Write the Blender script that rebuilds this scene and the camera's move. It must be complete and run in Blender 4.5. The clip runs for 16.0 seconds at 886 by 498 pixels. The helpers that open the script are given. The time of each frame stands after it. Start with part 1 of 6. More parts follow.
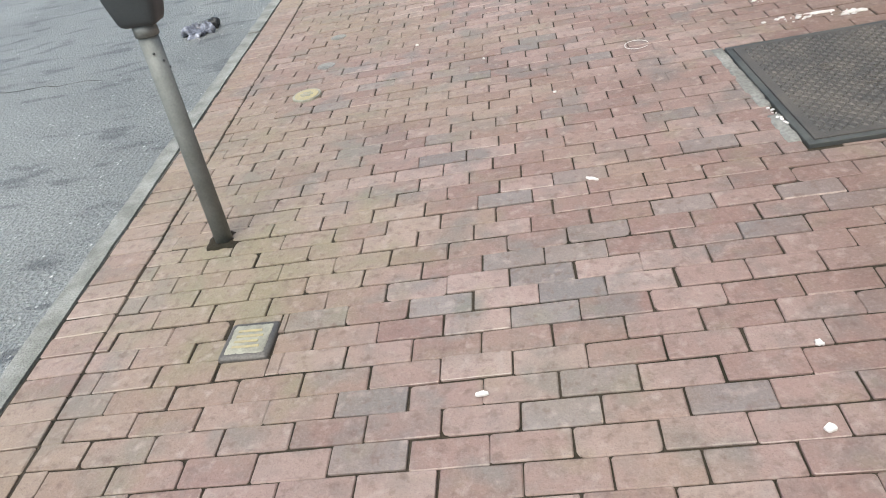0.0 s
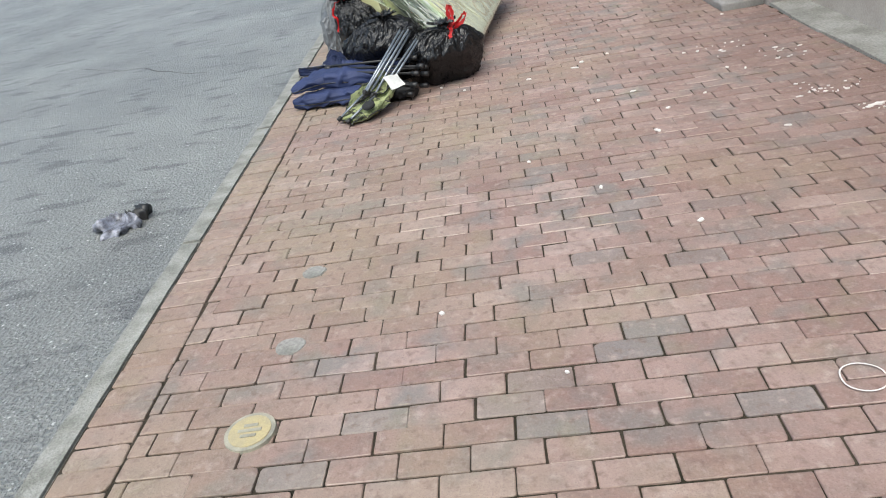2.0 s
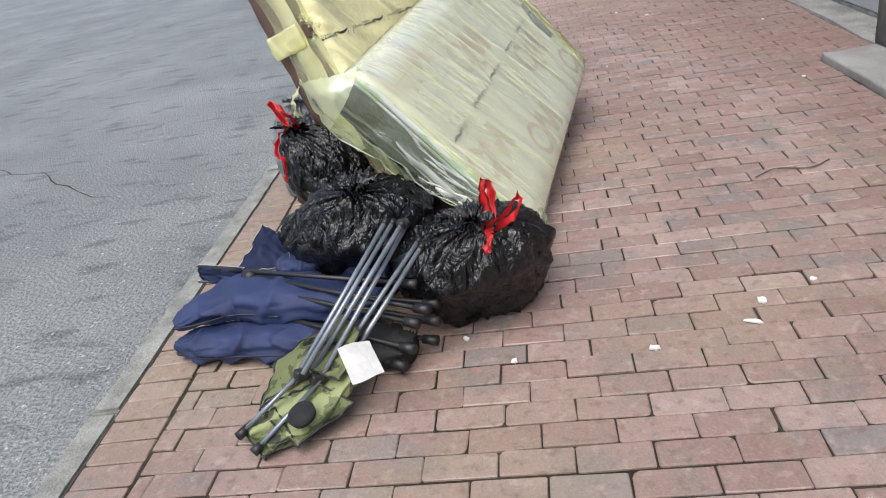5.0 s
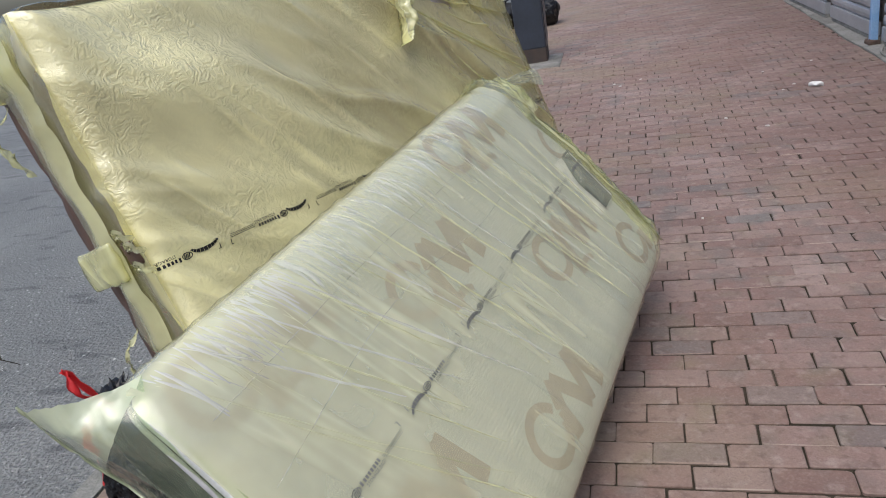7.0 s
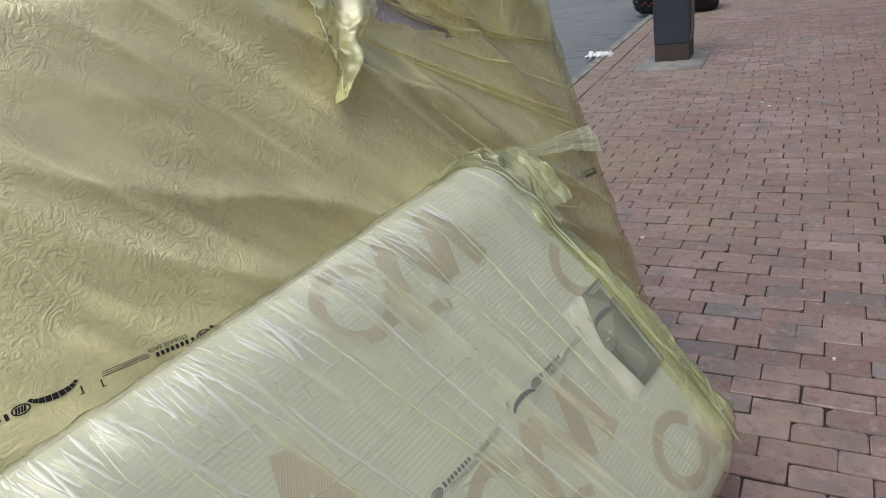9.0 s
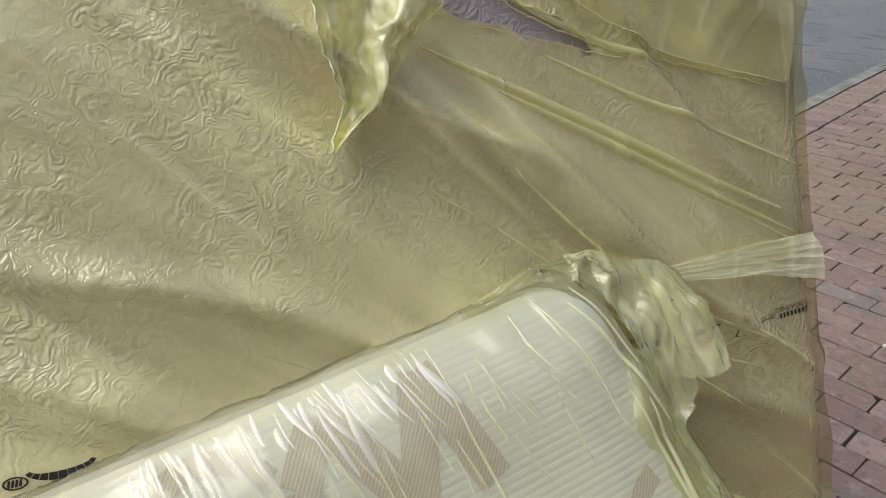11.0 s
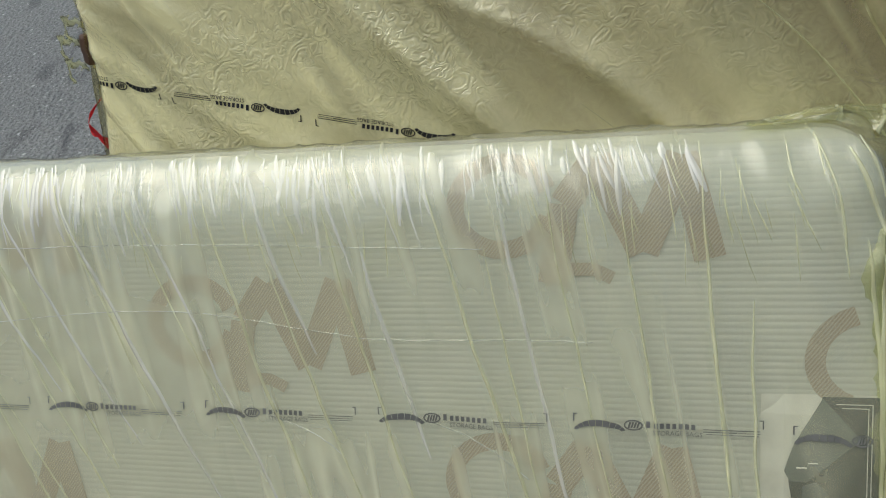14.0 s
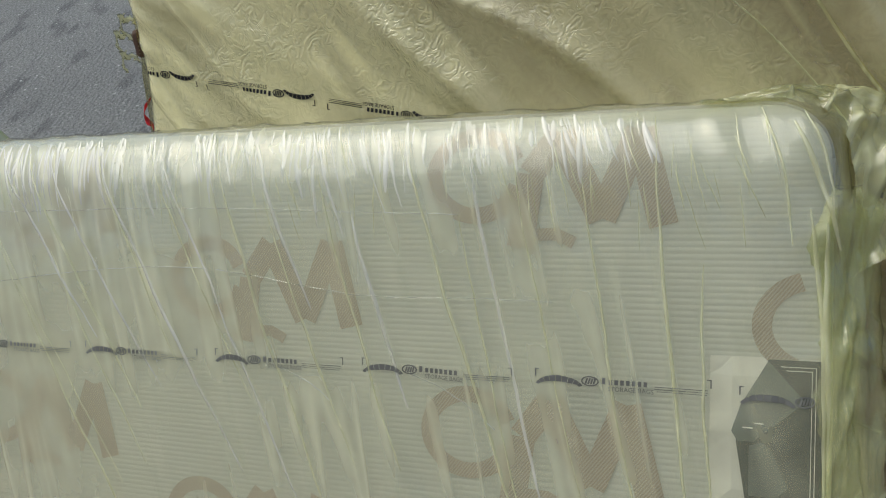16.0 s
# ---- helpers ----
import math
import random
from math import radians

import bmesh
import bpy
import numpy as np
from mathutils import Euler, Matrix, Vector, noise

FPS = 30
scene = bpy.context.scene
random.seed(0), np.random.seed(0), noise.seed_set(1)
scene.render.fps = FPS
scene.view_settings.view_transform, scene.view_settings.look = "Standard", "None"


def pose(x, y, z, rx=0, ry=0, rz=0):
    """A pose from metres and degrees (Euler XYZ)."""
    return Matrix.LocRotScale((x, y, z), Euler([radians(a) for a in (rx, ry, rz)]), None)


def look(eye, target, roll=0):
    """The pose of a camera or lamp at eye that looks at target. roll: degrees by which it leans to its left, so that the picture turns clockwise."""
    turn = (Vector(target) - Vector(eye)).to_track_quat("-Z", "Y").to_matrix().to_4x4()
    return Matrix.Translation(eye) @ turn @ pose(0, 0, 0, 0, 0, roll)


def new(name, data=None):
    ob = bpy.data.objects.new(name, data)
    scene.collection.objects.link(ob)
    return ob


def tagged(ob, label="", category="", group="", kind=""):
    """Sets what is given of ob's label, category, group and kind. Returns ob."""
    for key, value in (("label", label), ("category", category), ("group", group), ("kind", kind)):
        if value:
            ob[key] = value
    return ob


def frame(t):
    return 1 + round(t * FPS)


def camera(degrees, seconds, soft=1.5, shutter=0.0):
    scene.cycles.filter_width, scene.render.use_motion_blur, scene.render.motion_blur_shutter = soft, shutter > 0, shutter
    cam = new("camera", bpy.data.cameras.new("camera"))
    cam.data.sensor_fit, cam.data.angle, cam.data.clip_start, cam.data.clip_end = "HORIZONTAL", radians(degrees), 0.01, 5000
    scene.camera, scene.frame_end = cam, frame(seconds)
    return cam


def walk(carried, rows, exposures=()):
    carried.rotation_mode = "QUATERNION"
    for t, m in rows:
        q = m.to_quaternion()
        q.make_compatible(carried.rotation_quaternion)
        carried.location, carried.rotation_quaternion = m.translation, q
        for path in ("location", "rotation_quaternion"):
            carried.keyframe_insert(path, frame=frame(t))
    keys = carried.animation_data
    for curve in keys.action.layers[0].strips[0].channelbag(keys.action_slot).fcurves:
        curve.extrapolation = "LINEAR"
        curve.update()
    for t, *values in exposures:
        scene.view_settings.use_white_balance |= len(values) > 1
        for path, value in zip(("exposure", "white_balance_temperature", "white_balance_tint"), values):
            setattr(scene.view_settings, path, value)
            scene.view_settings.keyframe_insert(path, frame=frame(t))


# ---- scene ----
cam = camera(64.2, 16.0, soft=1.0)
PATH = [
    (0, (-0.129, 0.296, 1.387), (-0.374, 1.922, 0.248), -13.3),
    (0.5, (-0.182, 0.782, 1.362), (-0.41, 2.43, 0.252), -13.5),
    (1, (-0.247, 1.274, 1.374), (-0.473, 2.94, 0.291), -13.2),
    (1.5, (-0.267, 1.802, 1.398), (-0.478, 3.508, 0.376), -12.3),
    (2, (-0.349, 2.309, 1.425), (-0.53, 4.047, 0.451), -11.8),
    (2.5, (-0.363, 2.808, 1.423), (-0.525, 4.568, 0.487), -11.8),
    (3, (-0.364, 3.31, 1.458), (-0.502, 5.069, 0.517), -11.7),
    (5.3, (-0.36, 5.417, 1.375), (-0.634, 7.176, 0.463), -11.2),
    (5.5, (-0.291, 5.598, 1.382), (-0.575, 7.365, 0.489), -11.1),
    (6, (-0.176, 5.972, 1.417), (-0.516, 7.758, 0.583), -11.3),
    (6.5, (-0.124, 6.39, 1.439), (-0.542, 8.18, 0.65), -11.4),
    (7, (-0.021, 6.784, 1.445), (-0.548, 8.552, 0.672), -11.1),
    (7.5, (0.09, 7.082, 1.456), (-0.546, 8.812, 0.68), -11.6),
    (8, (0.091, 7.426, 1.438), (-0.635, 9.122, 0.666), -11.4),
    (8.5, (0.112, 7.699, 1.435), (-0.7, 9.353, 0.656), -10.7),
    (9, (0.174, 7.937, 1.457), (-0.719, 9.539, 0.66), -9.3),
    (9.5, (0.153, 8.147, 1.429), (-0.861, 9.675, 0.63), -8.9),
    (10, (0.105, 8.374, 1.436), (-1.06, 9.792, 0.639), -8.6),
    (10.2, (0.088, 8.47, 1.44), (-1.113, 9.838, 0.612), -6.7),
    (12.3, (-0.046, 9.035, 1.571), (-1.579, 9.781, 0.525), -3.3),
    (12.5, (-0.008, 9.065, 1.582), (-1.561, 9.735, 0.514), -3.2),
    (13, (0.098, 9.039, 1.564), (-1.464, 9.401, 0.369), -5.4),
    (13.5, (0.182, 8.907, 1.598), (-1.275, 9.076, 0.238), -6.5),
    (14, (0.292, 8.792, 1.624), (-1.131, 8.799, 0.219), -6.9),
    (14.5, (0.376, 8.826, 1.652), (-1.051, 8.656, 0.262), -8.3),
    (15, (0.46, 8.882, 1.645), (-0.979, 8.63, 0.279), -8.7),
    (15.5, (0.464, 8.915, 1.622), (-0.983, 8.639, 0.27), -9.6),
    (16, (0.459, 8.95, 1.607), (-1.024, 8.759, 0.279), -10.1),
]
EXPOSURES = [
    (0.0, 1.10, 6380, 3), (1.5, 1.10, 6350, 3), (3.0, 1.0, 6420, 4), (5.5, 0.96, 6300, 11), (6.0, 0.84, 6230, 13), (7.0, 0.38, 6250, 10),
    (9.0, 0.22, 6280, 9), (10.0, 0.28, 6380, 9), (12.5, 0.40, 6650, 4), (14.0, 0.02, 6350, 3), (16.0, -0.05, 6350, 4),
]
walk(cam, [(t, look(eye, target, roll)) for t, eye, target, roll in PATH], EXPOSURES)

# ---- light: a bright overcast day, a little stronger from behind and above the walker ----
world = bpy.data.worlds.new("world")
scene.world = world
world.use_nodes = True
wn = world.node_tree
sky = wn.nodes.new("ShaderNodeTexSky")
sky.sky_type, sky.sun_disc = "NISHITA", False
sky.sun_elevation, sky.sun_rotation = radians(65), radians(205)
sky.air_density, sky.dust_density = 1.0, 4.0
wn.links.new(sky.outputs[0], wn.nodes["Background"].inputs[0])
wn.nodes["Background"].inputs[1].default_value = 0.115
sun_data = bpy.data.lights.new("sun", "SUN")
sun_data.energy, sun_data.angle, sun_data.color = 1.3, radians(60), (1.0, 0.97, 0.92)
sun = new("sun", sun_data)
sun.matrix_world = look((-1.0, 3.8, 9), (0, 8, 0))

# ---- materials ----
def material(name, color, rough=0.7, metal=0.0, color2=None, scale=8.0, fine=90.0, bump=0.15, depth=0.004, spec=0.5, detail=0.25):
    """A surface with stains at one scale and grain at another, in colour and relief."""
    m = bpy.data.materials.new(name)
    m.use_nodes = True
    n, l = m.node_tree.nodes, m.node_tree.links
    b = n["Principled BSDF"]
    b.inputs["Roughness"].default_value, b.inputs["Metallic"].default_value = rough, metal
    b.inputs["Specular IOR Level"].default_value = spec
    co = n.new("ShaderNodeTexCoord")
    big, small = n.new("ShaderNodeTexNoise"), n.new("ShaderNodeTexNoise")
    for t, s in ((big, scale), (small, fine)):
        t.inputs["Scale"].default_value, t.inputs["Detail"].default_value = s, 5.0
        l.new(co.outputs["Object"], t.inputs["Vector"])
    ramp = n.new("ShaderNodeValToRGB")
    ramp.color_ramp.elements[0].position, ramp.color_ramp.elements[1].position = 0.35, 0.65
    ramp.color_ramp.elements[0].color = (*color, 1)
    ramp.color_ramp.elements[1].color = (*(color2 or tuple(c * 0.75 for c in color)), 1)
    l.new(big.outputs["Fac"], ramp.inputs["Fac"])
    mix = n.new("ShaderNodeMix")
    mix.data_type, mix.blend_type = "RGBA", "OVERLAY"
    mix.inputs[0].default_value = detail
    l.new(ramp.outputs["Color"], mix.inputs[6])
    l.new(small.outputs["Fac"], mix.inputs[7])
    l.new(mix.outputs[2], b.inputs["Base Color"])
    bp = n.new("ShaderNodeBump")
    bp.inputs["Strength"].default_value, bp.inputs["Distance"].default_value = bump, depth
    l.new(small.outputs["Fac"], bp.inputs["Height"])
    l.new(bp.outputs["Normal"], b.inputs["Normal"])
    return m


def brick_material(name, low, mid, high):
    """Fired clay: each brick has its own tone, with pits, pale scuffs and a mossy bloom in places."""
    m = bpy.data.materials.new(name)
    m.use_nodes = True
    n, l = m.node_tree.nodes, m.node_tree.links
    b = n["Principled BSDF"]
    b.inputs["Roughness"].default_value = 0.72
    co, info, geo = n.new("ShaderNodeNewGeometry"), n.new("ShaderNodeObjectInfo"), n.new("ShaderNodeNewGeometry")
    add, fract = n.new("ShaderNodeMath"), n.new("ShaderNodeMath")
    fract.operation = "FRACT"
    l.new(info.outputs["Random"], add.inputs[0])
    l.new(geo.outputs["Random Per Island"], add.inputs[1])
    l.new(add.outputs[0], fract.inputs[0])
    tone = n.new("ShaderNodeValToRGB")
    e = tone.color_ramp.elements
    e[0].color, e[1].color = (*low, 1), (*high, 1)
    e.new(0.45).color = (*mid, 1)
    l.new(fract.outputs[0], tone.inputs["Fac"])
    def noise_at(scale, detail=6.0):
        t = n.new("ShaderNodeTexNoise")
        t.inputs["Scale"].default_value, t.inputs["Detail"].default_value = scale, detail
        l.new(co.outputs["Position"], t.inputs["Vector"])
        return t
    def blend(a, fac, color, amount, start, end, mode="MIX"):
        r = n.new("ShaderNodeMapRange")
        r.inputs["From Min"].default_value, r.inputs["From Max"].default_value = start, end
        r.inputs["To Max"].default_value = amount
        l.new(fac, r.inputs["Value"])
        x = n.new("ShaderNodeMix")
        x.data_type, x.blend_type = "RGBA", mode
        l.new(r.outputs[0], x.inputs[0])
        l.new(a, x.inputs[6])
        x.inputs[7].default_value = (*color, 1)
        return x.outputs[2]
    grain, stain, patch, speck = noise_at(110), noise_at(13), noise_at(1.1, 3.0), noise_at(300, 2.0)
    c = blend(tone.outputs["Color"], stain.outputs["Fac"], (0.19, 0.155, 0.14), 0.65, 0.46, 0.72)
    where = n.new("ShaderNodeSeparateXYZ")      # moss and grime gather along the kerb side
    l.new(co.outputs["Position"], where.inputs[0])
    side = n.new("ShaderNodeMapRange")
    side.inputs["From Min"].default_value, side.inputs["From Max"].default_value = 0.4, -1.3
    side.inputs["To Max"].default_value = 0.22
    l.new(where.outputs["X"], side.inputs["Value"])
    grime = n.new("ShaderNodeMath")
    l.new(patch.outputs["Fac"], grime.inputs[0])
    l.new(side.outputs[0], grime.inputs[1])
    c = blend(c, noise_at(4.2, 3.0).outputs["Fac"], (0.168, 0.155, 0.145), 0.85, 0.525, 0.66)
    c = blend(c, noise_at(0.55, 4.0).outputs["Fac"], (0.21, 0.118, 0.095), 0.55, 0.48, 0.66)
    inner = n.new("ShaderNodeMapRange")         # darker and redder towards the buildings
    inner.inputs["From Min"].default_value, inner.inputs["From Max"].default_value = 0.1, 1.7
    inner.inputs["To Max"].default_value = 0.30
    l.new(where.outputs["X"], inner.inputs["Value"])
    inner_tone = n.new("ShaderNodeMath")
    l.new(noise_at(1.7, 3.0).outputs["Fac"], inner_tone.inputs[0])
    l.new(inner.outputs[0], inner_tone.inputs[1])
    c = blend(c, inner_tone.outputs[0], (0.150, 0.088, 0.072), 0.62, 0.48, 0.82)
    c = blend(c, grime.outputs[0], (0.26, 0.215, 0.145), 0.55, 0.52, 0.80)
    far = n.new("ShaderNodeVectorMath")         # moss in the damp round the meter pole
    far.operation = "DISTANCE"
    l.new(co.outputs["Position"], far.inputs[0])
    far.inputs[1].default_value = (-1.12, 2.25, 0.0)
    damp = n.new("ShaderNodeMapRange")
    damp.inputs["From Min"].default_value, damp.inputs["From Max"].default_value = 0.75, 0.1
    damp.inputs["To Max"].default_value = 0.24
    l.new(far.outputs["Value"], damp.inputs["Value"])
    moss = n.new("ShaderNodeMath")
    l.new(noise_at(5.0, 4.0).outputs["Fac"], moss.inputs[0])
    l.new(damp.outputs[0], moss.inputs[1])
    c = blend(c, moss.outputs[0], (0.205, 0.190, 0.110), 0.50, 0.57, 0.80)
    c = blend(c, noise_at(30, 5.0).outputs["Fac"], (0.135, 0.085, 0.070), 0.60, 0.53, 0.70)
    c = blend(c, noise_at(21, 6.0).outputs["Fac"], (0.40, 0.33, 0.29), 0.50, 0.56, 0.74)
    c = blend(c, grain.outputs["Fac"], (0.44, 0.35, 0.30), 0.18, 0.50, 0.70)
    c = blend(c, speck.outputs["Fac"], (0.07, 0.045, 0.04), 0.3, 0.56, 0.68)
    l.new(c, b.inputs["Base Color"])
    bp = n.new("ShaderNodeBump")
    bp.inputs["Strength"].default_value, bp.inputs["Distance"].default_value = 0.8, 0.003
    l.new(grain.outputs["Fac"], bp.inputs["Height"])
    l.new(bp.outputs["Normal"], b.inputs["Normal"])
    return m


def asphalt_material():
    m = material("asphalt", (0.232, 0.238, 0.226), 0.5, 0, (0.160, 0.165, 0.158), 0.7, 55.0, 1.0, 0.03, spec=0.6, detail=1.0)
    n, l = m.node_tree.nodes, m.node_tree.links
    b = n["Principled BSDF"]
    co = n.new("ShaderNodeTexCoord")
    base = b.inputs["Base Color"].links[0].from_socket
    # dark oil blots, drawn out along the street
    stretch = n.new("ShaderNodeMapping")
    stretch.inputs["Scale"].default_value = (1.0, 2.7, 1.0)
    l.new(co.outputs["Object"], stretch.inputs["Vector"])
    blot = n.new("ShaderNodeTexNoise")
    blot.inputs["Scale"].default_value, blot.inputs["Detail"].default_value = 2.7, 3.0
    l.new(stretch.outputs[0], blot.inputs["Vector"])
    r = n.new("ShaderNodeMapRange")
    r.inputs["From Min"].default_value, r.inputs["From Max"].default_value, r.inputs["To Max"].default_value = 0.57, 0.65, 0.60
    l.new(blot.outputs["Fac"], r.inputs["Value"])
    x = n.new("ShaderNodeMix")
    x.data_type = "RGBA"
    x.inputs[7].default_value = (0.05, 0.05, 0.055, 1)
    l.new(r.outputs[0], x.inputs[0])
    l.new(base, x.inputs[6])
    # pale stones in the tar
    stone = n.new("ShaderNodeTexVoronoi")
    stone.inputs["Scale"].default_value = 58.0
    l.new(co.outputs["Object"], stone.inputs["Vector"])
    r2 = n.new("ShaderNodeMapRange")
    r2.inputs["From Min"].default_value, r2.inputs["From Max"].default_value = 0.30, 0.10
    l.new(stone.outputs["Distance"], r2.inputs["Value"])
    pick = n.new("ShaderNodeSeparateColor")       # some stones are pale, most are tarred over
    l.new(stone.outputs["Color"], pick.inputs[0])
    keep = n.new("ShaderNodeMapRange")
    keep.inputs["From Min"].default_value, keep.inputs["From Max"].default_value, keep.inputs["To Max"].default_value = 0.25, 1.0, 0.85
    l.new(pick.outputs[0], keep.inputs["Value"])
    l.new(keep.outputs[0], r2.inputs["To Max"])
    y = n.new("ShaderNodeMix")
    y.data_type = "RGBA"
    y.inputs[7].default_value = (0.60, 0.60, 0.59, 1)
    l.new(r2.outputs[0], y.inputs[0])
    l.new(x.outputs[2], y.inputs[6])
    fleck, tone = n.new("ShaderNodeTexVoronoi"), n.new("ShaderNodeSeparateColor")     # a few larger white stones and specks
    fleck.inputs["Scale"].default_value = 24.0
    l.new(co.outputs["Object"], fleck.inputs["Vector"])
    l.new(fleck.outputs["Color"], tone.inputs[0])
    near, some, both, z = n.new("ShaderNodeMapRange"), n.new("ShaderNodeMapRange"), n.new("ShaderNodeMath"), n.new("ShaderNodeMix")
    near.inputs["From Min"].default_value, near.inputs["From Max"].default_value = 0.22, 0.12
    some.inputs["From Min"].default_value, some.inputs["From Max"].default_value = 0.72, 0.95
    l.new(fleck.outputs["Distance"], near.inputs["Value"])
    l.new(tone.outputs[0], some.inputs["Value"])
    both.operation = "MULTIPLY"
    l.new(near.outputs[0], both.inputs[0])
    l.new(some.outputs[0], both.inputs[1])
    z.data_type = "RGBA"
    z.inputs[7].default_value = (0.62, 0.62, 0.60, 1)
    l.new(both.outputs[0], z.inputs[0])
    l.new(y.outputs[2], z.inputs[6])
    l.new(z.outputs[2], b.inputs["Base Color"])
    return m


def scrolls(n, l, vec, scale=15.0):
    """Leafy curls: a spiral in every cell of an uneven net, turning one way or the other. Gives -1 to 1."""
    def mathn(op, a, b=None):
        k = n.new("ShaderNodeMath")
        k.operation = op
        for i, v in enumerate((a, b)):
            if v is None:
                continue
            if isinstance(v, float):
                k.inputs[i].default_value = v
            else:
                l.new(v, k.inputs[i])
        return k.outputs[0]
    size = n.new("ShaderNodeMapping")
    size.inputs["Scale"].default_value = (scale, scale, scale)
    l.new(vec, size.inputs["Vector"])
    stir = n.new("ShaderNodeTexNoise")
    stir.inputs["Scale"].default_value, stir.inputs["Detail"].default_value = 0.8, 2.0
    l.new(size.outputs[0], stir.inputs["Vector"])
    warped = n.new("ShaderNodeVectorMath")
    warped.operation = "MULTIPLY_ADD"
    l.new(stir.outputs["Color"], warped.inputs[0])
    warped.inputs[1].default_value = (2.6, 2.6, 0.0)
    l.new(size.outputs[0], warped.inputs[2])
    cell, rim = n.new("ShaderNodeTexVoronoi"), n.new("ShaderNodeTexVoronoi")
    rim.feature = "DISTANCE_TO_EDGE"
    for v in (cell, rim):
        v.voronoi_dimensions = "2D"
        v.inputs["Scale"].default_value = 1.0
        l.new(warped.outputs[0], v.inputs["Vector"])
    local = n.new("ShaderNodeVectorMath")
    local.operation = "SUBTRACT"
    l.new(warped.outputs[0], local.inputs[0])
    l.new(cell.outputs["Position"], local.inputs[1])
    xy, rgb = n.new("ShaderNodeSeparateXYZ"), n.new("ShaderNodeSeparateColor")
    l.new(local.outputs[0], xy.inputs[0])
    l.new(cell.outputs["Color"], rgb.inputs[0])
    hand = mathn("SIGN", mathn("SUBTRACT", rgb.outputs[0], 0.5))
    angle = mathn("MULTIPLY", mathn("ARCTAN2", xy.outputs["Y"], xy.outputs["X"]), hand)
    phase = mathn("ADD", mathn("ADD", angle, mathn("MULTIPLY", cell.outputs["Distance"], 17.0)), mathn("MULTIPLY", rgb.outputs[1], 6.28))
    fade = n.new("ShaderNodeMapRange")
    fade.interpolation_type = "SMOOTHSTEP"
    fade.inputs["From Max"].default_value = 0.14
    l.new(rim.outputs["Distance"], fade.inputs["Value"])
    return mathn("MULTIPLY", mathn("SINE", phase), fade.outputs[0])


def film_material(name, tint, body, cover, rough=0.22, bump=0.25, turn=0.0, across=22.0, along=1.6, folds=0.3, scroll=0.0, swing=0.12, deep=None, lift=0.0):
    """Thin plastic sheeting: tinted and see-through, milkier and brighter where it is drawn into folds."""
    m = bpy.data.materials.new(name)
    m.use_nodes = True
    n, l = m.node_tree.nodes, m.node_tree.links
    b, out = n["Principled BSDF"], n["Material Output"]
    b.inputs["Base Color"].default_value = (*body, 1)
    b.inputs["Roughness"].default_value = rough
    b.inputs["IOR"].default_value = 1.5
    clear = n.new("ShaderNodeBsdfTransparent")
    clear.inputs[0].default_value = (*tint, 1)
    co = n.new("ShaderNodeTexCoord")
    def math_node(op, a, v):
        k = n.new("ShaderNodeMath")
        k.operation = op
        l.new(a, k.inputs[0])
        if isinstance(v, float):
            k.inputs[1].default_value = v
        else:
            l.new(v, k.inputs[1])
        return k.outputs[0]
    def noise_at(scale, vec, detail=3.0):
        t = n.new("ShaderNodeTexNoise")
        t.inputs["Scale"].default_value, t.inputs["Detail"].default_value = scale, detail
        l.new(vec, t.inputs["Vector"])
        return t.outputs["Fac"]
    spin = n.new("ShaderNodeMapping")
    spin.inputs["Rotation"].default_value = (0, 0, radians(turn))
    l.new(co.outputs["Object"], spin.inputs["Vector"])
    squeeze = n.new("ShaderNodeMapping")
    squeeze.inputs["Scale"].default_value = (across, along, deep or along)
    l.new(spin.outputs[0], squeeze.inputs["Vector"])
    line = math_node("ABSOLUTE", math_node("SUBTRACT", noise_at(1.0, squeeze.outputs[0], 2.0), 0.5), 0.0)
    crest = n.new("ShaderNodeMapRange")
    crest.inputs["From Min"].default_value, crest.inputs["From Max"].default_value = 0.05, 0.0
    l.new(line, crest.inputs["Value"])
    gate = n.new("ShaderNodeMapRange")
    gate.inputs["From Min"].default_value, gate.inputs["From Max"].default_value = 0.42, 0.62
    l.new(noise_at(2.6, co.outputs["Object"]), gate.inputs["Value"])
    fold = math_node("MULTIPLY", crest.outputs[0], gate.outputs[0])
    r = n.new("ShaderNodeMapRange")
    r.inputs["From Min"].default_value, r.inputs["From Max"].default_value = 0.3, 0.7
    r.inputs["To Min"].default_value, r.inputs["To Max"].default_value = max(0.02, cover - swing), cover + swing
    band = n.new("ShaderNodeMapping")       # milkier long bands where film lifts off; wide swings also paint broad highlights
    band.inputs["Scale"].default_value = (5.0, 0.9, 0.9) if swing > 0.2 else (3.5, 3.5, 3.5)
    l.new(spin.outputs[0], band.inputs["Vector"])
    l.new(noise_at(1.0, band.outputs[0], 4.0), r.inputs["Value"])
    fac = math_node("ADD", r.outputs[0], math_node("MULTIPLY", fold, folds))
    if lift:        # milkier towards the slack open end and top; also paints in brighter light there
        place, slack = n.new("ShaderNodeVectorMath"), n.new("ShaderNodeMapRange")
        place.operation = "DOT_PRODUCT"
        l.new(co.outputs["Object"], place.inputs[0])
        place.inputs[1].default_value = (1.0, -0.7, 0.0)
        slack.inputs["From Min"].default_value, slack.inputs["From Max"].default_value = 0.75, -1.15
        slack.inputs["To Max"].default_value = lift
        l.new(place.outputs["Value"], slack.inputs["Value"])
        fac = math_node("ADD", fac, slack.outputs[0])
    mix = n.new("ShaderNodeMixShader")
    l.new(fac, mix.inputs[0])
    l.new(clear.outputs[0], mix.inputs[1])
    l.new(b.outputs[0], mix.inputs[2])
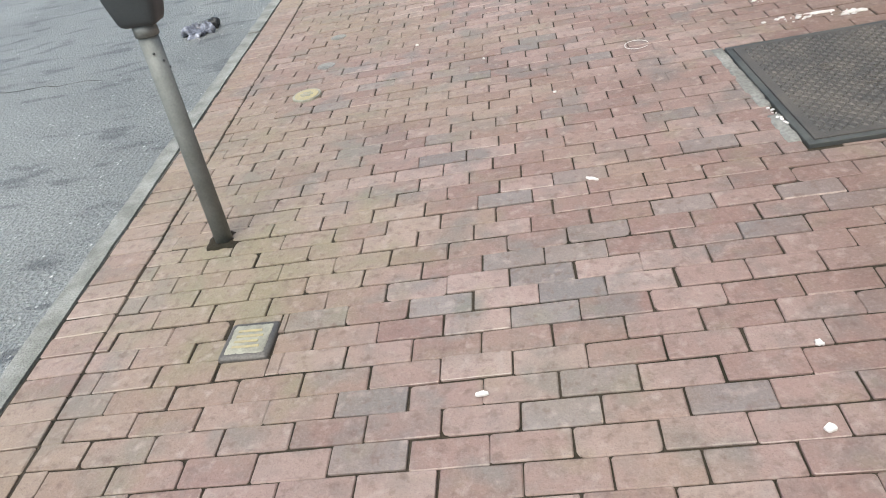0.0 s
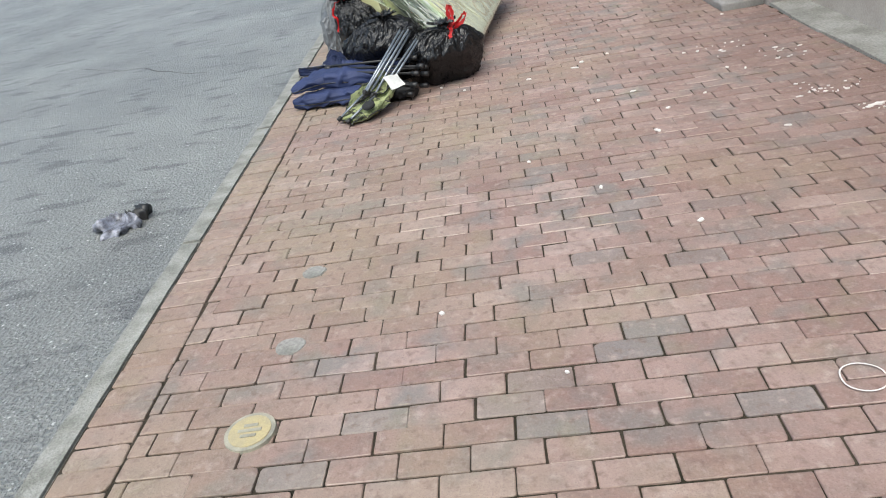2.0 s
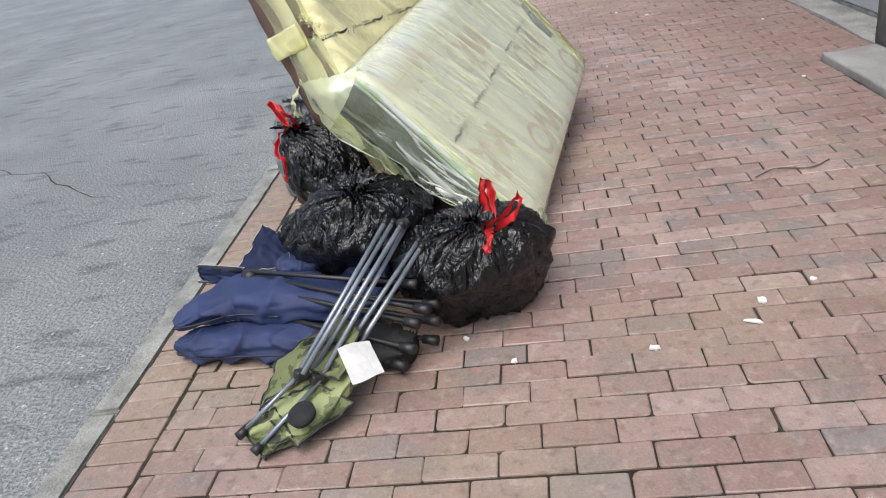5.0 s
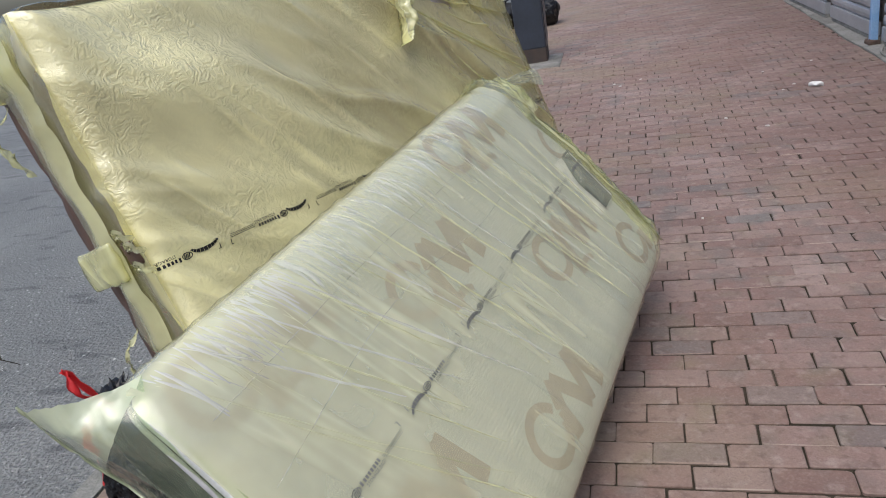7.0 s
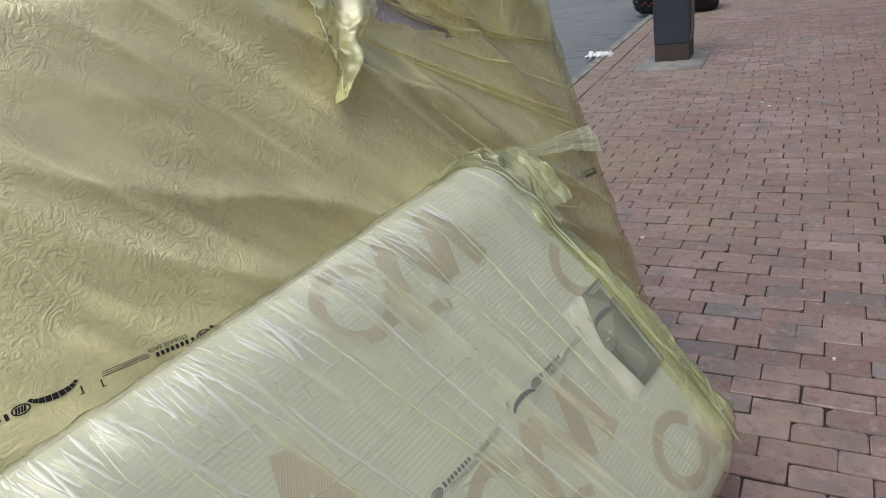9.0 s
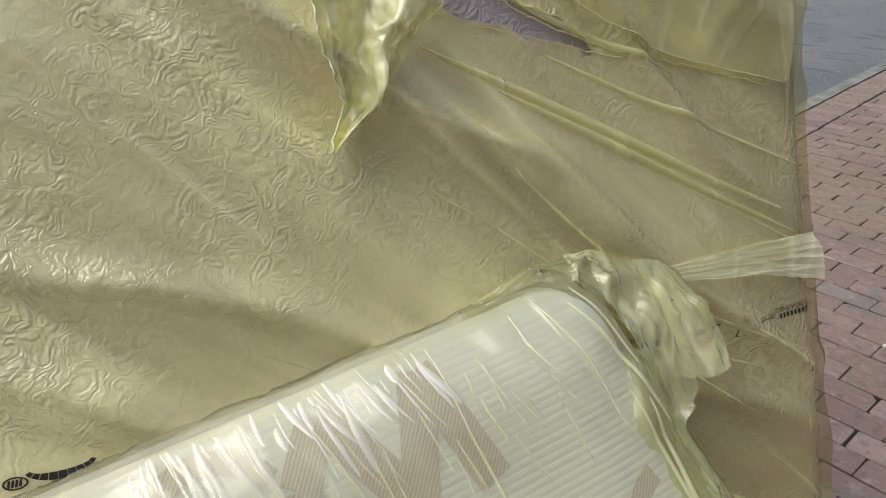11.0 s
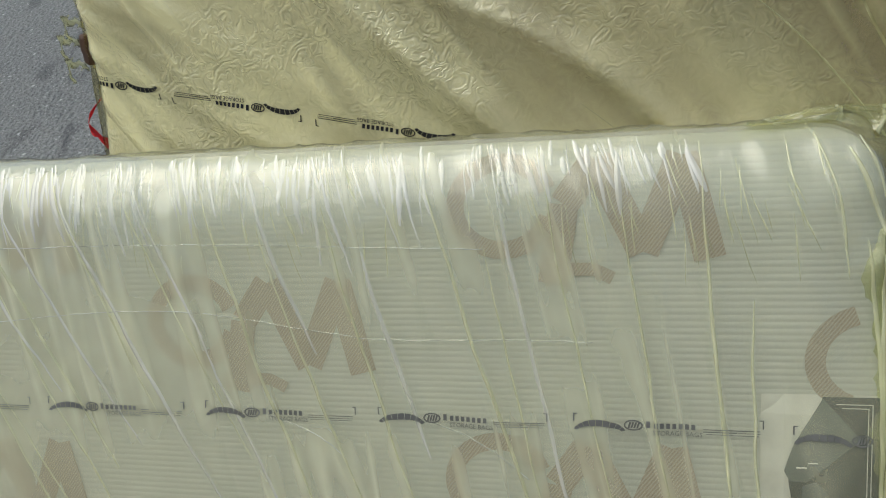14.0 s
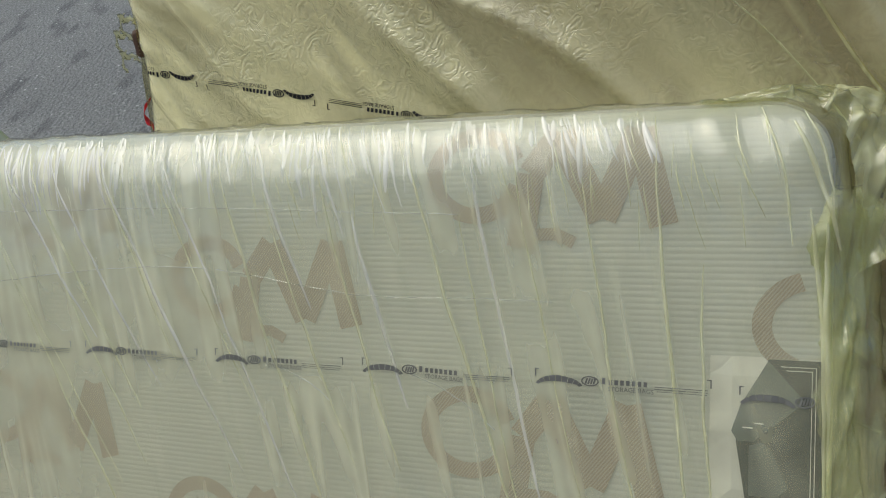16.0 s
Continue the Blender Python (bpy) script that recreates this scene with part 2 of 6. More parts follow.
    skin, gloss, shine = n.new("ShaderNodeMixShader"), n.new("ShaderNodeBsdfGlossy"), n.new("ShaderNodeLayerWeight")
    gloss.inputs["Roughness"].default_value = rough
    shine.inputs["Blend"].default_value = 0.5
    edge = math_node("MULTIPLY", math_node("POWER", shine.outputs["Facing"], 2.8), 0.70)
    l.new(math_node("ADD", edge, 0.085), skin.inputs[0])
    l.new(mix.outputs[0], skin.inputs[1])
    l.new(gloss.outputs[0], skin.inputs[2])
    l.new(skin.outputs[0], out.inputs["Surface"])
    relief = math_node("ADD", math_node("MULTIPLY", noise_at(26.0, co.outputs["Object"], 4.0), 0.4), fold)
    if scroll:      # the woven scrolls of the ticking press through the film
        curls = math_node("ADD", scrolls(n, l, co.outputs["Object"], 17.0), math_node("MULTIPLY", scrolls(n, l, co.outputs["Object"], 36.0), 0.7))
        where = n.new("ShaderNodeMapRange")     # the film clings only in places
        where.interpolation_type = "SMOOTHSTEP"
        where.inputs["From Min"].default_value, where.inputs["From Max"].default_value = 0.36, 0.64
        where.inputs["To Min"].default_value = 0.15
        l.new(noise_at(3.4, co.outputs["Object"], 4.0), where.inputs["Value"])
        press = math_node("MULTIPLY", curls, where.outputs[0])
        relief = math_node("ADD", relief, math_node("MULTIPLY", press, scroll))
        fac = math_node("ADD", fac, math_node("MULTIPLY", press, 0.05))
        l.new(fac, mix.inputs[0])
    bp = n.new("ShaderNodeBump")
    bp.inputs["Strength"].default_value, bp.inputs["Distance"].default_value = bump, 0.010
    l.new(relief, bp.inputs["Height"])
    for socket in (b.inputs["Normal"], gloss.inputs["Normal"], shine.inputs["Normal"]):
        l.new(bp.outputs["Normal"], socket)
    return m


def bag_material():
    """Thin black liner: sharp crinkles at two sizes."""
    m = bpy.data.materials.new("black_bin_liner")
    m.use_nodes = True
    n, l = m.node_tree.nodes, m.node_tree.links
    b = n["Principled BSDF"]
    b.inputs["Base Color"].default_value = (0.004, 0.004, 0.005, 1)
    b.inputs["Specular IOR Level"].default_value = 0.55
    b.inputs["Roughness"].default_value = 0.25
    co = n.new("ShaderNodeTexCoord")
    total = None
    for scale, weight, squash in ((7.0, 1.0, (1.3, 1.3, 0.5)), (19.0, 0.46, (1.2, 1.2, 0.5)), (48.0, 0.15, (1, 1, 0.6))):
        mp = n.new("ShaderNodeMapping")
        mp.inputs["Scale"].default_value = squash
        l.new(co.outputs["Object"], mp.inputs["Vector"])
        t = n.new("ShaderNodeTexNoise")
        t.inputs["Scale"].default_value, t.inputs["Detail"].default_value, t.inputs["Distortion"].default_value = scale, 2.0, 0.8
        l.new(mp.outputs[0], t.inputs["Vector"])
        sub, ab, mul = n.new("ShaderNodeMath"), n.new("ShaderNodeMath"), n.new("ShaderNodeMath")
        sub.operation, ab.operation, mul.operation = "SUBTRACT", "ABSOLUTE", "MULTIPLY"
        sub.inputs[1].default_value, mul.inputs[1].default_value = 0.5, weight
        l.new(t.outputs["Fac"], sub.inputs[0])
        l.new(sub.outputs[0], ab.inputs[0])
        l.new(ab.outputs[0], mul.inputs[0])
        if total is None:
            total = mul.outputs[0]
        else:
            add = n.new("ShaderNodeMath")
            l.new(total, add.inputs[0])
            l.new(mul.outputs[0], add.inputs[1])
            total = add.outputs[0]
    bp = n.new("ShaderNodeBump")
    bp.inputs["Strength"].default_value, bp.inputs["Distance"].default_value = 1.0, 0.055
    l.new(total, bp.inputs["Height"])
    l.new(bp.outputs["Normal"], b.inputs["Normal"])
    return m


def emblem_material():
    """Tan yarn woven in slanting rows over the cream ground."""
    m = material("tan_weave", (0.41, 0.34, 0.28), 0.8, 0, (0.36, 0.295, 0.245), 12, 420, 0.5, 0.001, detail=0.5)
    n, l = m.node_tree.nodes, m.node_tree.links
    b = n["Principled BSDF"]
    base = b.inputs["Base Color"].links[0].from_socket
    co, w = n.new("ShaderNodeTexCoord"), n.new("ShaderNodeTexWave")
    turn = n.new("ShaderNodeMapping")
    turn.inputs["Rotation"].default_value = (0, 0, radians(38))
    l.new(co.outputs["Object"], turn.inputs["Vector"])
    l.new(turn.outputs[0], w.inputs["Vector"])
    w.inputs["Scale"].default_value, w.inputs["Distortion"].default_value = 66.0, 0.4
    w.inputs["Detail Scale"].default_value = 3.0
    x = n.new("ShaderNodeMix")
    x.data_type = "RGBA"
    x.inputs[7].default_value = (0.70, 0.68, 0.62, 1)
    k = n.new("ShaderNodeMath")
    k.operation = "MULTIPLY"
    k.inputs[1].default_value = 0.40
    l.new(w.outputs["Fac"], k.inputs[0])
    l.new(k.outputs[0], x.inputs[0])
    l.new(base, x.inputs[6])
    l.new(x.outputs[2], b.inputs["Base Color"])
    return m


def damask_material():
    """Lilac-grey woven ticking with raised scrolls."""
    m = material("damask_ticking", (0.43, 0.39, 0.43), 0.6, 0, (0.37, 0.335, 0.37), 3.0, 300.0, 0.1, 0.001)
    n, l = m.node_tree.nodes, m.node_tree.links
    b = n["Principled BSDF"]
    co = n.new("ShaderNodeTexCoord")
    bp = n.new("ShaderNodeBump")
    bp.inputs["Strength"].default_value, bp.inputs["Distance"].default_value = 0.3, 0.004
    l.new(scrolls(n, l, co.outputs["Object"], 30.0), bp.inputs["Height"])
    l.new(bp.outputs["Normal"], b.inputs["Normal"])
    return m


def ribbed_material():
    """Cream ticking, quilted in fine ribs that run along the mattress."""
    m = material("ribbed_ticking", (0.64, 0.655, 0.63), 0.75, 0, (0.55, 0.57, 0.545), 3.0, 220.0, 0.1, 0.001)
    n, l = m.node_tree.nodes, m.node_tree.links
    b = n["Principled BSDF"]
    co = n.new("ShaderNodeTexCoord")
    sep = n.new("ShaderNodeSeparateXYZ")
    l.new(co.outputs["Object"], sep.inputs[0])
    k = n.new("ShaderNodeMath")
    k.operation = "MULTIPLY"
    k.inputs[1].default_value = math.pi / 0.0106
    l.new(sep.outputs["Y"], k.inputs[0])
    s = n.new("ShaderNodeMath")
    s.operation = "SINE"
    l.new(k.outputs[0], s.inputs[0])
    a = n.new("ShaderNodeMath")
    a.operation = "ABSOLUTE"
    l.new(s.outputs[0], a.inputs[0])
    bp = n.new("ShaderNodeBump")
    bp.inputs["Strength"].default_value, bp.inputs["Distance"].default_value = 0.24, 0.003
    l.new(a.outputs[0], bp.inputs["Height"])
    l.new(bp.outputs["Normal"], b.inputs["Normal"])
    return m


ASPHALT = asphalt_material()
BRICK = brick_material("brick_red", (0.208, 0.132, 0.114), (0.262, 0.178, 0.155), (0.325, 0.240, 0.213))
BRICK_WORN = brick_material("brick_worn_edge", (0.34, 0.25, 0.22), (0.42, 0.33, 0.29), (0.50, 0.42, 0.37))
BRICK_GREY = brick_material("brick_grey", (0.165, 0.148, 0.142), (0.198, 0.175, 0.165), (0.235, 0.20, 0.185))
JOINT = material("joint_sand", (0.058, 0.046, 0.034), 0.95, 0, (0.022, 0.020, 0.013), 3.5, 160, 0.8, 0.006, spec=0.2, detail=0.6)
CONCRETE = material("concrete", (0.27, 0.265, 0.245), 0.9, 0, (0.165, 0.16, 0.145), 5, 70, 0.7, 0.005, detail=0.6)
GRANITE = material("kerb_granite", (0.275, 0.275, 0.25), 0.85, 0, (0.165, 0.165, 0.145), 9, 140, 0.8, 0.006, detail=0.6)
STONE = material("step_stone", (0.27, 0.26, 0.25), 0.75, 0, (0.19, 0.18, 0.17), 5, 90, 0.6, 0.004, detail=0.3)
PLASTER = material("beige_plaster", (0.43, 0.395, 0.355), 0.8, 0, (0.36, 0.325, 0.29), 2.5, 90, 0.3, 0.004)
DARK_PAINT = material("dark_step_paint", (0.042, 0.047, 0.048), 0.45, 0, (0.085, 0.088, 0.082), 4, 30, 0.3, 0.003, detail=0.4)
PAINT_TOP = material("pale_step_paint", (0.40, 0.40, 0.38), 0.7, 0, (0.32, 0.32, 0.31), 4, 80, 0.2, 0.003)
POLE_GREY = material("galvanised_pole", (0.20, 0.205, 0.19), 0.6, 0.2, (0.14, 0.145, 0.13), 9, 120, 0.15, 0.002)
METER = material("meter_casing", (0.035, 0.04, 0.042), 0.5, 0, (0.05, 0.055, 0.056), 6, 200, 0.1, 0.001)
IRON = material("cast_iron", (0.082, 0.078, 0.074), 0.5, 0.2, (0.12, 0.108, 0.096), 5, 140, 0.4, 0.004, detail=0.5)
LID_STEEL = material("worn_lid", (0.36, 0.345, 0.27), 0.6, 0.15, (0.24, 0.23, 0.185), 22, 160, 0.4, 0.003)
LID_YELLOW = material("yellow_lid", (0.36, 0.31, 0.19), 0.6, 0.1, (0.42, 0.35, 0.19), 30, 200, 0.3, 0.003)
WHITE_SPOT = material("dried_paint", (0.72, 0.69, 0.66), 0.8, 0, (0.60, 0.56, 0.53), 40, 200, 0.2, 0.001)
PAPER = material("crumpled_paper", (0.74, 0.74, 0.72), 0.8, 0, (0.66, 0.66, 0.65), 20, 150, 0.2, 0.002)
BAG = bag_material()
GREY_BAG = material("grey_bin_liner", (0.16, 0.17, 0.18), 0.35, 0, (0.12, 0.13, 0.14), 8, 40, 0.8, 0.02)
RED_TIE = material("red_drawstring", (0.75, 0.025, 0.03), 0.4, 0, (0.62, 0.02, 0.025), 14, 90, 0.4, 0.006)
BLUE = material("blue_canvas", (0.018, 0.031, 0.098), 0.7, 0, (0.014, 0.024, 0.075), 9, 300, 0.5, 0.003)
def camouflage():
    m = material("green_camouflage_canvas", (0.22, 0.27, 0.11), 0.75, 0, (0.05, 0.055, 0.03), 8.5, 400, 0.3, 0.002)
    ramp = [k for k in m.node_tree.nodes if k.type == "VALTORGB"][0].color_ramp
    ramp.interpolation = "CONSTANT"
    ramp.elements[0].position, ramp.elements[0].color = 0.0, (0.025, 0.03, 0.018, 1)
    ramp.elements[1].position, ramp.elements[1].color = 0.37, (0.12, 0.14, 0.06, 1)
    ramp.elements.new(0.44).color = (0.25, 0.28, 0.13, 1)
    ramp.elements.new(0.64).color = (0.09, 0.085, 0.045, 1)
    return m


CAMO = camouflage()
BLACK = material("black_plastic", (0.012, 0.012, 0.013), 0.45, 0, (0.018, 0.018, 0.018), 12, 150, 0.15, 0.001)
TUBE = material("painted_tube", (0.27, 0.30, 0.33), 0.26, 0.5, (0.19, 0.21, 0.235), 12, 200, 0.1, 0.001)
BLACK_CLOTH = material("black_net", (0.012, 0.012, 0.013), 0.9, 0, (0.022, 0.022, 0.024), 25, 240, 0.8, 0.006)
PIPING = material("pale_piping", (0.45, 0.45, 0.46), 0.8)
PEELING = material("peeling_pipe_paint", (0.40, 0.40, 0.385), 0.7, 0, (0.12, 0.085, 0.065), 10, 90, 0.6, 0.004)
DAMASK, RIBBED = damask_material(), ribbed_material()
EMBLEM = emblem_material()
SIDE_DARK = material("charcoal_border", (0.016, 0.02, 0.02), 0.7, 0, (0.024, 0.03, 0.029), 9, 260, 0.2, 0.002)
SIDE_BROWN = material("brown_border", (0.13, 0.075, 0.055), 0.6, 0, (0.09, 0.055, 0.042), 7, 180, 0.3, 0.003)
FILM_YELLOW = film_material("yellow_film", (0.985, 0.93, 0.60), (0.97, 0.905, 0.49), 0.17, 0.22, 0.5, -42.0, 6.0, 0.5, 0.30, 0.115, swing=0.34, lift=0.62)
FILM_FLAP = film_material("loose_yellow_film", (0.98, 0.97, 0.64), (0.96, 0.95, 0.54), 0.42, 0.24, 0.45, 0.0, 14.0, 2.0, 0.35)
FILM_PALE = film_material("pale_film", (0.985, 0.99, 0.89), (0.97, 0.97, 0.67), 0.13, 0.14, 0.20, -11.0, 9.0, 0.55, 0.25, swing=0.09, lift=0.25)
FILM_GREEN = film_material("slack_pale_film", (0.84, 0.93, 0.72), (0.78, 0.88, 0.64), 0.12, 0.12, 0.9, 0.0, 9.0, 0.8, 0.35, swing=0.03, deep=11.0)
FILM_TIP = film_material("doubled_pale_film", (0.95, 0.97, 0.82), (0.78, 0.86, 0.58), 0.55, 0.15, 0.4, 30.0, 6.0, 1.5, 0.2)
FILM_FOLD = film_material("drawn_pale_film", (0.97, 0.98, 0.82), (0.96, 0.96, 0.64), 0.42, 0.14, 0.2, 30.0, 6.0, 1.5, 0.2)
# white film whose colour stands in for sky glare on the bag
FILM_GLARE = film_material("white_film_glare", (0.985, 0.99, 0.93), (0.98, 0.98, 0.92), 0.36, 0.14, 0.2, 0.0, 6.0, 1.5, 0.2)
FILM_SHARP = film_material("film_crease_and_glint", (0.95, 0.97, 0.90), (0.90, 0.93, 0.86), 0.30, 0.08, 0.2, 0.0, 6.0, 1.5, 0.3)
FILM_END = film_material("clear_yellow_film", (0.90, 0.88, 0.66), (0.70, 0.68, 0.42), 0.26, 0.15, 0.5, 0.0, 9.0, 2.0, 0.4)
FILM_LOOSE = film_material("loose_clear_film", (0.98, 0.95, 0.64), (0.96, 0.92, 0.54), 0.22, 0.20, 0.4, 30.0, 9.0, 1.2, 0.3)
FILM_CRUSH = film_material("crushed_clear_film", (0.96, 0.98, 0.72), (0.90, 0.93, 0.56), 0.24, 0.12, 0.35, 20.0, 12.0, 3.0, 0.4)
INK_GREY = material("grey_ink", (0.17, 0.175, 0.165), 0.5)
INK = material("black_ink", (0.012, 0.012, 0.012), 0.5)
LABEL = material("white_tag", (0.88, 0.88, 0.86), 0.6)
LABEL_DARK = material("dark_tag_print", (0.03, 0.045, 0.045), 0.5, 0, (0.045, 0.06, 0.06), 12, 90)
LABEL_GREY = material("grey_tag_print", (0.14, 0.17, 0.17), 0.5)
SHUTTER = material("shutter_steel", (0.46, 0.47, 0.49), 0.45, 0.4, (0.38, 0.39, 0.41), 3, 90, 0.15, 0.002)
BLUE_PAINT = material("blue_post_paint", (0.22, 0.40, 0.66), 0.5, 0, (0.30, 0.46, 0.68), 6, 90, 0.2, 0.002)
PILLAR = material("kiosk_paint", (0.045, 0.055, 0.075), 0.4, 0.2, (0.035, 0.042, 0.055), 4, 80, 0.1, 0.001)
FOOT = material("rusty_dark_foot", (0.040, 0.034, 0.032), 0.7, 0, (0.065, 0.045, 0.036), 9, 90, 0.3, 0.003)
RUST = material("rust_foot", (0.10, 0.062, 0.045), 0.8, 0, (0.07, 0.05, 0.04), 14, 120, 0.4, 0.003)
FAR_PAVE = material("far_brick_pavement", (0.30, 0.17, 0.14), 0.8, 0, (0.24, 0.14, 0.12), 0.6, 9, 0.1, 0.01)
BARK = material("tree_bark", (0.10, 0.075, 0.055), 0.9, 0, (0.06, 0.048, 0.038), 8, 40, 0.8, 0.03)
LITTER_GREY = material("foil_litter", (0.30, 0.31, 0.36), 0.35, 0.2, (0.05, 0.05, 0.06), 26, 60, 0.5, 0.01)


# ---- building blocks ----
def mesh_of(bm, mats, smooth=True):
    me = bpy.data.meshes.new("mesh")
    bm.normal_update()
    bm.to_mesh(me)
    bm.free()
    for m in (mats if isinstance(mats, (list, tuple)) else [mats]):
        me.materials.append(m)
    if smooth:
        me.polygons.foreach_set("use_smooth", [True] * len(me.polygons))
    return me


def part(name, bm, mat, parent, label="", smooth=True, at=None):
    ob = new(name, mesh_of(bm, mat, smooth) if isinstance(bm, bmesh.types.BMesh) else bm)
    if parent:
        ob.parent = parent
    if at is not None:
        ob.matrix_basis = at
    return tagged(ob, label)


def thing(name, m, label, category, group="", kind=""):
    ob = new(name)
    ob.empty_display_size = 0.1
    ob.matrix_basis = m
    return tagged(ob, label, category, group, kind)


def box(bm, lo, hi, bevel=0.0, seg=2):
    r = bmesh.ops.create_cube(bm, size=1.0)
    c, d = [(a + b) / 2 for a, b in zip(lo, hi)], [b - a for a, b in zip(lo, hi)]
    for v in r["verts"]:
        v.co = Vector((c[0] + v.co.x * d[0], c[1] + v.co.y * d[1], c[2] + v.co.z * d[2]))
    if bevel:
        edges = list({e for v in r["verts"] for e in v.link_edges})
        bmesh.ops.bevel(bm, geom=edges, offset=bevel, segments=seg, profile=0.6, affect="EDGES")


def tube(bm, a, b, r0, r1=None, n=12):
    a, b = Vector(a), Vector(b)
    m = Matrix.Translation((a + b) / 2) @ (b - a).to_track_quat("Z", "Y").to_matrix().to_4x4()
    bmesh.ops.create_cone(bm, cap_ends=True, segments=n, radius1=r0, radius2=r1 if r1 is not None else r0, depth=(b - a).length, matrix=m)


def sweep(bm, pts, r, n=8):
    """A round cord through the points."""
    pts = [Vector(p) for p in pts]
    rings = []
    for i, p in enumerate(pts):
        d = (pts[min(i + 1, len(pts) - 1)] - pts[max(i - 1, 0)]).normalized()
        q = d.to_track_quat("Z", "Y").to_matrix()
        rings.append([bm.verts.new(p + q @ Vector((r * math.cos(k * 2 * math.pi / n), r * math.sin(k * 2 * math.pi / n), 0))) for k in range(n)])
    for a, b in zip(rings, rings[1:]):
        for k in range(n):
            bm.faces.new((a[k], a[(k + 1) % n], b[(k + 1) % n], b[k]))
    bm.faces.new(rings[0][::-1]), bm.faces.new(rings[-1])


def curve_points(pts, n=24):
    """Points along a smooth curve through a few guides."""
    pts = [Vector(p) for p in pts]
    ext = [2 * pts[0] - pts[1], *pts, 2 * pts[-1] - pts[-2]]
    out = []
    for i in range(n + 1):
        s = i / n * (len(pts) - 1)
        k = min(int(s), len(pts) - 2)
        t = s - k
        p0, p1, p2, p3 = ext[k:k + 4]
        out.append(0.5 * ((2 * p1) + (p2 - p0) * t + (2 * p0 - 5 * p1 + 4 * p2 - p3) * t * t + (3 * p1 - p0 - 3 * p2 + p3) * t ** 3))
    return out


def ribbon(bm, pts, width, side=(1, 0, 0), thick=0.001, curl=0.3):
    """A narrow strip of film along a curve."""
    pts, side = curve_points(pts, 22), Vector(side).normalized()
    rows = []
    for i, p in enumerate(pts):
        w = width * (0.75 + 0.25 * math.sin(i * 1.9))
        s = (side + curl * Vector((math.sin(i * 0.9), math.cos(i * 0.7), math.sin(i * 1.3)))).normalized()
        rows.append([bm.verts.new(p + s * w * f + Vector((0, 0, 0.12 * w * math.sin(f * 7)))) for f in (-0.5, -0.17, 0.17, 0.5)])
    for a, b in zip(rows, rows[1:]):
        for k in range(3):
            bm.faces.new((a[k], a[k + 1], b[k + 1], b[k]))
    bmesh.ops.solidify(bm, geom=bm.faces[:], thickness=thick)


def rounded_slab(lo, hi, r, step, shift=None, faces="xyzXYZ"):
    """A box with rounded edges and a fine even mesh. shift(p, normal) gives how far to push each point out."""
    lo, hi = Vector(lo), Vector(hi)
    bm = bmesh.new()
    inner_lo, inner_hi = lo + Vector((r, r, r)), hi - Vector((r, r, r))
    for axis in range(3):
        for end in (0, 1):
            if "xyzXYZ"[axis + 3 * end] not in faces:
                continue
            a, b = [(1, 2), (2, 0), (0, 1)][axis]
            na, nb = [max(4, int((hi[k] - lo[k]) / step)) for k in (a, b)]
            grid = []
            for i in range(na + 1):
                row = []
                for j in range(nb + 1):
                    p = Vector((0, 0, 0))
                    p[axis] = hi[axis] if end else lo[axis]
                    p[a] = lo[a] + (hi[a] - lo[a]) * i / na
                    p[b] = lo[b] + (hi[b] - lo[b]) * j / nb
                    c = Vector([min(max(p[k], inner_lo[k]), inner_hi[k]) for k in range(3)])
                    d = (p - c).normalized()
                    q = c + d * r
                    if shift:
                        q = q + d * shift(q, d)
                    row.append(bm.verts.new(q))
                grid.append(row)
            for i in range(na):
                for j in range(nb):
                    f = (grid[i][j], grid[i + 1][j], grid[i + 1][j + 1], grid[i][j + 1])
                    bm.faces.new(f if end else f[::-1])
    bmesh.ops.remove_doubles(bm, verts=bm.verts[:], dist=step * 0.2)
    return bm


def round_corners(bm, lo, hi, radius):
    """Round the four upright corners of a slab to a larger radius."""
    for v in bm.verts:
        cx, cy = min(max(v.co.x, lo[0] + radius), hi[0] - radius), min(max(v.co.y, lo[1] + radius), hi[1] - radius)
        dx, dy = v.co.x - cx, v.co.y - cy
        n = math.hypot(dx, dy)
        if dx and dy:
            k = max(abs(dx), abs(dy)) / n
            v.co.x, v.co.y = cx + dx * k, cy + dy * k
    return bm


def fbm(x, y, z=0.0, octaves=3):
    return noise.fractal(Vector((x, y, z)), 1.0, 2.0, octaves, noise_basis="PERLIN_ORIGINAL")


def ridge(x, y, z=0.0):
    """Narrow crests, as pulled film throws them up: 0 in the flats, 1 on a crest."""
    v = 1.0 - abs(noise.noise(Vector((x, y, z)))) * 2.6
    return max(0.0, v) ** 2.2


# ---- the street, kerb and pavement ----
WALL_X = 2.06


def strip_x(y):
    return 1.80 + 0.03 * max(0.0, y - 7.0)


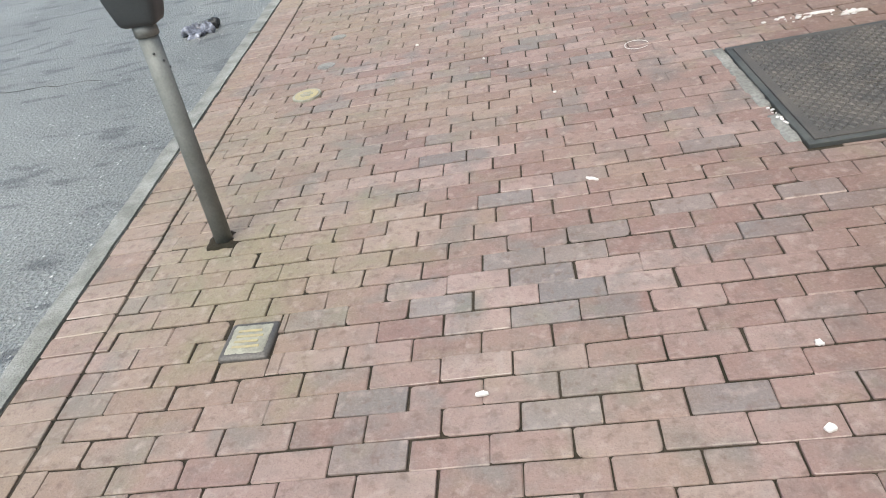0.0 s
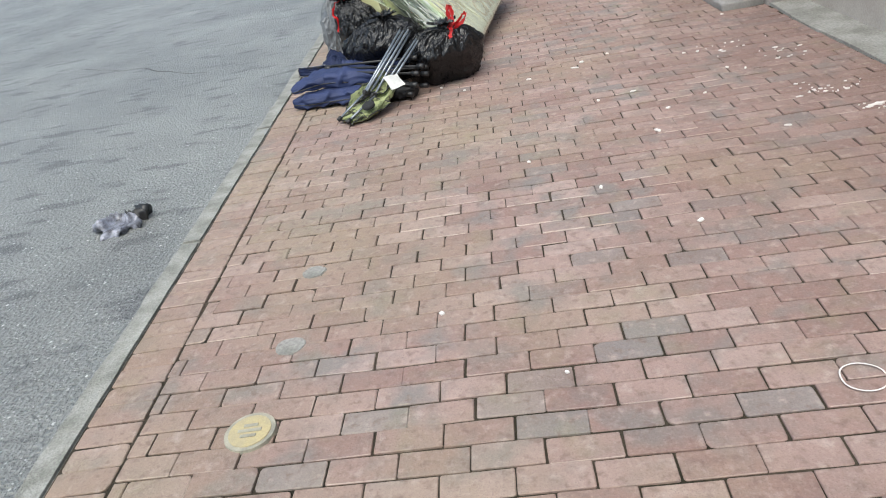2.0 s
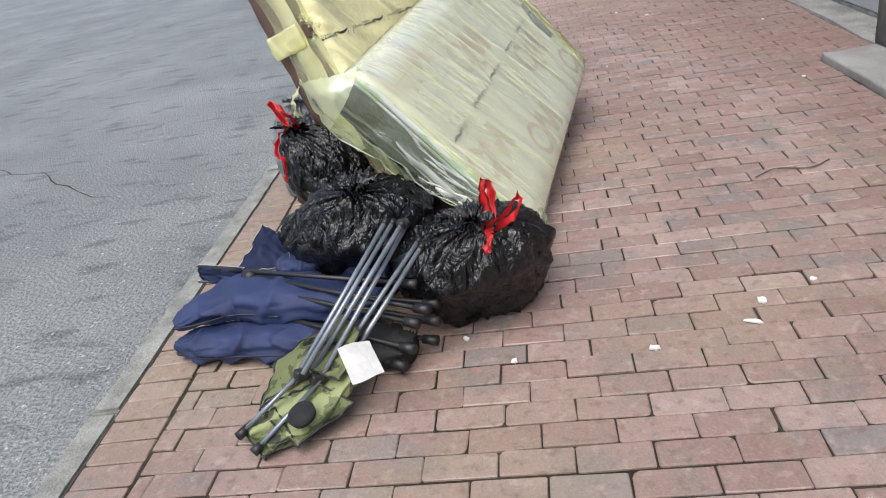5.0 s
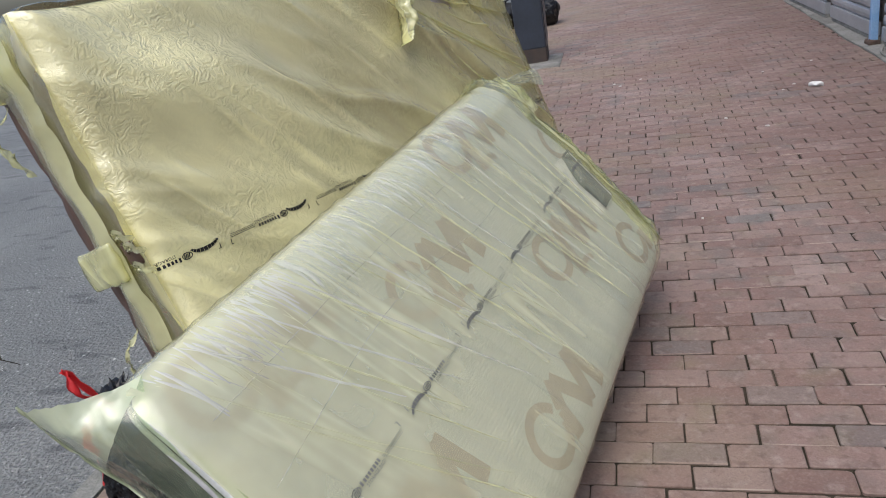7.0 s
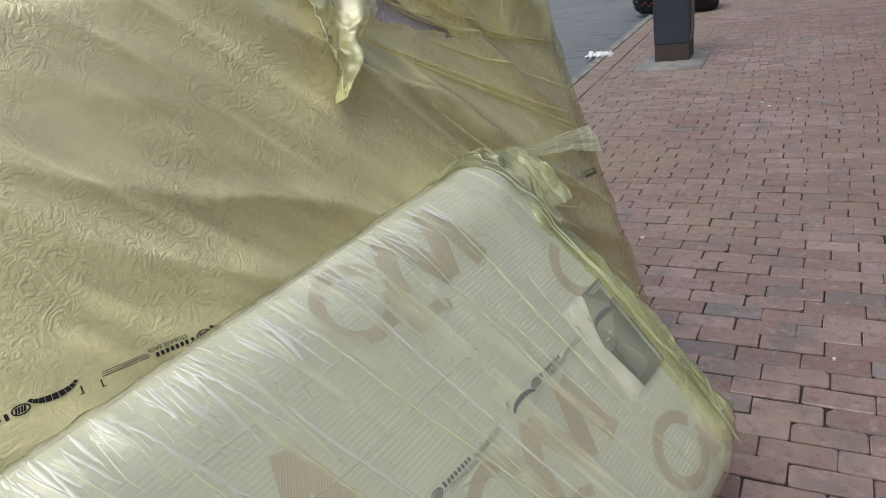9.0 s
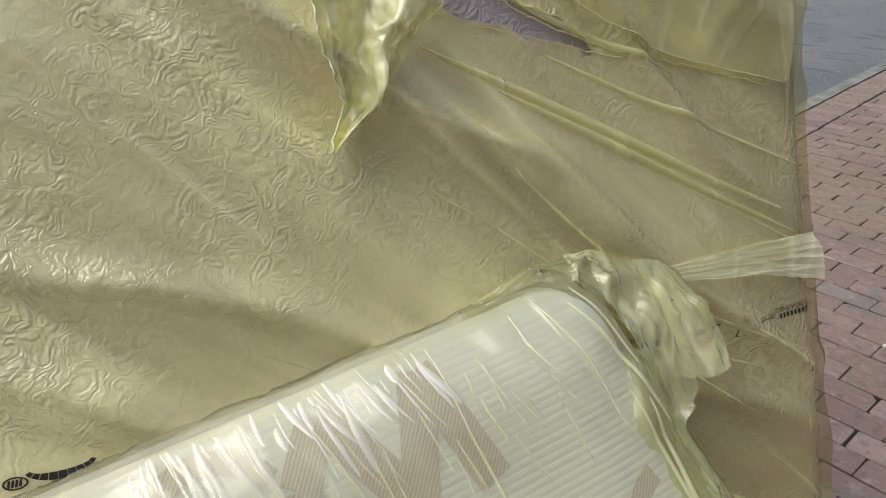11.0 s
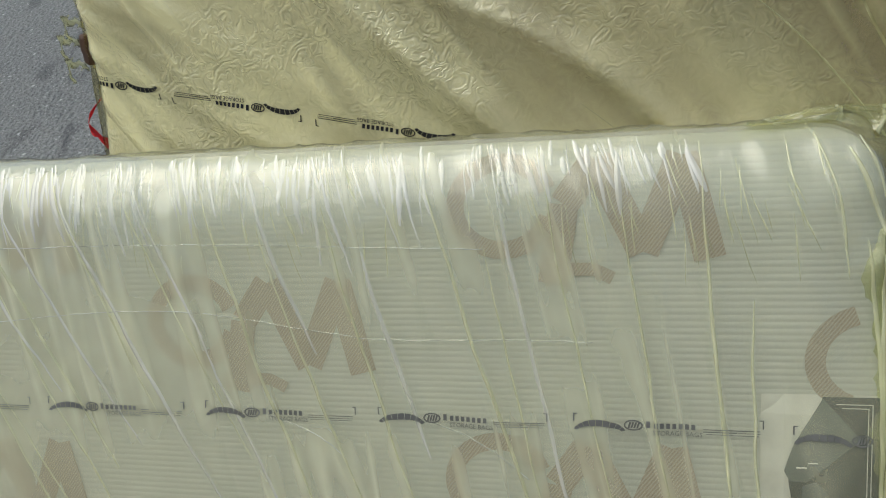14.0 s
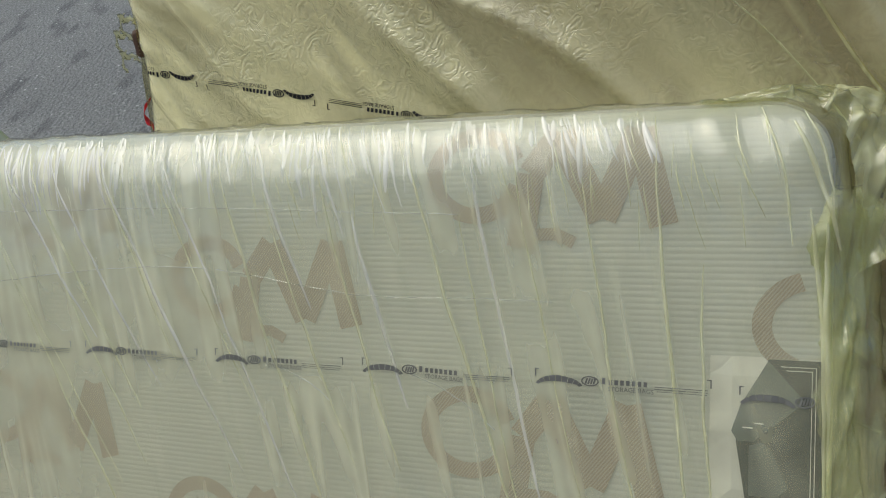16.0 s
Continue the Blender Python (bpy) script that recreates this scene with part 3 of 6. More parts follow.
def build_ground():
    bm = bmesh.new()
    xs = [-400, -120, -50, -20, -8, -4, -2.6, -1.9, 0, 3, 20, 400]
    ys = [-400, -50, -5, 0, 3, 6, 9, 12, 16, 24, 60, 400]
    grid = [[bm.verts.new((x, y, -0.055)) for y in ys] for x in xs]
    for i in range(len(xs) - 1):
        for j in range(len(ys) - 1):
            bm.faces.new((grid[i][j], grid[i + 1][j], grid[i + 1][j + 1], grid[i][j + 1]))
    ob = part("road", bm, ASPHALT, None, smooth=False)
    tagged(ob, "worn grey asphalt street with dark oil blots and fine cracks", "road", kind="structure")
    # hair cracks that wander across the tar
    for k, (start, d, n) in enumerate((((-2.9, 5.0), (-0.35, 0.06), 16), ((-3.0, 9.2), (-0.3, 0.2), 14))):
        bm = bmesh.new()
        rnd = random.Random(40 + k)
        x, y = start
        pts = []
        for _ in range(n):
            pts.append((x, y, -0.0535))
            x, y = x + d[0] * 0.5 + rnd.uniform(-0.09, 0.09), y + d[1] * 0.5 + rnd.uniform(-0.09, 0.09)
        prev = None
        for i, p in enumerate(pts):
            w = rnd.uniform(0.002, 0.006)
            pair = [bm.verts.new((p[0] - w * d[1] * 3, p[1] + w * d[0] * 3, p[2])), bm.verts.new((p[0] + w * d[1] * 3, p[1] - w * d[0] * 3, p[2]))]
            if prev:
                bm.faces.new((prev[0], prev[1], pair[1], pair[0]))
            prev = pair
        part("crack", bm, JOINT, ob, smooth=False)
    # the far side of the crossing
    bm = bmesh.new()
    box(bm, (-60, 0, -0.06), (0, 120, 0.12), 0.03)
    far = part("far_pavement", bm, FAR_PAVE, None, smooth=False, at=pose(-27, 38, 0, 0, 0, 18))
    tagged(far, "red brick pavement across the street", "pavement", kind="structure")


def build_kerb():
    y = -6.0
    rnd = random.Random(3)
    kerb = thing("kerb", pose(0, 0, 0), "worn grey granite kerb, nearly level with the street", "kerb", kind="structure")
    while y < 60:
        n = rnd.uniform(1.6, 2.3)
        bm = bmesh.new()
        box(bm, (-1.925, y + 0.004, -0.25), (-1.812, y + n - 0.004, -0.004))
        bmesh.ops.subdivide_edges(bm, edges=[e for e in bm.edges if abs(e.verts[0].co.y - e.verts[1].co.y) > 1], cuts=24, use_grid_fill=True)
        bmesh.ops.bevel(bm, geom=[e for e in bm.edges if e.calc_face_angle(0) > 1.0 and max(v.co.z for v in e.verts) > -0.1], offset=0.012, segments=2, affect="EDGES")
        for v in bm.verts:
            if v.co.z > -0.05:
                s = fbm(v.co.x * 9, v.co.y * 7, 1.0)
                v.co.z += 0.004 * s
                if v.co.x < -1.9:
                    v.co.x += 0.012 * fbm(v.co.y * 5, 3.0, 2.0)
        part("kerb_stone", bm, GRANITE, kerb, smooth=False)
        y += n


def brick_verts(rnd, hx, hy, h=0.026, fine=True):
    """One worn brick: a rounded, uneven outline, a broken arris and short sides, now and then a lost corner."""
    ring = []
    for sx, sy in ((-1, -1), (1, -1), (1, 1), (-1, 1)):
        r = min(hx, hy) * rnd.uniform(0.07, 0.18) + (min(hx, hy) * rnd.uniform(0.14, 0.36) if rnd.random() < 0.07 else 0.0)
        cut = [(0.0, r), (0.3 * r, 0.3 * r), (r, 0.0)] if fine else [(0.0, r), (r, 0.0)]
        if sx * sy < 0:
            cut = cut[::-1]
        ring += [(sx * (hx - p), sy * (hy - q)) for p, q in cut]
    ring = [(x + rnd.uniform(-0.0013, 0.0013), y + rnd.uniform(-0.0013, 0.0013)) for x, y in ring]
    n, c = len(ring), rnd.uniform(0.0016, 0.0036)
    inset = [(x - math.copysign(min(abs(x), c * rnd.uniform(0.7, 1.5)), x), y - math.copysign(min(abs(y), c * rnd.uniform(0.7, 1.5)), y)) for x, y in ring]
    v = [(x, y, rnd.uniform(-0.0004, 0.0003)) for x, y in inset] + [(x, y, -c) for x, y in ring] + [(x, y, -h) for x, y in ring]
    f = [tuple(range(n))]
    for a, b in ((0, n), (n, 2 * n)):
        f += [(a + (k + 1) % n, a + k, b + k, b + (k + 1) % n) for k in range(n)]
    return v, f


# bricks that are burnt grey among the red: centres on the plan
GREY_BRICKS = [
    (-0.33, 1.99), (-0.51, 1.43), (-0.01, 1.51), (0.375, 1.51), (-0.13, 2.17), (-0.03, 2.07), (0.07, 2.17), (-0.09, 1.89),
    (-0.9, 2.0), (-1.45, 1.74), (-1.54, 2.22), (0.66, 2.14), (0.47, 2.33), (0.06, 1.98), (0.02, 3.2), (-0.52, 2.93),
    (-0.12, 2.54), (0.17, 2.64), (0.68, 2.71), (0.84, 2.33), (-0.48, 3.88), (0.0, 4.14), (-0.89, 3.13), (-0.04, 4.03),
    (0.27, 3.75), (-0.15, 5.47), (0.17, 5.0), (0.49, 4.93), (-0.07, 4.61), (0.26, 5.26), (-0.62, 5.78), (-0.12, 6.2),
    (-1.27, 5.22), (-0.27, 5.93), (0.35, 7.5), (0.47, 7.42), (0.63, 8.54), (0.58, 7.87), (0.54, 8.54), (0.52, 9.2),
    (0.02, 10.52), (0.17, 11.47), (0.37, 11.69), (-0.06, 10.23),
]
PITCH, COURSE, SLOPE = 0.2032, 0.0945, -0.035
OPENINGS = [(0.89, 2.567, 2.0, 3.553), (-1.126, 1.847, -0.960, 2.013), (1.50, 7.78, 3.0, 9.62), (-1.33, 14.97, -0.70, 15.8)]


def settle(x, y):
    """How far the old paving has sunk or heaved."""
    return 0.006 * noise.noise(Vector((x * 1.3, y * 1.3, 5.0))) + 0.003 * noise.noise(Vector((x * 6, y * 6, 9.0)))


def build_pavement():
    bm = bmesh.new()
    box(bm, (-1.812, -6, -0.30), (WALL_X + 0.3, 60, -0.025))
    # sand and moss in the joints, level with the sunken paving
    grid = []
    for i in range(43):
        x = -1.812 + i * 0.0965
        grid.append([bm.verts.new((x, y, settle(x, y) - 0.0062 + 0.0016 * noise.noise(Vector((x * 3, y * 3, 2.0))))) for y in [-6 + 0.1 * j for j in range(341)]])
    for p, q in zip(grid, grid[1:]):
        for j in range(340):
            bm.faces.new((p[j], q[j], q[j + 1], p[j + 1]))
    bed = part("pavement", bm, JOINT, None, smooth=False)
    tagged(bed, "old red brick pavement in running bond with sunken sandy joints", "pavement", kind="structure")
    rnd = random.Random(11)
    laid = []      # x, y, half length, half width, turn
    row = 0
    y0 = -0.30 - 60 * COURSE
    while y0 < 26:
        off = (row % 2) * PITCH / 2 + rnd.uniform(-0.022, 0.022)
        right = strip_x(y0) if y0 < 40 else WALL_X
        k = -20
        while True:
            x = off + 0.192 + k * PITCH
            shift = 0.004 * noise.noise(Vector((k * 3.1, row * 2.7, 0.5)))
            k += 1
            a, b = max(x - PITCH / 2, -1.597), min(x + PITCH / 2, right)
            if a >= right:
                break
            if b - a < 0.035:
                continue
            xm = (a + b) / 2 + shift
            laid.append((xm, y0 + SLOPE * xm + rnd.uniform(-0.0025, 0.0025), (b - a) / 2 - rnd.uniform(0.0012, 0.0034), COURSE / 2 - rnd.uniform(0.0016, 0.0036), SLOPE + rnd.uniform(-0.014, 0.014)))
        y0 += COURSE
        row += 1
    y = -0.5 - 56 * 0.0975
    while y < 30:       # the edging course, laid across along the kerb
        laid.append((-1.7045, y, 0.1015 - 0.003, 0.0975 / 2 - rnd.uniform(0.0015, 0.0035), rnd.uniform(-0.015, 0.015)))
        y += 0.0975
    grey = set()
    for gx, gy in GREY_BRICKS:
        grey.add(min(range(len(laid)), key=lambda i: (laid[i][0] - gx) ** 2 + 4 * (laid[i][1] - gy) ** 2))
    singles = {}
    verts, faces, mats = [], [], []
    count = 0
    pieces = []
    for i, (x, y, hx, hy, turn) in enumerate(laid):
        todo = [(x - hx, y - hy, x + hx, y + hy)]
        for q in OPENINGS:      # bricks are cut to fit round iron and steps
            left = []
            for x0, y0, x1, y1 in todo:
                if x1 <= q[0] or x0 >= q[2] or y1 <= q[1] or y0 >= q[3]:
                    left.append((x0, y0, x1, y1))
                    continue
                a, b = max(x0, q[0]), min(x1, q[2])
                left += [(x0, y0, q[0] - 0.003, y1), (q[2] + 0.003, y0, x1, y1), (a, y0, b, q[1] - 0.003), (a, q[3] + 0.003, b, y1)]
            todo = [r for r in left if r[2] - r[0] > 0.014 and r[3] - r[1] > 0.012]
        pieces += [(i, (r[0] + r[2]) / 2, (r[1] + r[3]) / 2, (r[2] - r[0]) / 2, (r[3] - r[1]) / 2, turn) for r in todo]
    for i, x, y, hx, hy, turn in pieces:
        is_grey = i in grey or rnd.random() < 0.025
        z = settle(x, y) + rnd.uniform(-0.0015, 0.0015)
        tx, ty = rnd.uniform(-0.010, 0.010), rnd.uniform(-0.013, 0.013)
        near = -0.93 < x < 0.6 and 1.2 < y < 4.75 and hx > 0.092 and hy > 0.042 and count < 300
        if near:
            key = (is_grey, rnd.randrange(14))
            if key not in singles:
                v, f = brick_verts(rnd, PITCH / 2 - 0.0022, COURSE / 2 - rnd.uniform(0.0018, 0.0034))
                me = bpy.data.meshes.new("brick")
                me.from_pydata(v, [], f)
                me.materials.append(BRICK_GREY if is_grey else BRICK)
                me.materials.append(BRICK_WORN)
                if key[1] < 3:
                    first = rnd.randrange(1, 10)
                    for e in range(first, first + 3):
                        me.polygons[e].material_index = 1
                singles[key] = me
            ob = new("brick", singles[key])
            ob.parent = bed
            ob.matrix_basis = pose(x, y, z, math.degrees(ty), math.degrees(tx), math.degrees(turn))
            count += 1
        else:
            v, f = brick_verts(rnd, hx, hy, fine=y < 9)
            c, s, base = math.cos(turn), math.sin(turn), len(verts)
            verts += [(x + c * p - s * q, y + s * p + c * q, z + r + tx * p + ty * q) for p, q, r in v]
            faces += [tuple(base + e for e in g) for g in f]
            base_mat = 1 if is_grey else 0
            first = rnd.choice((0, 0, 0, 0, 1, 3, 5, 6))
            worn = range(first, first + 3) if first else ()
            mats += [2 if k in worn else base_mat for k in range(len(f))]
    me = bpy.data.meshes.new("bricks")
    me.from_pydata(verts, [], faces)
    me.materials.append(BRICK), me.materials.append(BRICK_GREY), me.materials.append(BRICK_WORN)
    me.polygons.foreach_set("material_index", mats)
    rest = new("paving_bricks", me)
    rest.parent = bed
    tagged(rest, "worn red and grey paving bricks", kind="stuff")


build_ground()
build_kerb()


# ---- the shop fronts ----
def build_fronts():
    bm = bmesh.new()
    box(bm, (WALL_X, -6, -0.3), (WALL_X + 0.3, 7.62, 3.1))
    tagged(part("wall_plaster", bm, PLASTER, None, smooth=False), "beige painted plaster shop wall above the pavement", "wall", kind="structure")
    bm = bmesh.new()
    box(bm, (2.62, 7.62, -0.3), (2.9, 9.7, 3.2))
    tagged(part("wall_recess", bm, PLASTER, None, smooth=False), "beige wall behind the doorway steps", "wall", kind="structure")
    bm = bmesh.new()
    box(bm, (2.24, 9.7, 0.0), (2.6, 40, 3.2))
    tagged(part("wall_shutters", bm, PLASTER, None, smooth=False), "plain wall behind the metal shop shutters", "wall", kind="structure")
    # the concrete sill along the foot of the buildings
    bm = bmesh.new()
    edge = [(strip_x(y) + 0.008 * math.sin(y * 5.1), y) for y in [4.2 + 0.2 * i for i in range(19)]]
    edge2 = [(strip_x(y) + 0.012 * math.sin(y * 4.3), y) for y in [9.64 + 0.25 * i for i in range(100)]]
    for line, xr in ((edge, WALL_X), (edge2, 2.75)):
        top = [(bm.verts.new((x, y, 0.012)), bm.verts.new((xr, y, 0.012)), bm.verts.new((x - 0.004, y, -0.03))) for x, y in line]
        for a, b in zip(top, top[1:]):
            bm.faces.new((a[0], a[1], b[1], b[0])), bm.faces.new((a[2], a[0], b[0], b[2]))
    tagged(part("concrete_sill", bm, CONCRETE, None, smooth=False), "cracked concrete strip along the building foot", "pavement", kind="structure")
    # stone step and the painted step above it
    st = thing("doorstep", pose(0, 0, 0), "worn stone step with a dark painted block behind it", "step")
    bm = rounded_slab((1.505, 7.80, -0.02), (1.88, 9.60, 0.048), 0.004, 0.022, lambda p, d: 0.009 * fbm(p.x * 9, p.y * 9, p.z * 9))
    part("stone_slab", bm, STONE, st, "chipped grey stone slab")
    bm = rounded_slab((1.815, 7.74, 0.045), (2.60, 9.62, 0.36), 0.005, 0.05, lambda p, d: 0.003 * fbm(p.x * 7, p.y * 7, p.z * 7))
    part("riser", bm, DARK_PAINT, st, "step block with scuffed dark paint")
    bm = rounded_slab((1.80, 7.725, 0.362), (2.60, 9.63, 0.385), 0.008, 0.1)
    part("tread", bm, PAINT_TOP, st, "pale grey step top")
    bm = rounded_slab((1.812, 7.73, -0.02), (2.60, 7.80, 0.06), 0.01, 0.06, lambda p, d: 0.004 * fbm(p.x * 9, p.y * 9, p.z * 9))
    part("footing", bm, STONE, st)
    # rain pipe in the corner
    pipe = thing("downpipe", pose(2.12, 7.66, 0.0), "weathered square downpipe at the wall corner", "pipe")
    bm = bmesh.new()
    box(bm, (-0.09, -0.03, 0.015), (-0.03, 0.03, 3.2), 0.006)
    part("pipe", bm, PEELING, pipe, smooth=False)
    bm = bmesh.new()
    box(bm, (-0.02, -0.045, 0.013), (0.05, 0.03, 3.2), 0.004)
    part("backing", bm, RUST, pipe, "dark board behind the pipe", smooth=False)
    # roller shutters
    for y0, y1 in ((9.95, 11.4), (11.6, 13.7), (13.9, 15.3), (15.5, 17.6), (17.9, 21.0)):
        sh = thing("roller_shutter", pose(2.17, y0, 0.0), "closed grey steel roller shutter above a rough sill", "shutter", "shop shutters")
        n = y1 - y0
        for k in range(26):
            z = 0.17 + k * 0.1
            bm = bmesh.new()
            prof = [(0.0, 0.0), (-0.018, 0.02), (-0.022, 0.05), (-0.018, 0.08), (0.0, 0.095)]
            a = [bm.verts.new((p, 0, z + q)) for p, q in prof]
            b = [bm.verts.new((p, n, z + q)) for p, q in prof]
            for i in range(4):
                bm.faces.new((a[i], b[i], b[i + 1], a[i + 1]))
            part("slat", bm, SHUTTER, sh, smooth=False)
        bm = bmesh.new()
        box(bm, (-0.03, 0, 0.05), (0.03, n, 0.17), 0.008)
        part("bottom_rail", bm, SHUTTER, sh, "pitted steel bottom rail", smooth=False)
        bm = rounded_slab((-0.02, 0.0, -0.01), (0.12, n, 0.05), 0.01, 0.05, lambda p, d: 0.016 * fbm(p.x * 12, p.y * 12, p.z * 12))
        part("sill", bm, CONCRETE, sh, "broken mortar sill")
    for y in (11.5, 13.8, 17.75):
        po = thing("shutter_post", pose(2.11, y, 0.0), "blue painted steel post between two shutters", "post", "shutter posts")
        bm = bmesh.new()
        box(bm, (-0.03, -0.028, 0.045), (0.03, 0.028, 2.9), 0.005)
        part("post", bm, BLUE_PAINT, po, smooth=False)
        bm = rounded_slab((-0.045, -0.06, 0.0), (0.045, 0.06, 0.05), 0.012, 0.012, lambda p, d: 0.016 * fbm(p.x * 20, p.y * 20, p.z * 20))
        part("foot", bm, RUST, po, "rusty broken foot")
    bm = bmesh.new()
    sweep(bm, curve_points([(2.10, 13.50, 0.05), (2.05, 13.38, 0.024), (2.03, 13.18, 0.024), (2.08, 12.95, 0.024), (2.12, 12.74, 0.03), (2.14, 12.72, 0.10)], 40), 0.012)
    ob = part("cable_loop", bm, CONCRETE, None)
    tagged(ob, "loose grey cable lying on the concrete sill", "cable")


build_fronts()


# ---- iron in the pavement, and the meter ----
def build_hatch():
    h = thing("cellar_hatch", pose(0, 0, 0), "rusty chequer-plate cellar hatch let into the bricks", "hatch")
    x0, y0, x1, y1 = 0.925, 2.60, 1.96, 3.52
    bm = bmesh.new()
    box(bm, (x0, y0, -0.03), (x1, y1, 0.014), 0.004)
    part("plate", bm, IRON, h, smooth=False)
    bm = bmesh.new()
    for a, b in (((x0 - 0.03, y0 - 0.03), (x1 + 0.03, y0 - 0.002)), ((x0 - 0.03, y1 + 0.002), (x1 + 0.03, y1 + 0.03)), ((x0 - 0.03, y0 - 0.002), (x0 - 0.002, y1 + 0.002)), ((x1 + 0.002, y0 - 0.002), (x1 + 0.03, y1 + 0.002))):
        box(bm, (*a, -0.03), (*b, 0.010), 0.003)
    part("frame", bm, DARK_PAINT, h, "flat steel rim", smooth=False)
    for a, b in (((x0 - 0.085, y0 + 0.33), (x0 - 0.031, y1 + 0.05)), ((x0 - 0.085, y0 + 0.02), (x0 - 0.031, y0 + 0.25))):
        bm = rounded_slab((*a, -0.03), (*b, 0.004), 0.008, 0.03, lambda p, d: 0.006 * fbm(p.x * 20, p.y * 20, p.z * 20))
        part("mortar_edge", bm, CONCRETE, h, "broken pale mortar")
    verts, faces = [], []
    nx, ny = 40, 36
    for i in range(nx):
        for j in range(ny):
            cx, cy = x0 + 0.03 + (i + 0.5) * (x1 - x0 - 0.06) / nx, y0 + 0.03 + (j + 0.5) * (y1 - y0 - 0.06) / ny
            t = math.pi / 4 if (i + j) % 2 else -math.pi / 4
            c, s, base = math.cos(t), math.sin(t), len(verts)
            for p, q, r in ((-0.0135, 0, 0.0138), (0, -0.0055, 0.0138), (0.0135, 0, 0.0138), (0, 0.0055, 0.0138), (0, 0, 0.0225)):
                verts.append((cx + c * p - s * q, cy + s * p + c * q, r))
            faces += [(base + k, base + (k + 1) % 4, base + 4) for k in range(4)]
    me = bpy.data.meshes.new("tread")
    me.from_pydata(verts, [], faces)
    me.materials.append(IRON)
    ob = new("tread_pattern", me)
    ob.parent = h
    tagged(ob, "raised lozenge treads", kind="stuff")
    for cx, cy in ((1.19, 3.16), (1.29, 2.98)):
        bm = bmesh.new()
        sweep(bm, [(cx + 0.03 * math.cos(a * 0.5), cy + 0.03 * math.sin(a * 0.5), 0.0175) for a in range(13)], 0.003, 6)
        part("lift_ring", bm, IRON, h)


def build_lids():
    lid = thing("valve_box_lid", pose(-1.043, 1.93, 0.0, 0, 0, -4), "square worn metal valve cover with raised rim", "lid")
    bm = rounded_slab((-0.083, -0.083, -0.03), (0.083, 0.083, 0.0085), 0.012, 0.012)
    part("rim", bm, IRON, lid, "raised dark iron rim")
    bm = rounded_slab((-0.066, -0.066, -0.02), (0.068, 0.068, 0.0105), 0.006, 0.006, lambda p, d: 0.0025 * fbm(p.x * 60, p.y * 60))
    part("cover", bm, LID_STEEL, lid)
    for k in range(4):
        bm = bmesh.new()
        box(bm, (-0.045, -0.04 + k * 0.024, 0.008), (0.045 - 0.01 * (k % 2), -0.031 + k * 0.024, 0.0130), 0.001)
        part("cast_bar", bm, LID_YELLOW, lid, "worn raised casting with yellow paint", smooth=False)
    disc = thing("gate_valve_cap", pose(-1.207, 3.90, 0.004), "small round yellow-painted iron cap in the bricks", "lid")
    bm = bmesh.new()
    tube(bm, (0, 0, -0.02), (0, 0, 0.006), 0.083, 0.080, 40)
    part("rim", bm, LID_STEEL, disc, smooth=False)
    bm = bmesh.new()
    tube(bm, (0, 0, 0.0), (0, 0, 0.0085), 0.068, 0.066, 40)
    part("cap", bm, LID_YELLOW, disc, smooth=False)
    for k, (a, w) in enumerate(((-0.022, 0.05), (0.0, 0.075), (0.022, 0.045))):
        bm = bmesh.new()
        box(bm, (-w / 2, a - 0.006, 0.008), (w / 2, a + 0.006, 0.011), 0.001)
        part("cast_bar", bm, LID_STEEL, disc, smooth=False)


def build_meter():
    m = thing("parking_meter", pose(-1.305, 2.555, 0.0, -1.2, 3.0, 0), "dark parking meter head on a grey steel pole", "parking meter")
    bm = bmesh.new()
    tube(bm, (0, 0, -0.05), (0, 0, 0.855), 0.034, 0.034, 24)
    part("pole", bm, POLE_GREY, m, "weathered grey pole")
    bm = bmesh.new()
    tube(bm, (0, 0, 0.815), (0, 0, 0.855), 0.040, 0.040, 24)
    part("collar", bm, POLE_GREY, m)
    for k in range(3):
        bm = bmesh.new()
        tube(bm, (0.03 * math.cos(k * 0.7 - 1.2), 0.03 * math.sin(k * 0.7 - 1.2), 0.76 - 0.03 * k), (0.037 * math.cos(k * 0.7 - 1.2), 0.037 * math.sin(k * 0.7 - 1.2), 0.76 - 0.03 * k), 0.005, 0.004, 8)
        part("bolt", bm, METER, m)
    bm = rounded_slab((-0.085, -0.068, 0.85), (0.085, 0.068, 1.085), 0.02, 0.02)
    for v in bm.verts:
        f = 0.72 + 0.28 * min(1.0, max(0.0, (v.co.z - 0.85) / 0.10))
        v.co.x, v.co.y = v.co.x * f, v.co.y * f
    part("vault", bm, METER, m, "dark lower meter housing")
    bm = rounded_slab((-0.095, -0.073, 1.08), (0.095, 0.073, 1.32), 0.03, 0.02)
    part("head", bm, METER, m, "dark meter head")
    bm = bmesh.new()
    tube(bm, (0.08, 0.0, 0.975), (0.09, 0.0, 0.975), 0.022, 0.02, 16)
    part("lock", bm, POLE_GREY, m)
    bm = rounded_slab((-0.06, -0.06, -0.03), (0.065, 0.06, 0.005), 0.008, 0.01, lambda p, d: 0.008 * fbm(p.x * 30, p.y * 30))
    part("mortar_collar", bm, JOINT, m, "dark broken mortar round the pole")


build_hatch()
build_lids()
build_meter()


# ---- the two mattresses in their plastic bags ----
def basis(o, a, b, c):
    m = Matrix((a, b, c)).transposed().to_4x4()
    m.translation = Vector(o)
    return m


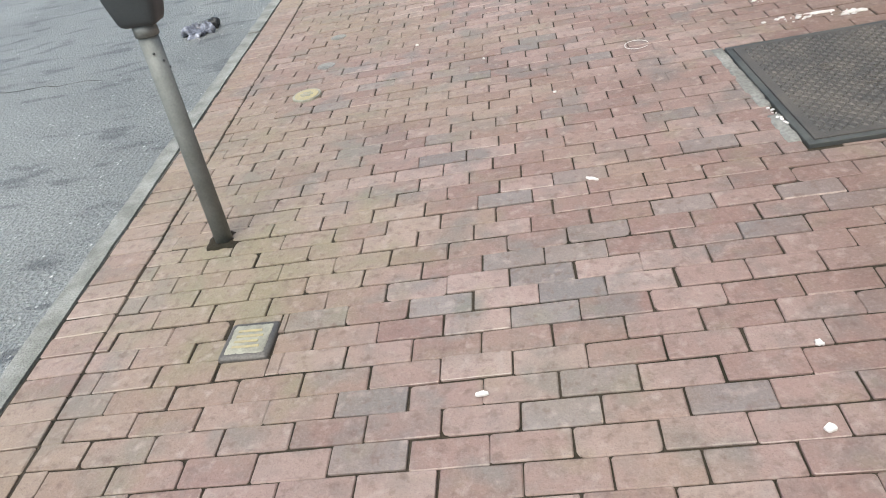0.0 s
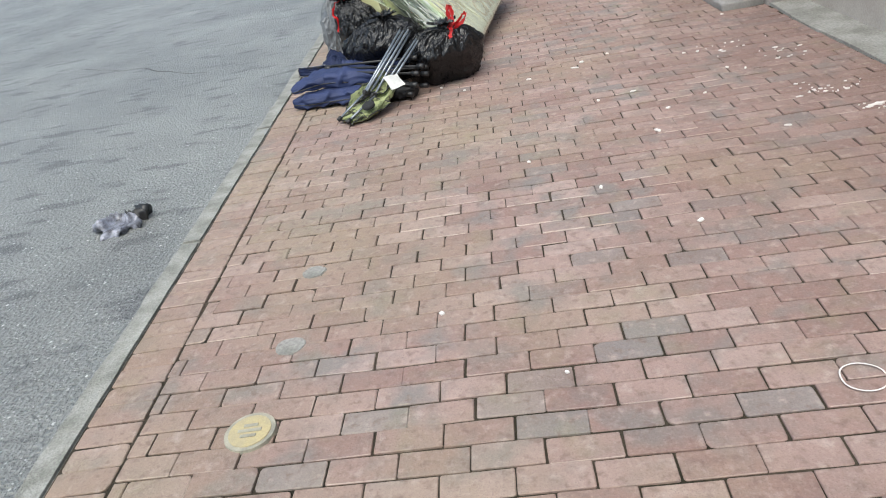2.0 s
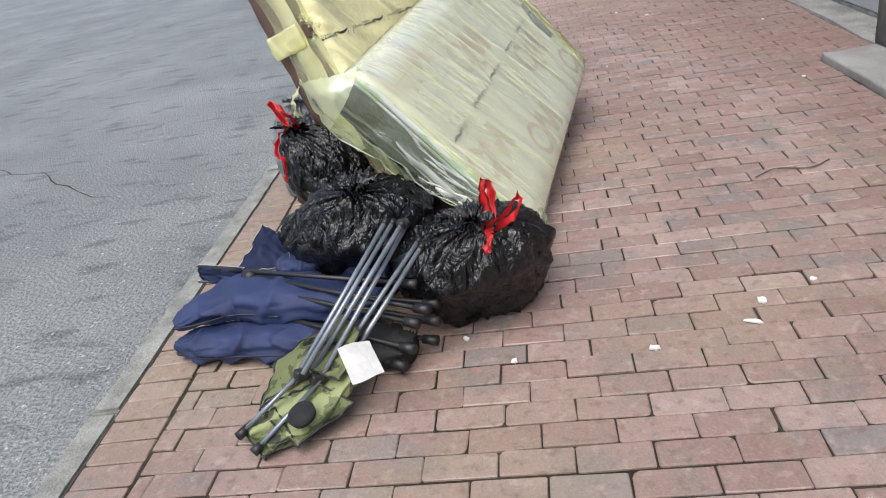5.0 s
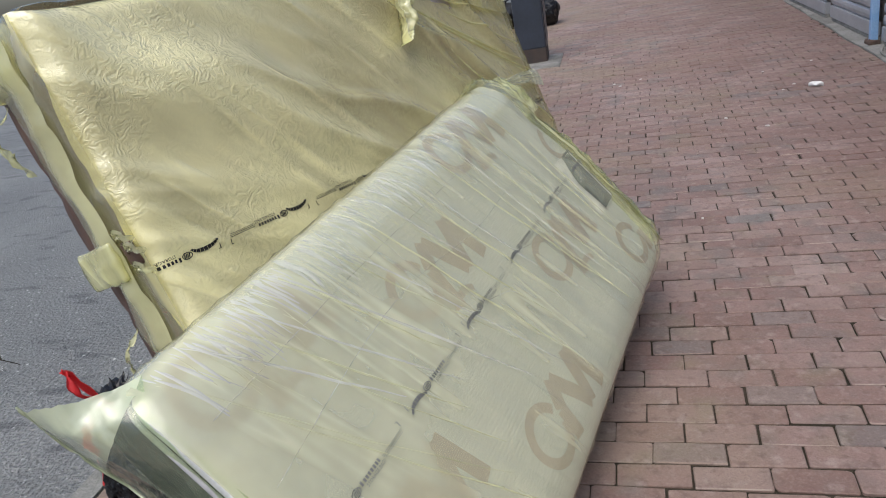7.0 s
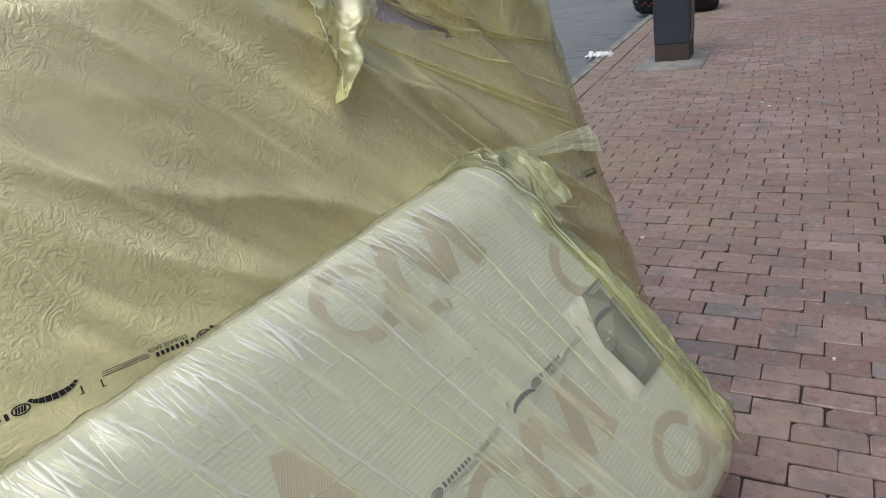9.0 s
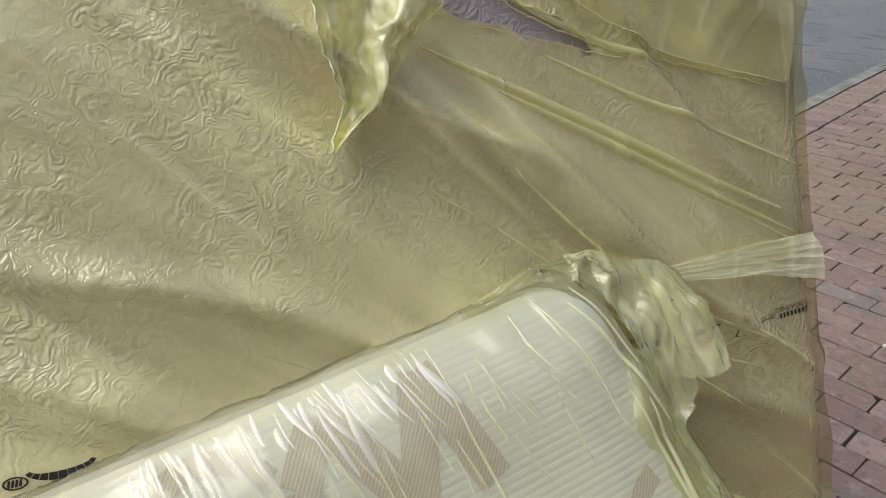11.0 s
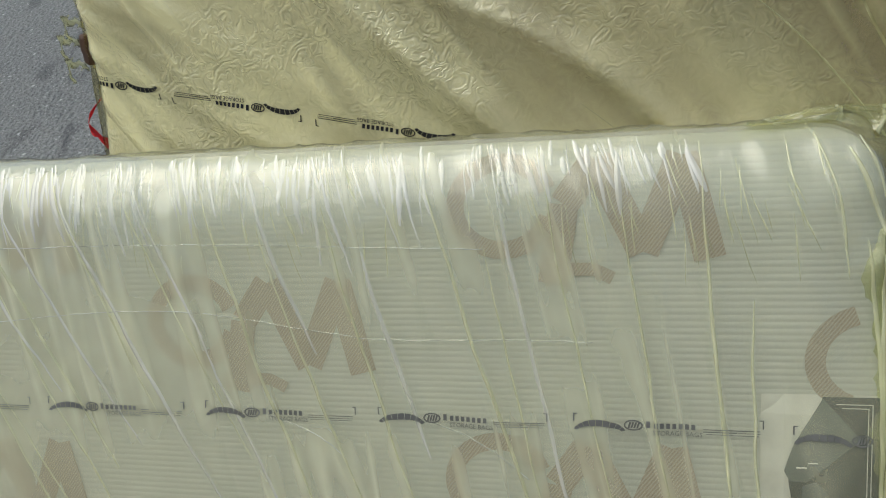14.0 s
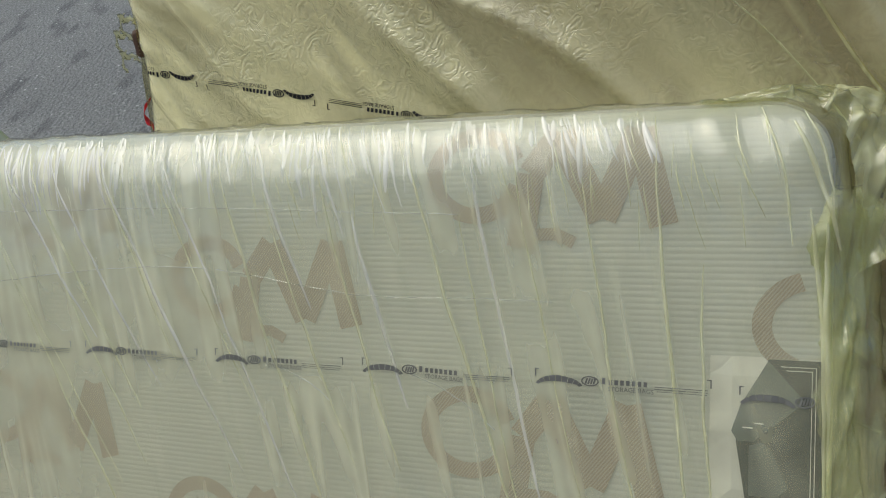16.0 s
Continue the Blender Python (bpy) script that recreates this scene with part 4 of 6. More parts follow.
M_LARGE = basis((-0.7509, 9.0303, 0.8497), (0.3508, 0.9364, 0.0), (-0.2905, 0.1088, 0.9507), (0.8902, -0.3335, 0.3102))
M_SMALL = basis((-0.4134, 8.5495, 0.5413), (0.2267, 0.9709, 0.0774), (-0.6177, 0.0819, 0.7821), (0.753, -0.2251, 0.6183))


def text_shape(body, height):
    """Flat letters as vertices and faces, from the built-in font."""
    cu = bpy.data.curves.new("lettering", "FONT")
    cu.body, cu.size, cu.align_x, cu.align_y = body, height, "LEFT", "BOTTOM"
    cu.resolution_u = 2
    ob = bpy.data.objects.new("lettering", cu)
    me = ob.to_mesh()
    v, f = [tuple(p.co) for p in me.vertices], [tuple(p.vertices) for p in me.polygons]
    ob.to_mesh_clear()
    bpy.data.objects.remove(ob)
    bpy.data.curves.remove(cu)
    return v, f


LETTERS = text_shape("STORAGE BAGS", 0.0115)


def print_shape():
    """One repeat of the bag's printing, 0.29 long: brackets, arched bars, oval mark, heavy and light bars, lettering."""
    polys = []
    rect = lambda x0, y0, x1, y1: polys.append([(x0, y0), (x1, y0), (x1, y1), (x0, y1)])
    for x, d in ((0.0, 1), (0.288, -1)):
        rect(x - 0.001, 0.006, x + 0.0012, 0.020)
        rect(min(x, x + d * 0.006), 0.0185, max(x, x + d * 0.006), 0.020)
    for k in range(18):         # an arched band, broken like lettering
        a, b = [math.pi * (0.10 + 0.80 * (k + e) / 18) for e in (0.0, 0.80 if k % 2 else 1.0)]
        band = lambda t, f: (0.041 - (0.043 - 0.006 * f) * math.cos(t), -0.014 + (0.024 - 0.011 * f * math.sin(t) ** 0.5) * math.sin(t))
        polys.append([band(a, 0), band(b, 0), band(b, 1), band(a, 1)])
    ring = [(0.094 + 0.015 * math.cos(t * math.pi / 10), 0.003 + 0.009 * math.sin(t * math.pi / 10)) for t in range(20)]
    inner = [(0.094 + 0.0125 * math.cos(t * math.pi / 10), 0.003 + 0.0068 * math.sin(t * math.pi / 10)) for t in range(20)]
    for k in range(20):
        polys.append([ring[k], ring[(k + 1) % 20], inner[(k + 1) % 20], inner[k]])
    for k in range(4):
        polys.append([(0.085 + k * 0.0045, -0.002), (0.088 + k * 0.0045, -0.002), (0.091 + k * 0.0045, 0.008), (0.088 + k * 0.0045, 0.008)])
    for k in range(8):          # solid bars for a name
        x = 0.114 + k * 0.0095 + (0.002 if k else 0)
        rect(x, 0.0, x + 0.0058, 0.011 if k == 0 else 0.0085)
    rect(0.200, 0.0015, 0.284, 0.0028), rect(0.200, -0.0025, 0.250, -0.0012), rect(0.252, -0.0022, 0.284, -0.0014), rect(0.204, -0.0060, 0.282, -0.0050)
    return polys


PRINT = print_shape()


def printing(parent, origin, flip, height, slope=0.0, lo=-9.0, hi=9.0, ink=None):
    """Lay one printed repeat on a film, following its folds."""
    bm = bmesh.new()
    polys = list(PRINT)
    v, f = LETTERS
    polys += [[(0.124 + v[i][0] * 0.92, -0.0135 + v[i][1]) for i in g] for g in f]
    c, s = math.cos(slope), math.sin(slope)
    for p in polys:
        pts = []
        for x, y in p:
            if flip:
                x, y = -x, -y
            px, py = origin[0] + c * x - s * y, origin[1] + s * x + c * y
            pts.append((px, py, height(px, py) + 0.0016))
        if all(lo < q[0] < hi for q in pts):
            bm.faces.new([bm.verts.new(q) for q in pts])
    part("printing", bm, ink or INK, parent, "black printed marks", smooth=False)


LARGE_LO, LARGE_HI = Vector((-1.0, -0.823, -0.26)), Vector((1.0, 0.665, 0.0))


def large_fold(x, y):
    """Film over the large mattress: folds that fan out from where the small one presses on it."""
    dx, dy = x - 2.15, y + 1.10
    a, r = math.atan2(dy, -dx), math.hypot(dx, dy)
    fan = ridge(a * 9.0 + 0.25 * fbm(x * 1.6, y * 1.6, 3), r * 0.5, 2.0)
    slow = fbm(a * 8.0, r * 0.7, 7.0, 2)
    fine = ridge(a * 30.0, r * 0.8 + 3, 4.0) * max(0.0, fbm(x * 2, y * 2, 6.0) + 0.4)
    calm = 1.0 - 0.75 * min(1.0, max(0.0, (x - 0.80) / 0.2))
    return 0.010 + calm * (0.034 * fan + 0.026 * max(0.0, slow) + 0.012 * fine) + 0.0012 * fbm(x * 14, y * 14, 1.0, 2)


def in_tear(x, y):
    """The torn opening: under the hanging flap and out along a long slit."""
    if x < 0.10 or x > 0.66 or y < 0.3:
        return False
    low = 0.605 - 0.40 * (x - 0.06) + 0.008 * math.sin(x * 60)
    if x < 0.38:
        high = 0.64
    else:
        high = low + 0.085 * max(0.0, (0.655 - x) / 0.275) ** 1.1
    return low < y < high


def film_sheet(near, far, seed, depth=0.016, n=44, k=26):
    """Loose film between two edges, in sharp folds that run from one to the other."""
    p, q = curve_points(near, n), curve_points(far, n)
    bm = bmesh.new()
    grid = []
    for i in range(n + 1):
        grid.append([])
        for j in range(k + 1):
            t, u = j / k, i / n
            h = depth * (ridge(u * 5 + seed, t * 0.9, seed) + 0.5 * ridge(u * 13, t * 2 + seed, 3.0) + 0.3 * ridge(u * 4 + seed, t * 9, 5.0))
            grid[-1].append(bm.verts.new(p[i].lerp(q[i], t) + Vector((0.3, 0.4, 1.0)) * h * (0.3 + math.sin(t * math.pi))))
    for a, b in zip(grid, grid[1:]):
        for j in range(k):
            bm.faces.new((a[j], b[j], b[j + 1], a[j + 1]))
    return bm


def build_large_mattress():
    m = thing("large_mattress", M_LARGE, "large mattress in a torn yellow plastic bag, standing on edge", "mattress")
    def soft(p, d):
        return 0.004 * fbm(p.x * 3, p.y * 3, p.z * 3)
    body = part("body", rounded_slab(LARGE_LO, LARGE_HI, 0.05, 0.025, soft), DAMASK, m, "lilac-grey scroll-woven ticking")
    # brown border round the edge, between two corded seams
    for lo, hi in (((LARGE_LO.x - 0.006, LARGE_LO.y + 0.05, -0.255), (LARGE_LO.x + 0.03, LARGE_HI.y - 0.05, -0.035)), ((LARGE_LO.x + 0.05, LARGE_HI.y - 0.03, -0.205), (LARGE_HI.x - 0.05, LARGE_HI.y + 0.006, -0.055)),
                   ((LARGE_HI.x - 0.03, LARGE_LO.y + 0.05, -0.205), (LARGE_HI.x + 0.006, LARGE_HI.y - 0.05, -0.055))):
        part("border", rounded_slab(lo, hi, 0.01, 0.03, lambda p, d: 0.004 * fbm(p.x * 8, p.y * 8, p.z * 8)), SIDE_BROWN, m, "brown border fabric")
    # the bag: one sheet over the face, with the tear cut out of it
    step = 0.0125
    lo, hi = (LARGE_LO.x - 0.014, LARGE_LO.y + 0.03), (LARGE_HI.x + 0.03, LARGE_HI.y + 0.014)
    nx, ny = int((hi[0] - lo[0]) / step), int((hi[1] - lo[1]) / step)
    bm = bmesh.new()
    grid = {}
    def edge_drop(x, y):
        ex = max(0.0, LARGE_LO.x + 0.045 - x, x - LARGE_HI.x + 0.045, y - LARGE_HI.y + 0.045)
        return -0.05 + math.sqrt(max(0.0, 0.05 ** 2 - min(ex, 0.05) ** 2)) if ex > 0 else 0.0
    for i in range(nx + 1):
        for j in range(ny + 1):
            x, y = lo[0] + i * step, lo[1] + j * step
            edge = 1 + 0.2 * math.sin(y * 23) * (x > LARGE_HI.x)
            grid[i, j] = bm.verts.new((x * 1.0 + (0.006 * fbm(y * 9, 2.0) if i in (0, nx) else 0), y, large_fold(x, y) * edge + edge_drop(x, y)))
    for i in range(nx):
        for j in range(ny):
            if not in_tear(lo[0] + (i + 0.5) * step, lo[1] + (j + 0.5) * step):
                bm.faces.new((grid[i, j], grid[i + 1, j], grid[i + 1, j + 1], grid[i, j + 1]))
    bmesh.ops.delete(bm, geom=[v for v in bm.verts if not v.link_faces], context="VERTS")
    rim = [v for v in bm.verts if v.is_boundary and 0.05 < v.co.x < 0.70 and 0.33 < v.co.y < 0.655]
    for _ in range(8):      # torn film has a running edge
        moved = {v: sum((e.other_vert(v).co for e in v.link_edges if e.is_boundary), Vector()) / max(1, sum(e.is_boundary for e in v.link_edges)) for v in rim}
        for v, c in moved.items():
            v.co = v.co.lerp(c, 0.6)
    for v in bm.verts:
        if v.is_boundary and in_tear(v.co.x, v.co.y + 0.02) or v.is_boundary and in_tear(v.co.x, v.co.y - 0.02):
            v.co.y += 0.006 * fbm(v.co.x * 40, 1.0)
            v.co.z += 0.008
    bag = part("plastic_bag", bm, FILM_YELLOW, m, "torn translucent yellow plastic sheeting")
    # drawn folds that fan out from where the small mattress leans
    rnd = random.Random(8)
    for k in range(26):
        a = radians(rnd.uniform(6, 62))
        r0, r1 = rnd.uniform(1.0, 1.7), 0
        r1 = r0 + rnd.uniform(0.25, 0.9)
        rings, w0 = [], rnd.uniform(0.0012, 0.0036)
        bm = bmesh.new()
        for q in range(31):
            r = r0 + (r1 - r0) * q / 30
            t = a + 0.03 * math.sin(r * 4 + k)
            px, py = 2.15 - r * math.cos(t), -1.10 + r * math.sin(t)
            if not (LARGE_LO.x + 0.03 < px < LARGE_HI.x - 0.03 and LARGE_LO.y + 0.05 < py < LARGE_HI.y - 0.04) or in_tear(px, py) or in_tear(px, py + 0.02):
                continue
            w = w0 * math.sin(math.pi * (0.04 + 0.92 * q / 30)) ** 0.6
            rings.append([bm.verts.new((px + dx * w * math.sin(t), py + dx * w * math.cos(t), large_fold(px, py) + dz * w)) for dx, dz in ((-1.8, -0.5), (-0.4, 0.9), (0.4, 0.9), (1.8, -0.5))])
        for p, q in zip(rings, rings[1:]):
            for e in range(3):
                if (p[0].co - q[0].co).length < 0.08:
                    bm.faces.new((p[e], p[e + 1], q[e + 1], q[e]))
        if bm.faces:
            part("pulled_fold", bm, FILM_FLAP, m)
        else:
            bm.free()
    for k, g in enumerate(([(0.325, 0.436), (0.59, 0.285), (0.91, 0.096)], [(0.436, 0.36), (0.626, 0.245), (0.95, 0.045)], [(0.41, 0.532), (0.555, 0.439), (0.739, 0.344)],
                           [(0.52, 0.40), (0.70, 0.30), (0.97, 0.16)])):
        bm = bmesh.new()        # drawn-up ridges, where the film is doubled
        pts, rings = curve_points([(*q, 0) for q in g], 36), []
        for q, p in enumerate(pts):
            w = (0.009, 0.008, 0.006, 0.005)[k] * math.sin(math.pi * (0.03 + 0.94 * q / 36)) ** 0.7
            rings.append([bm.verts.new((p.x + 0.5 * e * w, p.y + 0.85 * e * w, large_fold(p.x, p.y) + 0.0015 + 0.8 * w * (1 - e * e))) for e in (-1, -0.6, -0.2, 0.2, 0.6, 1)])
        for p, q in zip(rings, rings[1:]):
            for e in range(5):
                bm.faces.new((p[e], q[e], q[e + 1], p[e + 1]))
        part("film_ridge", bm, FILM_FLAP, m)
    # film over the near end and the top, with a doubled pale fold along it
    def crumple(p, d):
        return 0.006 + 0.010 * ridge(p.x * 9, p.y * 5, p.z * 14) + 0.012 * max(0.0, fbm(p.y * 3.1, p.z * 5, 4.0))
    bm = rounded_slab((LARGE_LO.x - 0.012, LARGE_LO.y + 0.04, LARGE_LO.z + 0.055), (LARGE_LO.x + 0.06, LARGE_HI.y + 0.012, -0.002), 0.03, 0.014, crumple, "x")
    part("end_film", bm, FILM_END, m, "crumpled yellow film over the end")
    bm = rounded_slab((LARGE_LO.x, LARGE_HI.y - 0.05, LARGE_LO.z - 0.005), (LARGE_HI.x, LARGE_HI.y + 0.012, -0.002), 0.03, 0.02, crumple, "Y")
    part("top_film", bm, FILM_END, m)
    bm = rounded_slab((LARGE_HI.x - 0.06, LARGE_LO.y + 0.02, LARGE_LO.z), (LARGE_HI.x + 0.02, LARGE_HI.y, -0.002), 0.03, 0.02, crumple, "X")
    part("end_film", bm, FILM_END, m)
    rows = []
    bm = bmesh.new()
    for k in range(60):
        y = -0.45 + k * 1.10 / 59
        w0, w1 = -0.140 + 0.012 * fbm(y * 4, 1.0) - 0.10 * max(0.0, -y), -0.050 + 0.02 * fbm(y * 3, 2.0)
        rows.append([bm.verts.new((LARGE_LO.x - 0.03 - 0.008 * ridge(y * 7, q * 3) - (0.012 if q in (1, 2) else 0), y, w0 + (w1 - w0) * q / 3)) for q in range(4)])
    for a, b in zip(rows, rows[1:]):
        for q in range(3):
            bm.faces.new((a[q], a[q + 1], b[q + 1], b[q]))
    part("folded_strip", bm, FILM_FLAP, m, "doubled pale yellow film along the end")
    # loose scraps: corner bunch, patch at the middle of the end, tatters
    bm = rounded_slab((LARGE_LO.x - 0.03, 0.52, -0.25), (LARGE_LO.x + 0.04, 0.685, -0.06), 0.04, 0.012, lambda p, d: 0.016 * ridge(p.x * 9, p.y * 9, p.z * 9) - 0.012)
    part("bunched_corner", bm, FILM_FLAP, m, "bunched bright yellow film at the corner")
    bm = rounded_slab((LARGE_LO.x - 0.052, 0.035, -0.235), (LARGE_LO.x - 0.036, 0.135, -0.06), 0.008, 0.012, lambda p, d: 0.006 * ridge(p.x * 9, p.y * 12, p.z * 12))
    hole = rounded_slab((LARGE_LO.x - 0.030, 0.055, -0.050), (LARGE_LO.x - 0.010, 0.120, -0.012), 0.008, 0.008, lambda p, d: 0.005 * fbm(p.x * 30, p.y * 30, p.z * 30))
    part("bared_border", hole, SIDE_BROWN, m, "brown border showing through a hole in the film")
    for k, (y, z) in enumerate(((0.135, -0.01), (0.10, 0.012), (0.05, 0.006))):
        scrap = bmesh.new()
        ribbon(scrap, [(LARGE_LO.x - 0.03, y, z - 0.03), (LARGE_LO.x - 0.05, y + 0.012, z), (LARGE_LO.x - 0.025, y - 0.02, z + 0.025)], 0.03, (0, 1, 0.3), 0.0008, 0.6)
        part("tatter", scrap, FILM_FOLD, m, "whitish scrap of torn film")
    part("film_patch", bm, FILM_FLAP, m, "pale yellow scrap of film")
    for k, (y, n, z) in enumerate(((0.44, 0.08, -0.265), (-0.2, 0.10, -0.265))):
        bm = bmesh.new()
        ribbon(bm, [(LARGE_LO.x - 0.01, y + n, z + 0.02), (LARGE_LO.x - 0.05, y + n * 0.4, z - 0.015), (LARGE_LO.x - 0.02, y - n, z - 0.01)], 0.05, (0, 0.2, 1), 0.0008, 0.5)
        part("tatter", bm, FILM_FLAP, m)
    # the flap that hangs out of the tear
    bm = bmesh.new()
    rows = []
    n = 46
    for k in range(n + 1):
        s = k / n
        y = 0.66 - 0.345 * s
        left = float(np.interp(s, (0, 0.36, 0.6, 0.83, 1.0), (0.19, 0.183, 0.178, 0.198, 0.168))) + 0.006 * fbm(s * 30, 1.0)
        right = float(np.interp(s, (0, 0.36, 0.52, 0.65, 0.86, 0.94, 1.0), (0.44, 0.387, 0.352, 0.298, 0.262, 0.205, 0.175))) + 0.006 * fbm(s * 30, 5.0)
        row = []
        for q in range(17):
            f = q / 16
            x = left + (right - left) * f
            lift = 0.026 + 0.030 * math.sin(min(1.0, s * 1.15) * math.pi * 0.75) + 0.020 * math.sin(f * 9 + s * 2.5) * (0.3 + s) + 0.020 * ridge(f * 5, s * 2.0, 8.0) + 0.012 * ridge(f * 9 + s * 3, s * 7.0, 2.0)
            row.append(bm.verts.new((x, y, lift)))
        rows.append(row)
    for a, b in zip(rows, rows[1:]):
        for q in range(16):
            bm.faces.new((a[q], b[q], b[q + 1], a[q + 1]))
    rims = [[r[0].co.copy() for r in rows], [r[-1].co.copy() for r in rows]]
    part("torn_flap", bm, FILM_FLAP, m, "torn tongue of yellow film hanging down")
    near = [(0.40, 0.60, 0.010), (0.52, 0.50, 0.022), (0.68, 0.392, 0.016), (0.95, 0.30, 0.008)]
    bm = film_sheet(near, [(0.52, 0.655, 0.012), (0.68, 0.655, 0.012), (0.82, 0.655, 0.012), (0.985, 0.64, 0.012)], 2.0, 0.012)
    for v in bm.verts:
        v.co.z += large_fold(v.co.x, v.co.y)
    part("loose_sheet", bm, FILM_LOOSE, m, "loose clear yellow film above the tear")
    bm = bmesh.new()
    sweep(bm, [p + Vector((0, 0.003 * fbm(p.x * 60, 4.0), large_fold(p.x, p.y) + 0.004)) for p in curve_points(near, 50)], 0.0014, 5)
    part("frayed_edge", bm, FILM_FOLD, m, "pale frayed edge of the film")
    for rim in rims:
        bm = bmesh.new()
        sweep(bm, [p + Vector((0.003 * fbm(p.y * 70, 3.0), 0, 0.004 * fbm(p.y * 90, 1.0))) for p in rim], 0.0015, 5)
        part("frayed_edge", bm, FILM_FOLD, m, "pale frayed edge of the tongue")
    bm = bmesh.new()
    for g in ([(0.10, 0.60), (0.174, 0.553), (0.36, 0.474), (0.50, 0.428), (0.647, 0.378)], [(0.40, 0.545), (0.494, 0.462), (0.647, 0.384)], [(0.70, 0.372), (0.79, 0.345), (0.93, 0.297)]):
        pts = [Vector((p.x, p.y + 0.004 * fbm(p.x * 60, 2.0), large_fold(p.x, p.y) + 0.004)) for p in curve_points([(*q, 0) for q in g], 40)]
        sweep(bm, pts, 0.0012, 5)
    part("torn_edge", bm, FILM_FLAP, m, "curled pale edge of the tear")
    for k in range(-2, 5):      # the row of printing sags towards the far end
        x0 = -0.477 + k * 0.320
        printing(bag, (x0 + 0.288, -0.018 - 0.066 * (x0 + 0.5)), True, lambda x, y: large_fold(x, y) + edge_drop(x, y), -0.055, LARGE_LO.x, LARGE_HI.x)
    return m


SMALL_LO, SMALL_HI = Vector((-0.955, -0.475, -0.20)), Vector((0.905, 0.475, 0.0))


def small_fold(x, y):
    """Film over the small mattress: pulled threads from the top edge downwards, slacker at the ends."""
    lean = x + 0.16 * y * y + 0.22 * y
    pull = ridge(lean * 7.0, y * 0.55, 1.0)
    thread = ridge(lean * 22.0, y * 1.1 + 2.0, 5.0) * max(0.0, min(1.0, 0.35 + y * 1.6))
    far = max(0.0, x - 0.72) * 0.10
    return 0.012 + 0.006 * pull + 0.0032 * thread + far * (0.6 + fbm(x * 9, y * 6, 2.0)) + 0.0012 * fbm(x * 18, y * 18, 3.0, 2)


def build_small_mattress():
    m = thing("small_mattress", M_SMALL, "small cream mattress in a pale plastic bag, leaning on another", "mattress")
    def soft(p, d):
        return 0.0008 * fbm(p.x * 3, p.y * 3, p.z * 3)
    part("top_panel", round_corners(rounded_slab((SMALL_LO.x, SMALL_LO.y, -0.034), SMALL_HI, 0.014, 0.016, soft), SMALL_LO, SMALL_HI, 0.09), RIBBED, m, "cream ribbed ticking")
    part("border", round_corners(rounded_slab((SMALL_LO.x + 0.006, SMALL_LO.y + 0.006, -0.16), (SMALL_HI.x - 0.006, SMALL_HI.y - 0.006, -0.028), 0.008, 0.03, soft), SMALL_LO, SMALL_HI, 0.09), SIDE_DARK, m, "charcoal border fabric")
    part("under_panel", round_corners(rounded_slab((SMALL_LO.x, SMALL_LO.y, SMALL_LO.z), (SMALL_HI.x, SMALL_HI.y, -0.14), 0.03, 0.03, soft), SMALL_LO, SMALL_HI, 0.09), SIDE_DARK, m)
    ring = []
    for cx, cy, a0 in ((SMALL_HI.x - 0.09, SMALL_HI.y - 0.09, 0), (SMALL_LO.x + 0.09, SMALL_HI.y - 0.09, 90), (SMALL_LO.x + 0.09, SMALL_LO.y + 0.09, 180), (SMALL_HI.x - 0.09, SMALL_LO.y + 0.09, 270)):
        for k in range(7):
            a = radians(a0 + 15 * k)
            ring.append((cx + 0.092 * math.cos(a), cy + 0.092 * math.sin(a), -0.033))
    bm = bmesh.new()
    sweep(bm, ring + ring[:1], 0.006, 8)
    part("piping", bm, PIPING, m, "grey corded seam")
    # woven emblems: an open ring with a stem, run into a zigzag
    def emblem(cx, cy):
        bm = bmesh.new()
        def band(pts, w, z):
            prev = None
            for i, (x, y) in enumerate(pts):
                a, b = pts[max(i - 1, 0)], pts[min(i + 1, len(pts) - 1)]
                dx, dy = b[0] - a[0], b[1] - a[1]
                n = math.hypot(dx, dy) or 1
                row = [bm.verts.new((cx + x - e * dy / n * w / 2, cy + y + e * dx / n * w / 2, z)) for e in (1, 0.33, -0.33, -1)]
                for e in range(3):
                    if prev:
                        bm.faces.new((prev[e], prev[e + 1], row[e + 1], row[e]))
                prev = row
        ok = lambda p: SMALL_LO.x + 0.04 < cx + p[0] < SMALL_HI.x - 0.04 and SMALL_LO.y + 0.04 < cy + p[1] < SMALL_HI.y - 0.03
        strokes = [([(0.078 * math.cos(radians(20 + 12 * k)), 0.072 * math.sin(radians(20 + 12 * k))) for k in range(28)], 0.030)]
        zig = [(0.080, -0.128), (0.100, 0.0), (0.150, 0.070), (0.222, -0.078), (0.283, 0.072), (0.322, -0.090)]
        for a, b in zip(zig, zig[1:]):
            strokes.append(([(a[0] + (b[0] - a[0]) * t / 6, a[1] + (b[1] - a[1]) * t / 6) for t in range(7)], 0.048))
        strokes.append(([(0.105, -0.105), (0.145, -0.105), (0.175, -0.12)], 0.022))
        for layer, (pts, w) in enumerate(strokes):
            keep = [p for p in pts if ok(p)]
            if len(keep) > 2:
                band(keep, w, 0.0015 + 0.00005 * layer)
        if len(bm.faces):
            for f in bm.faces:
                f.normal_update()
                if f.normal.z < 0:
                    f.normal_flip()
            part("woven_emblem", bm, EMBLEM, m, "tan woven emblem", smooth=False)
        else:
            bm.free()
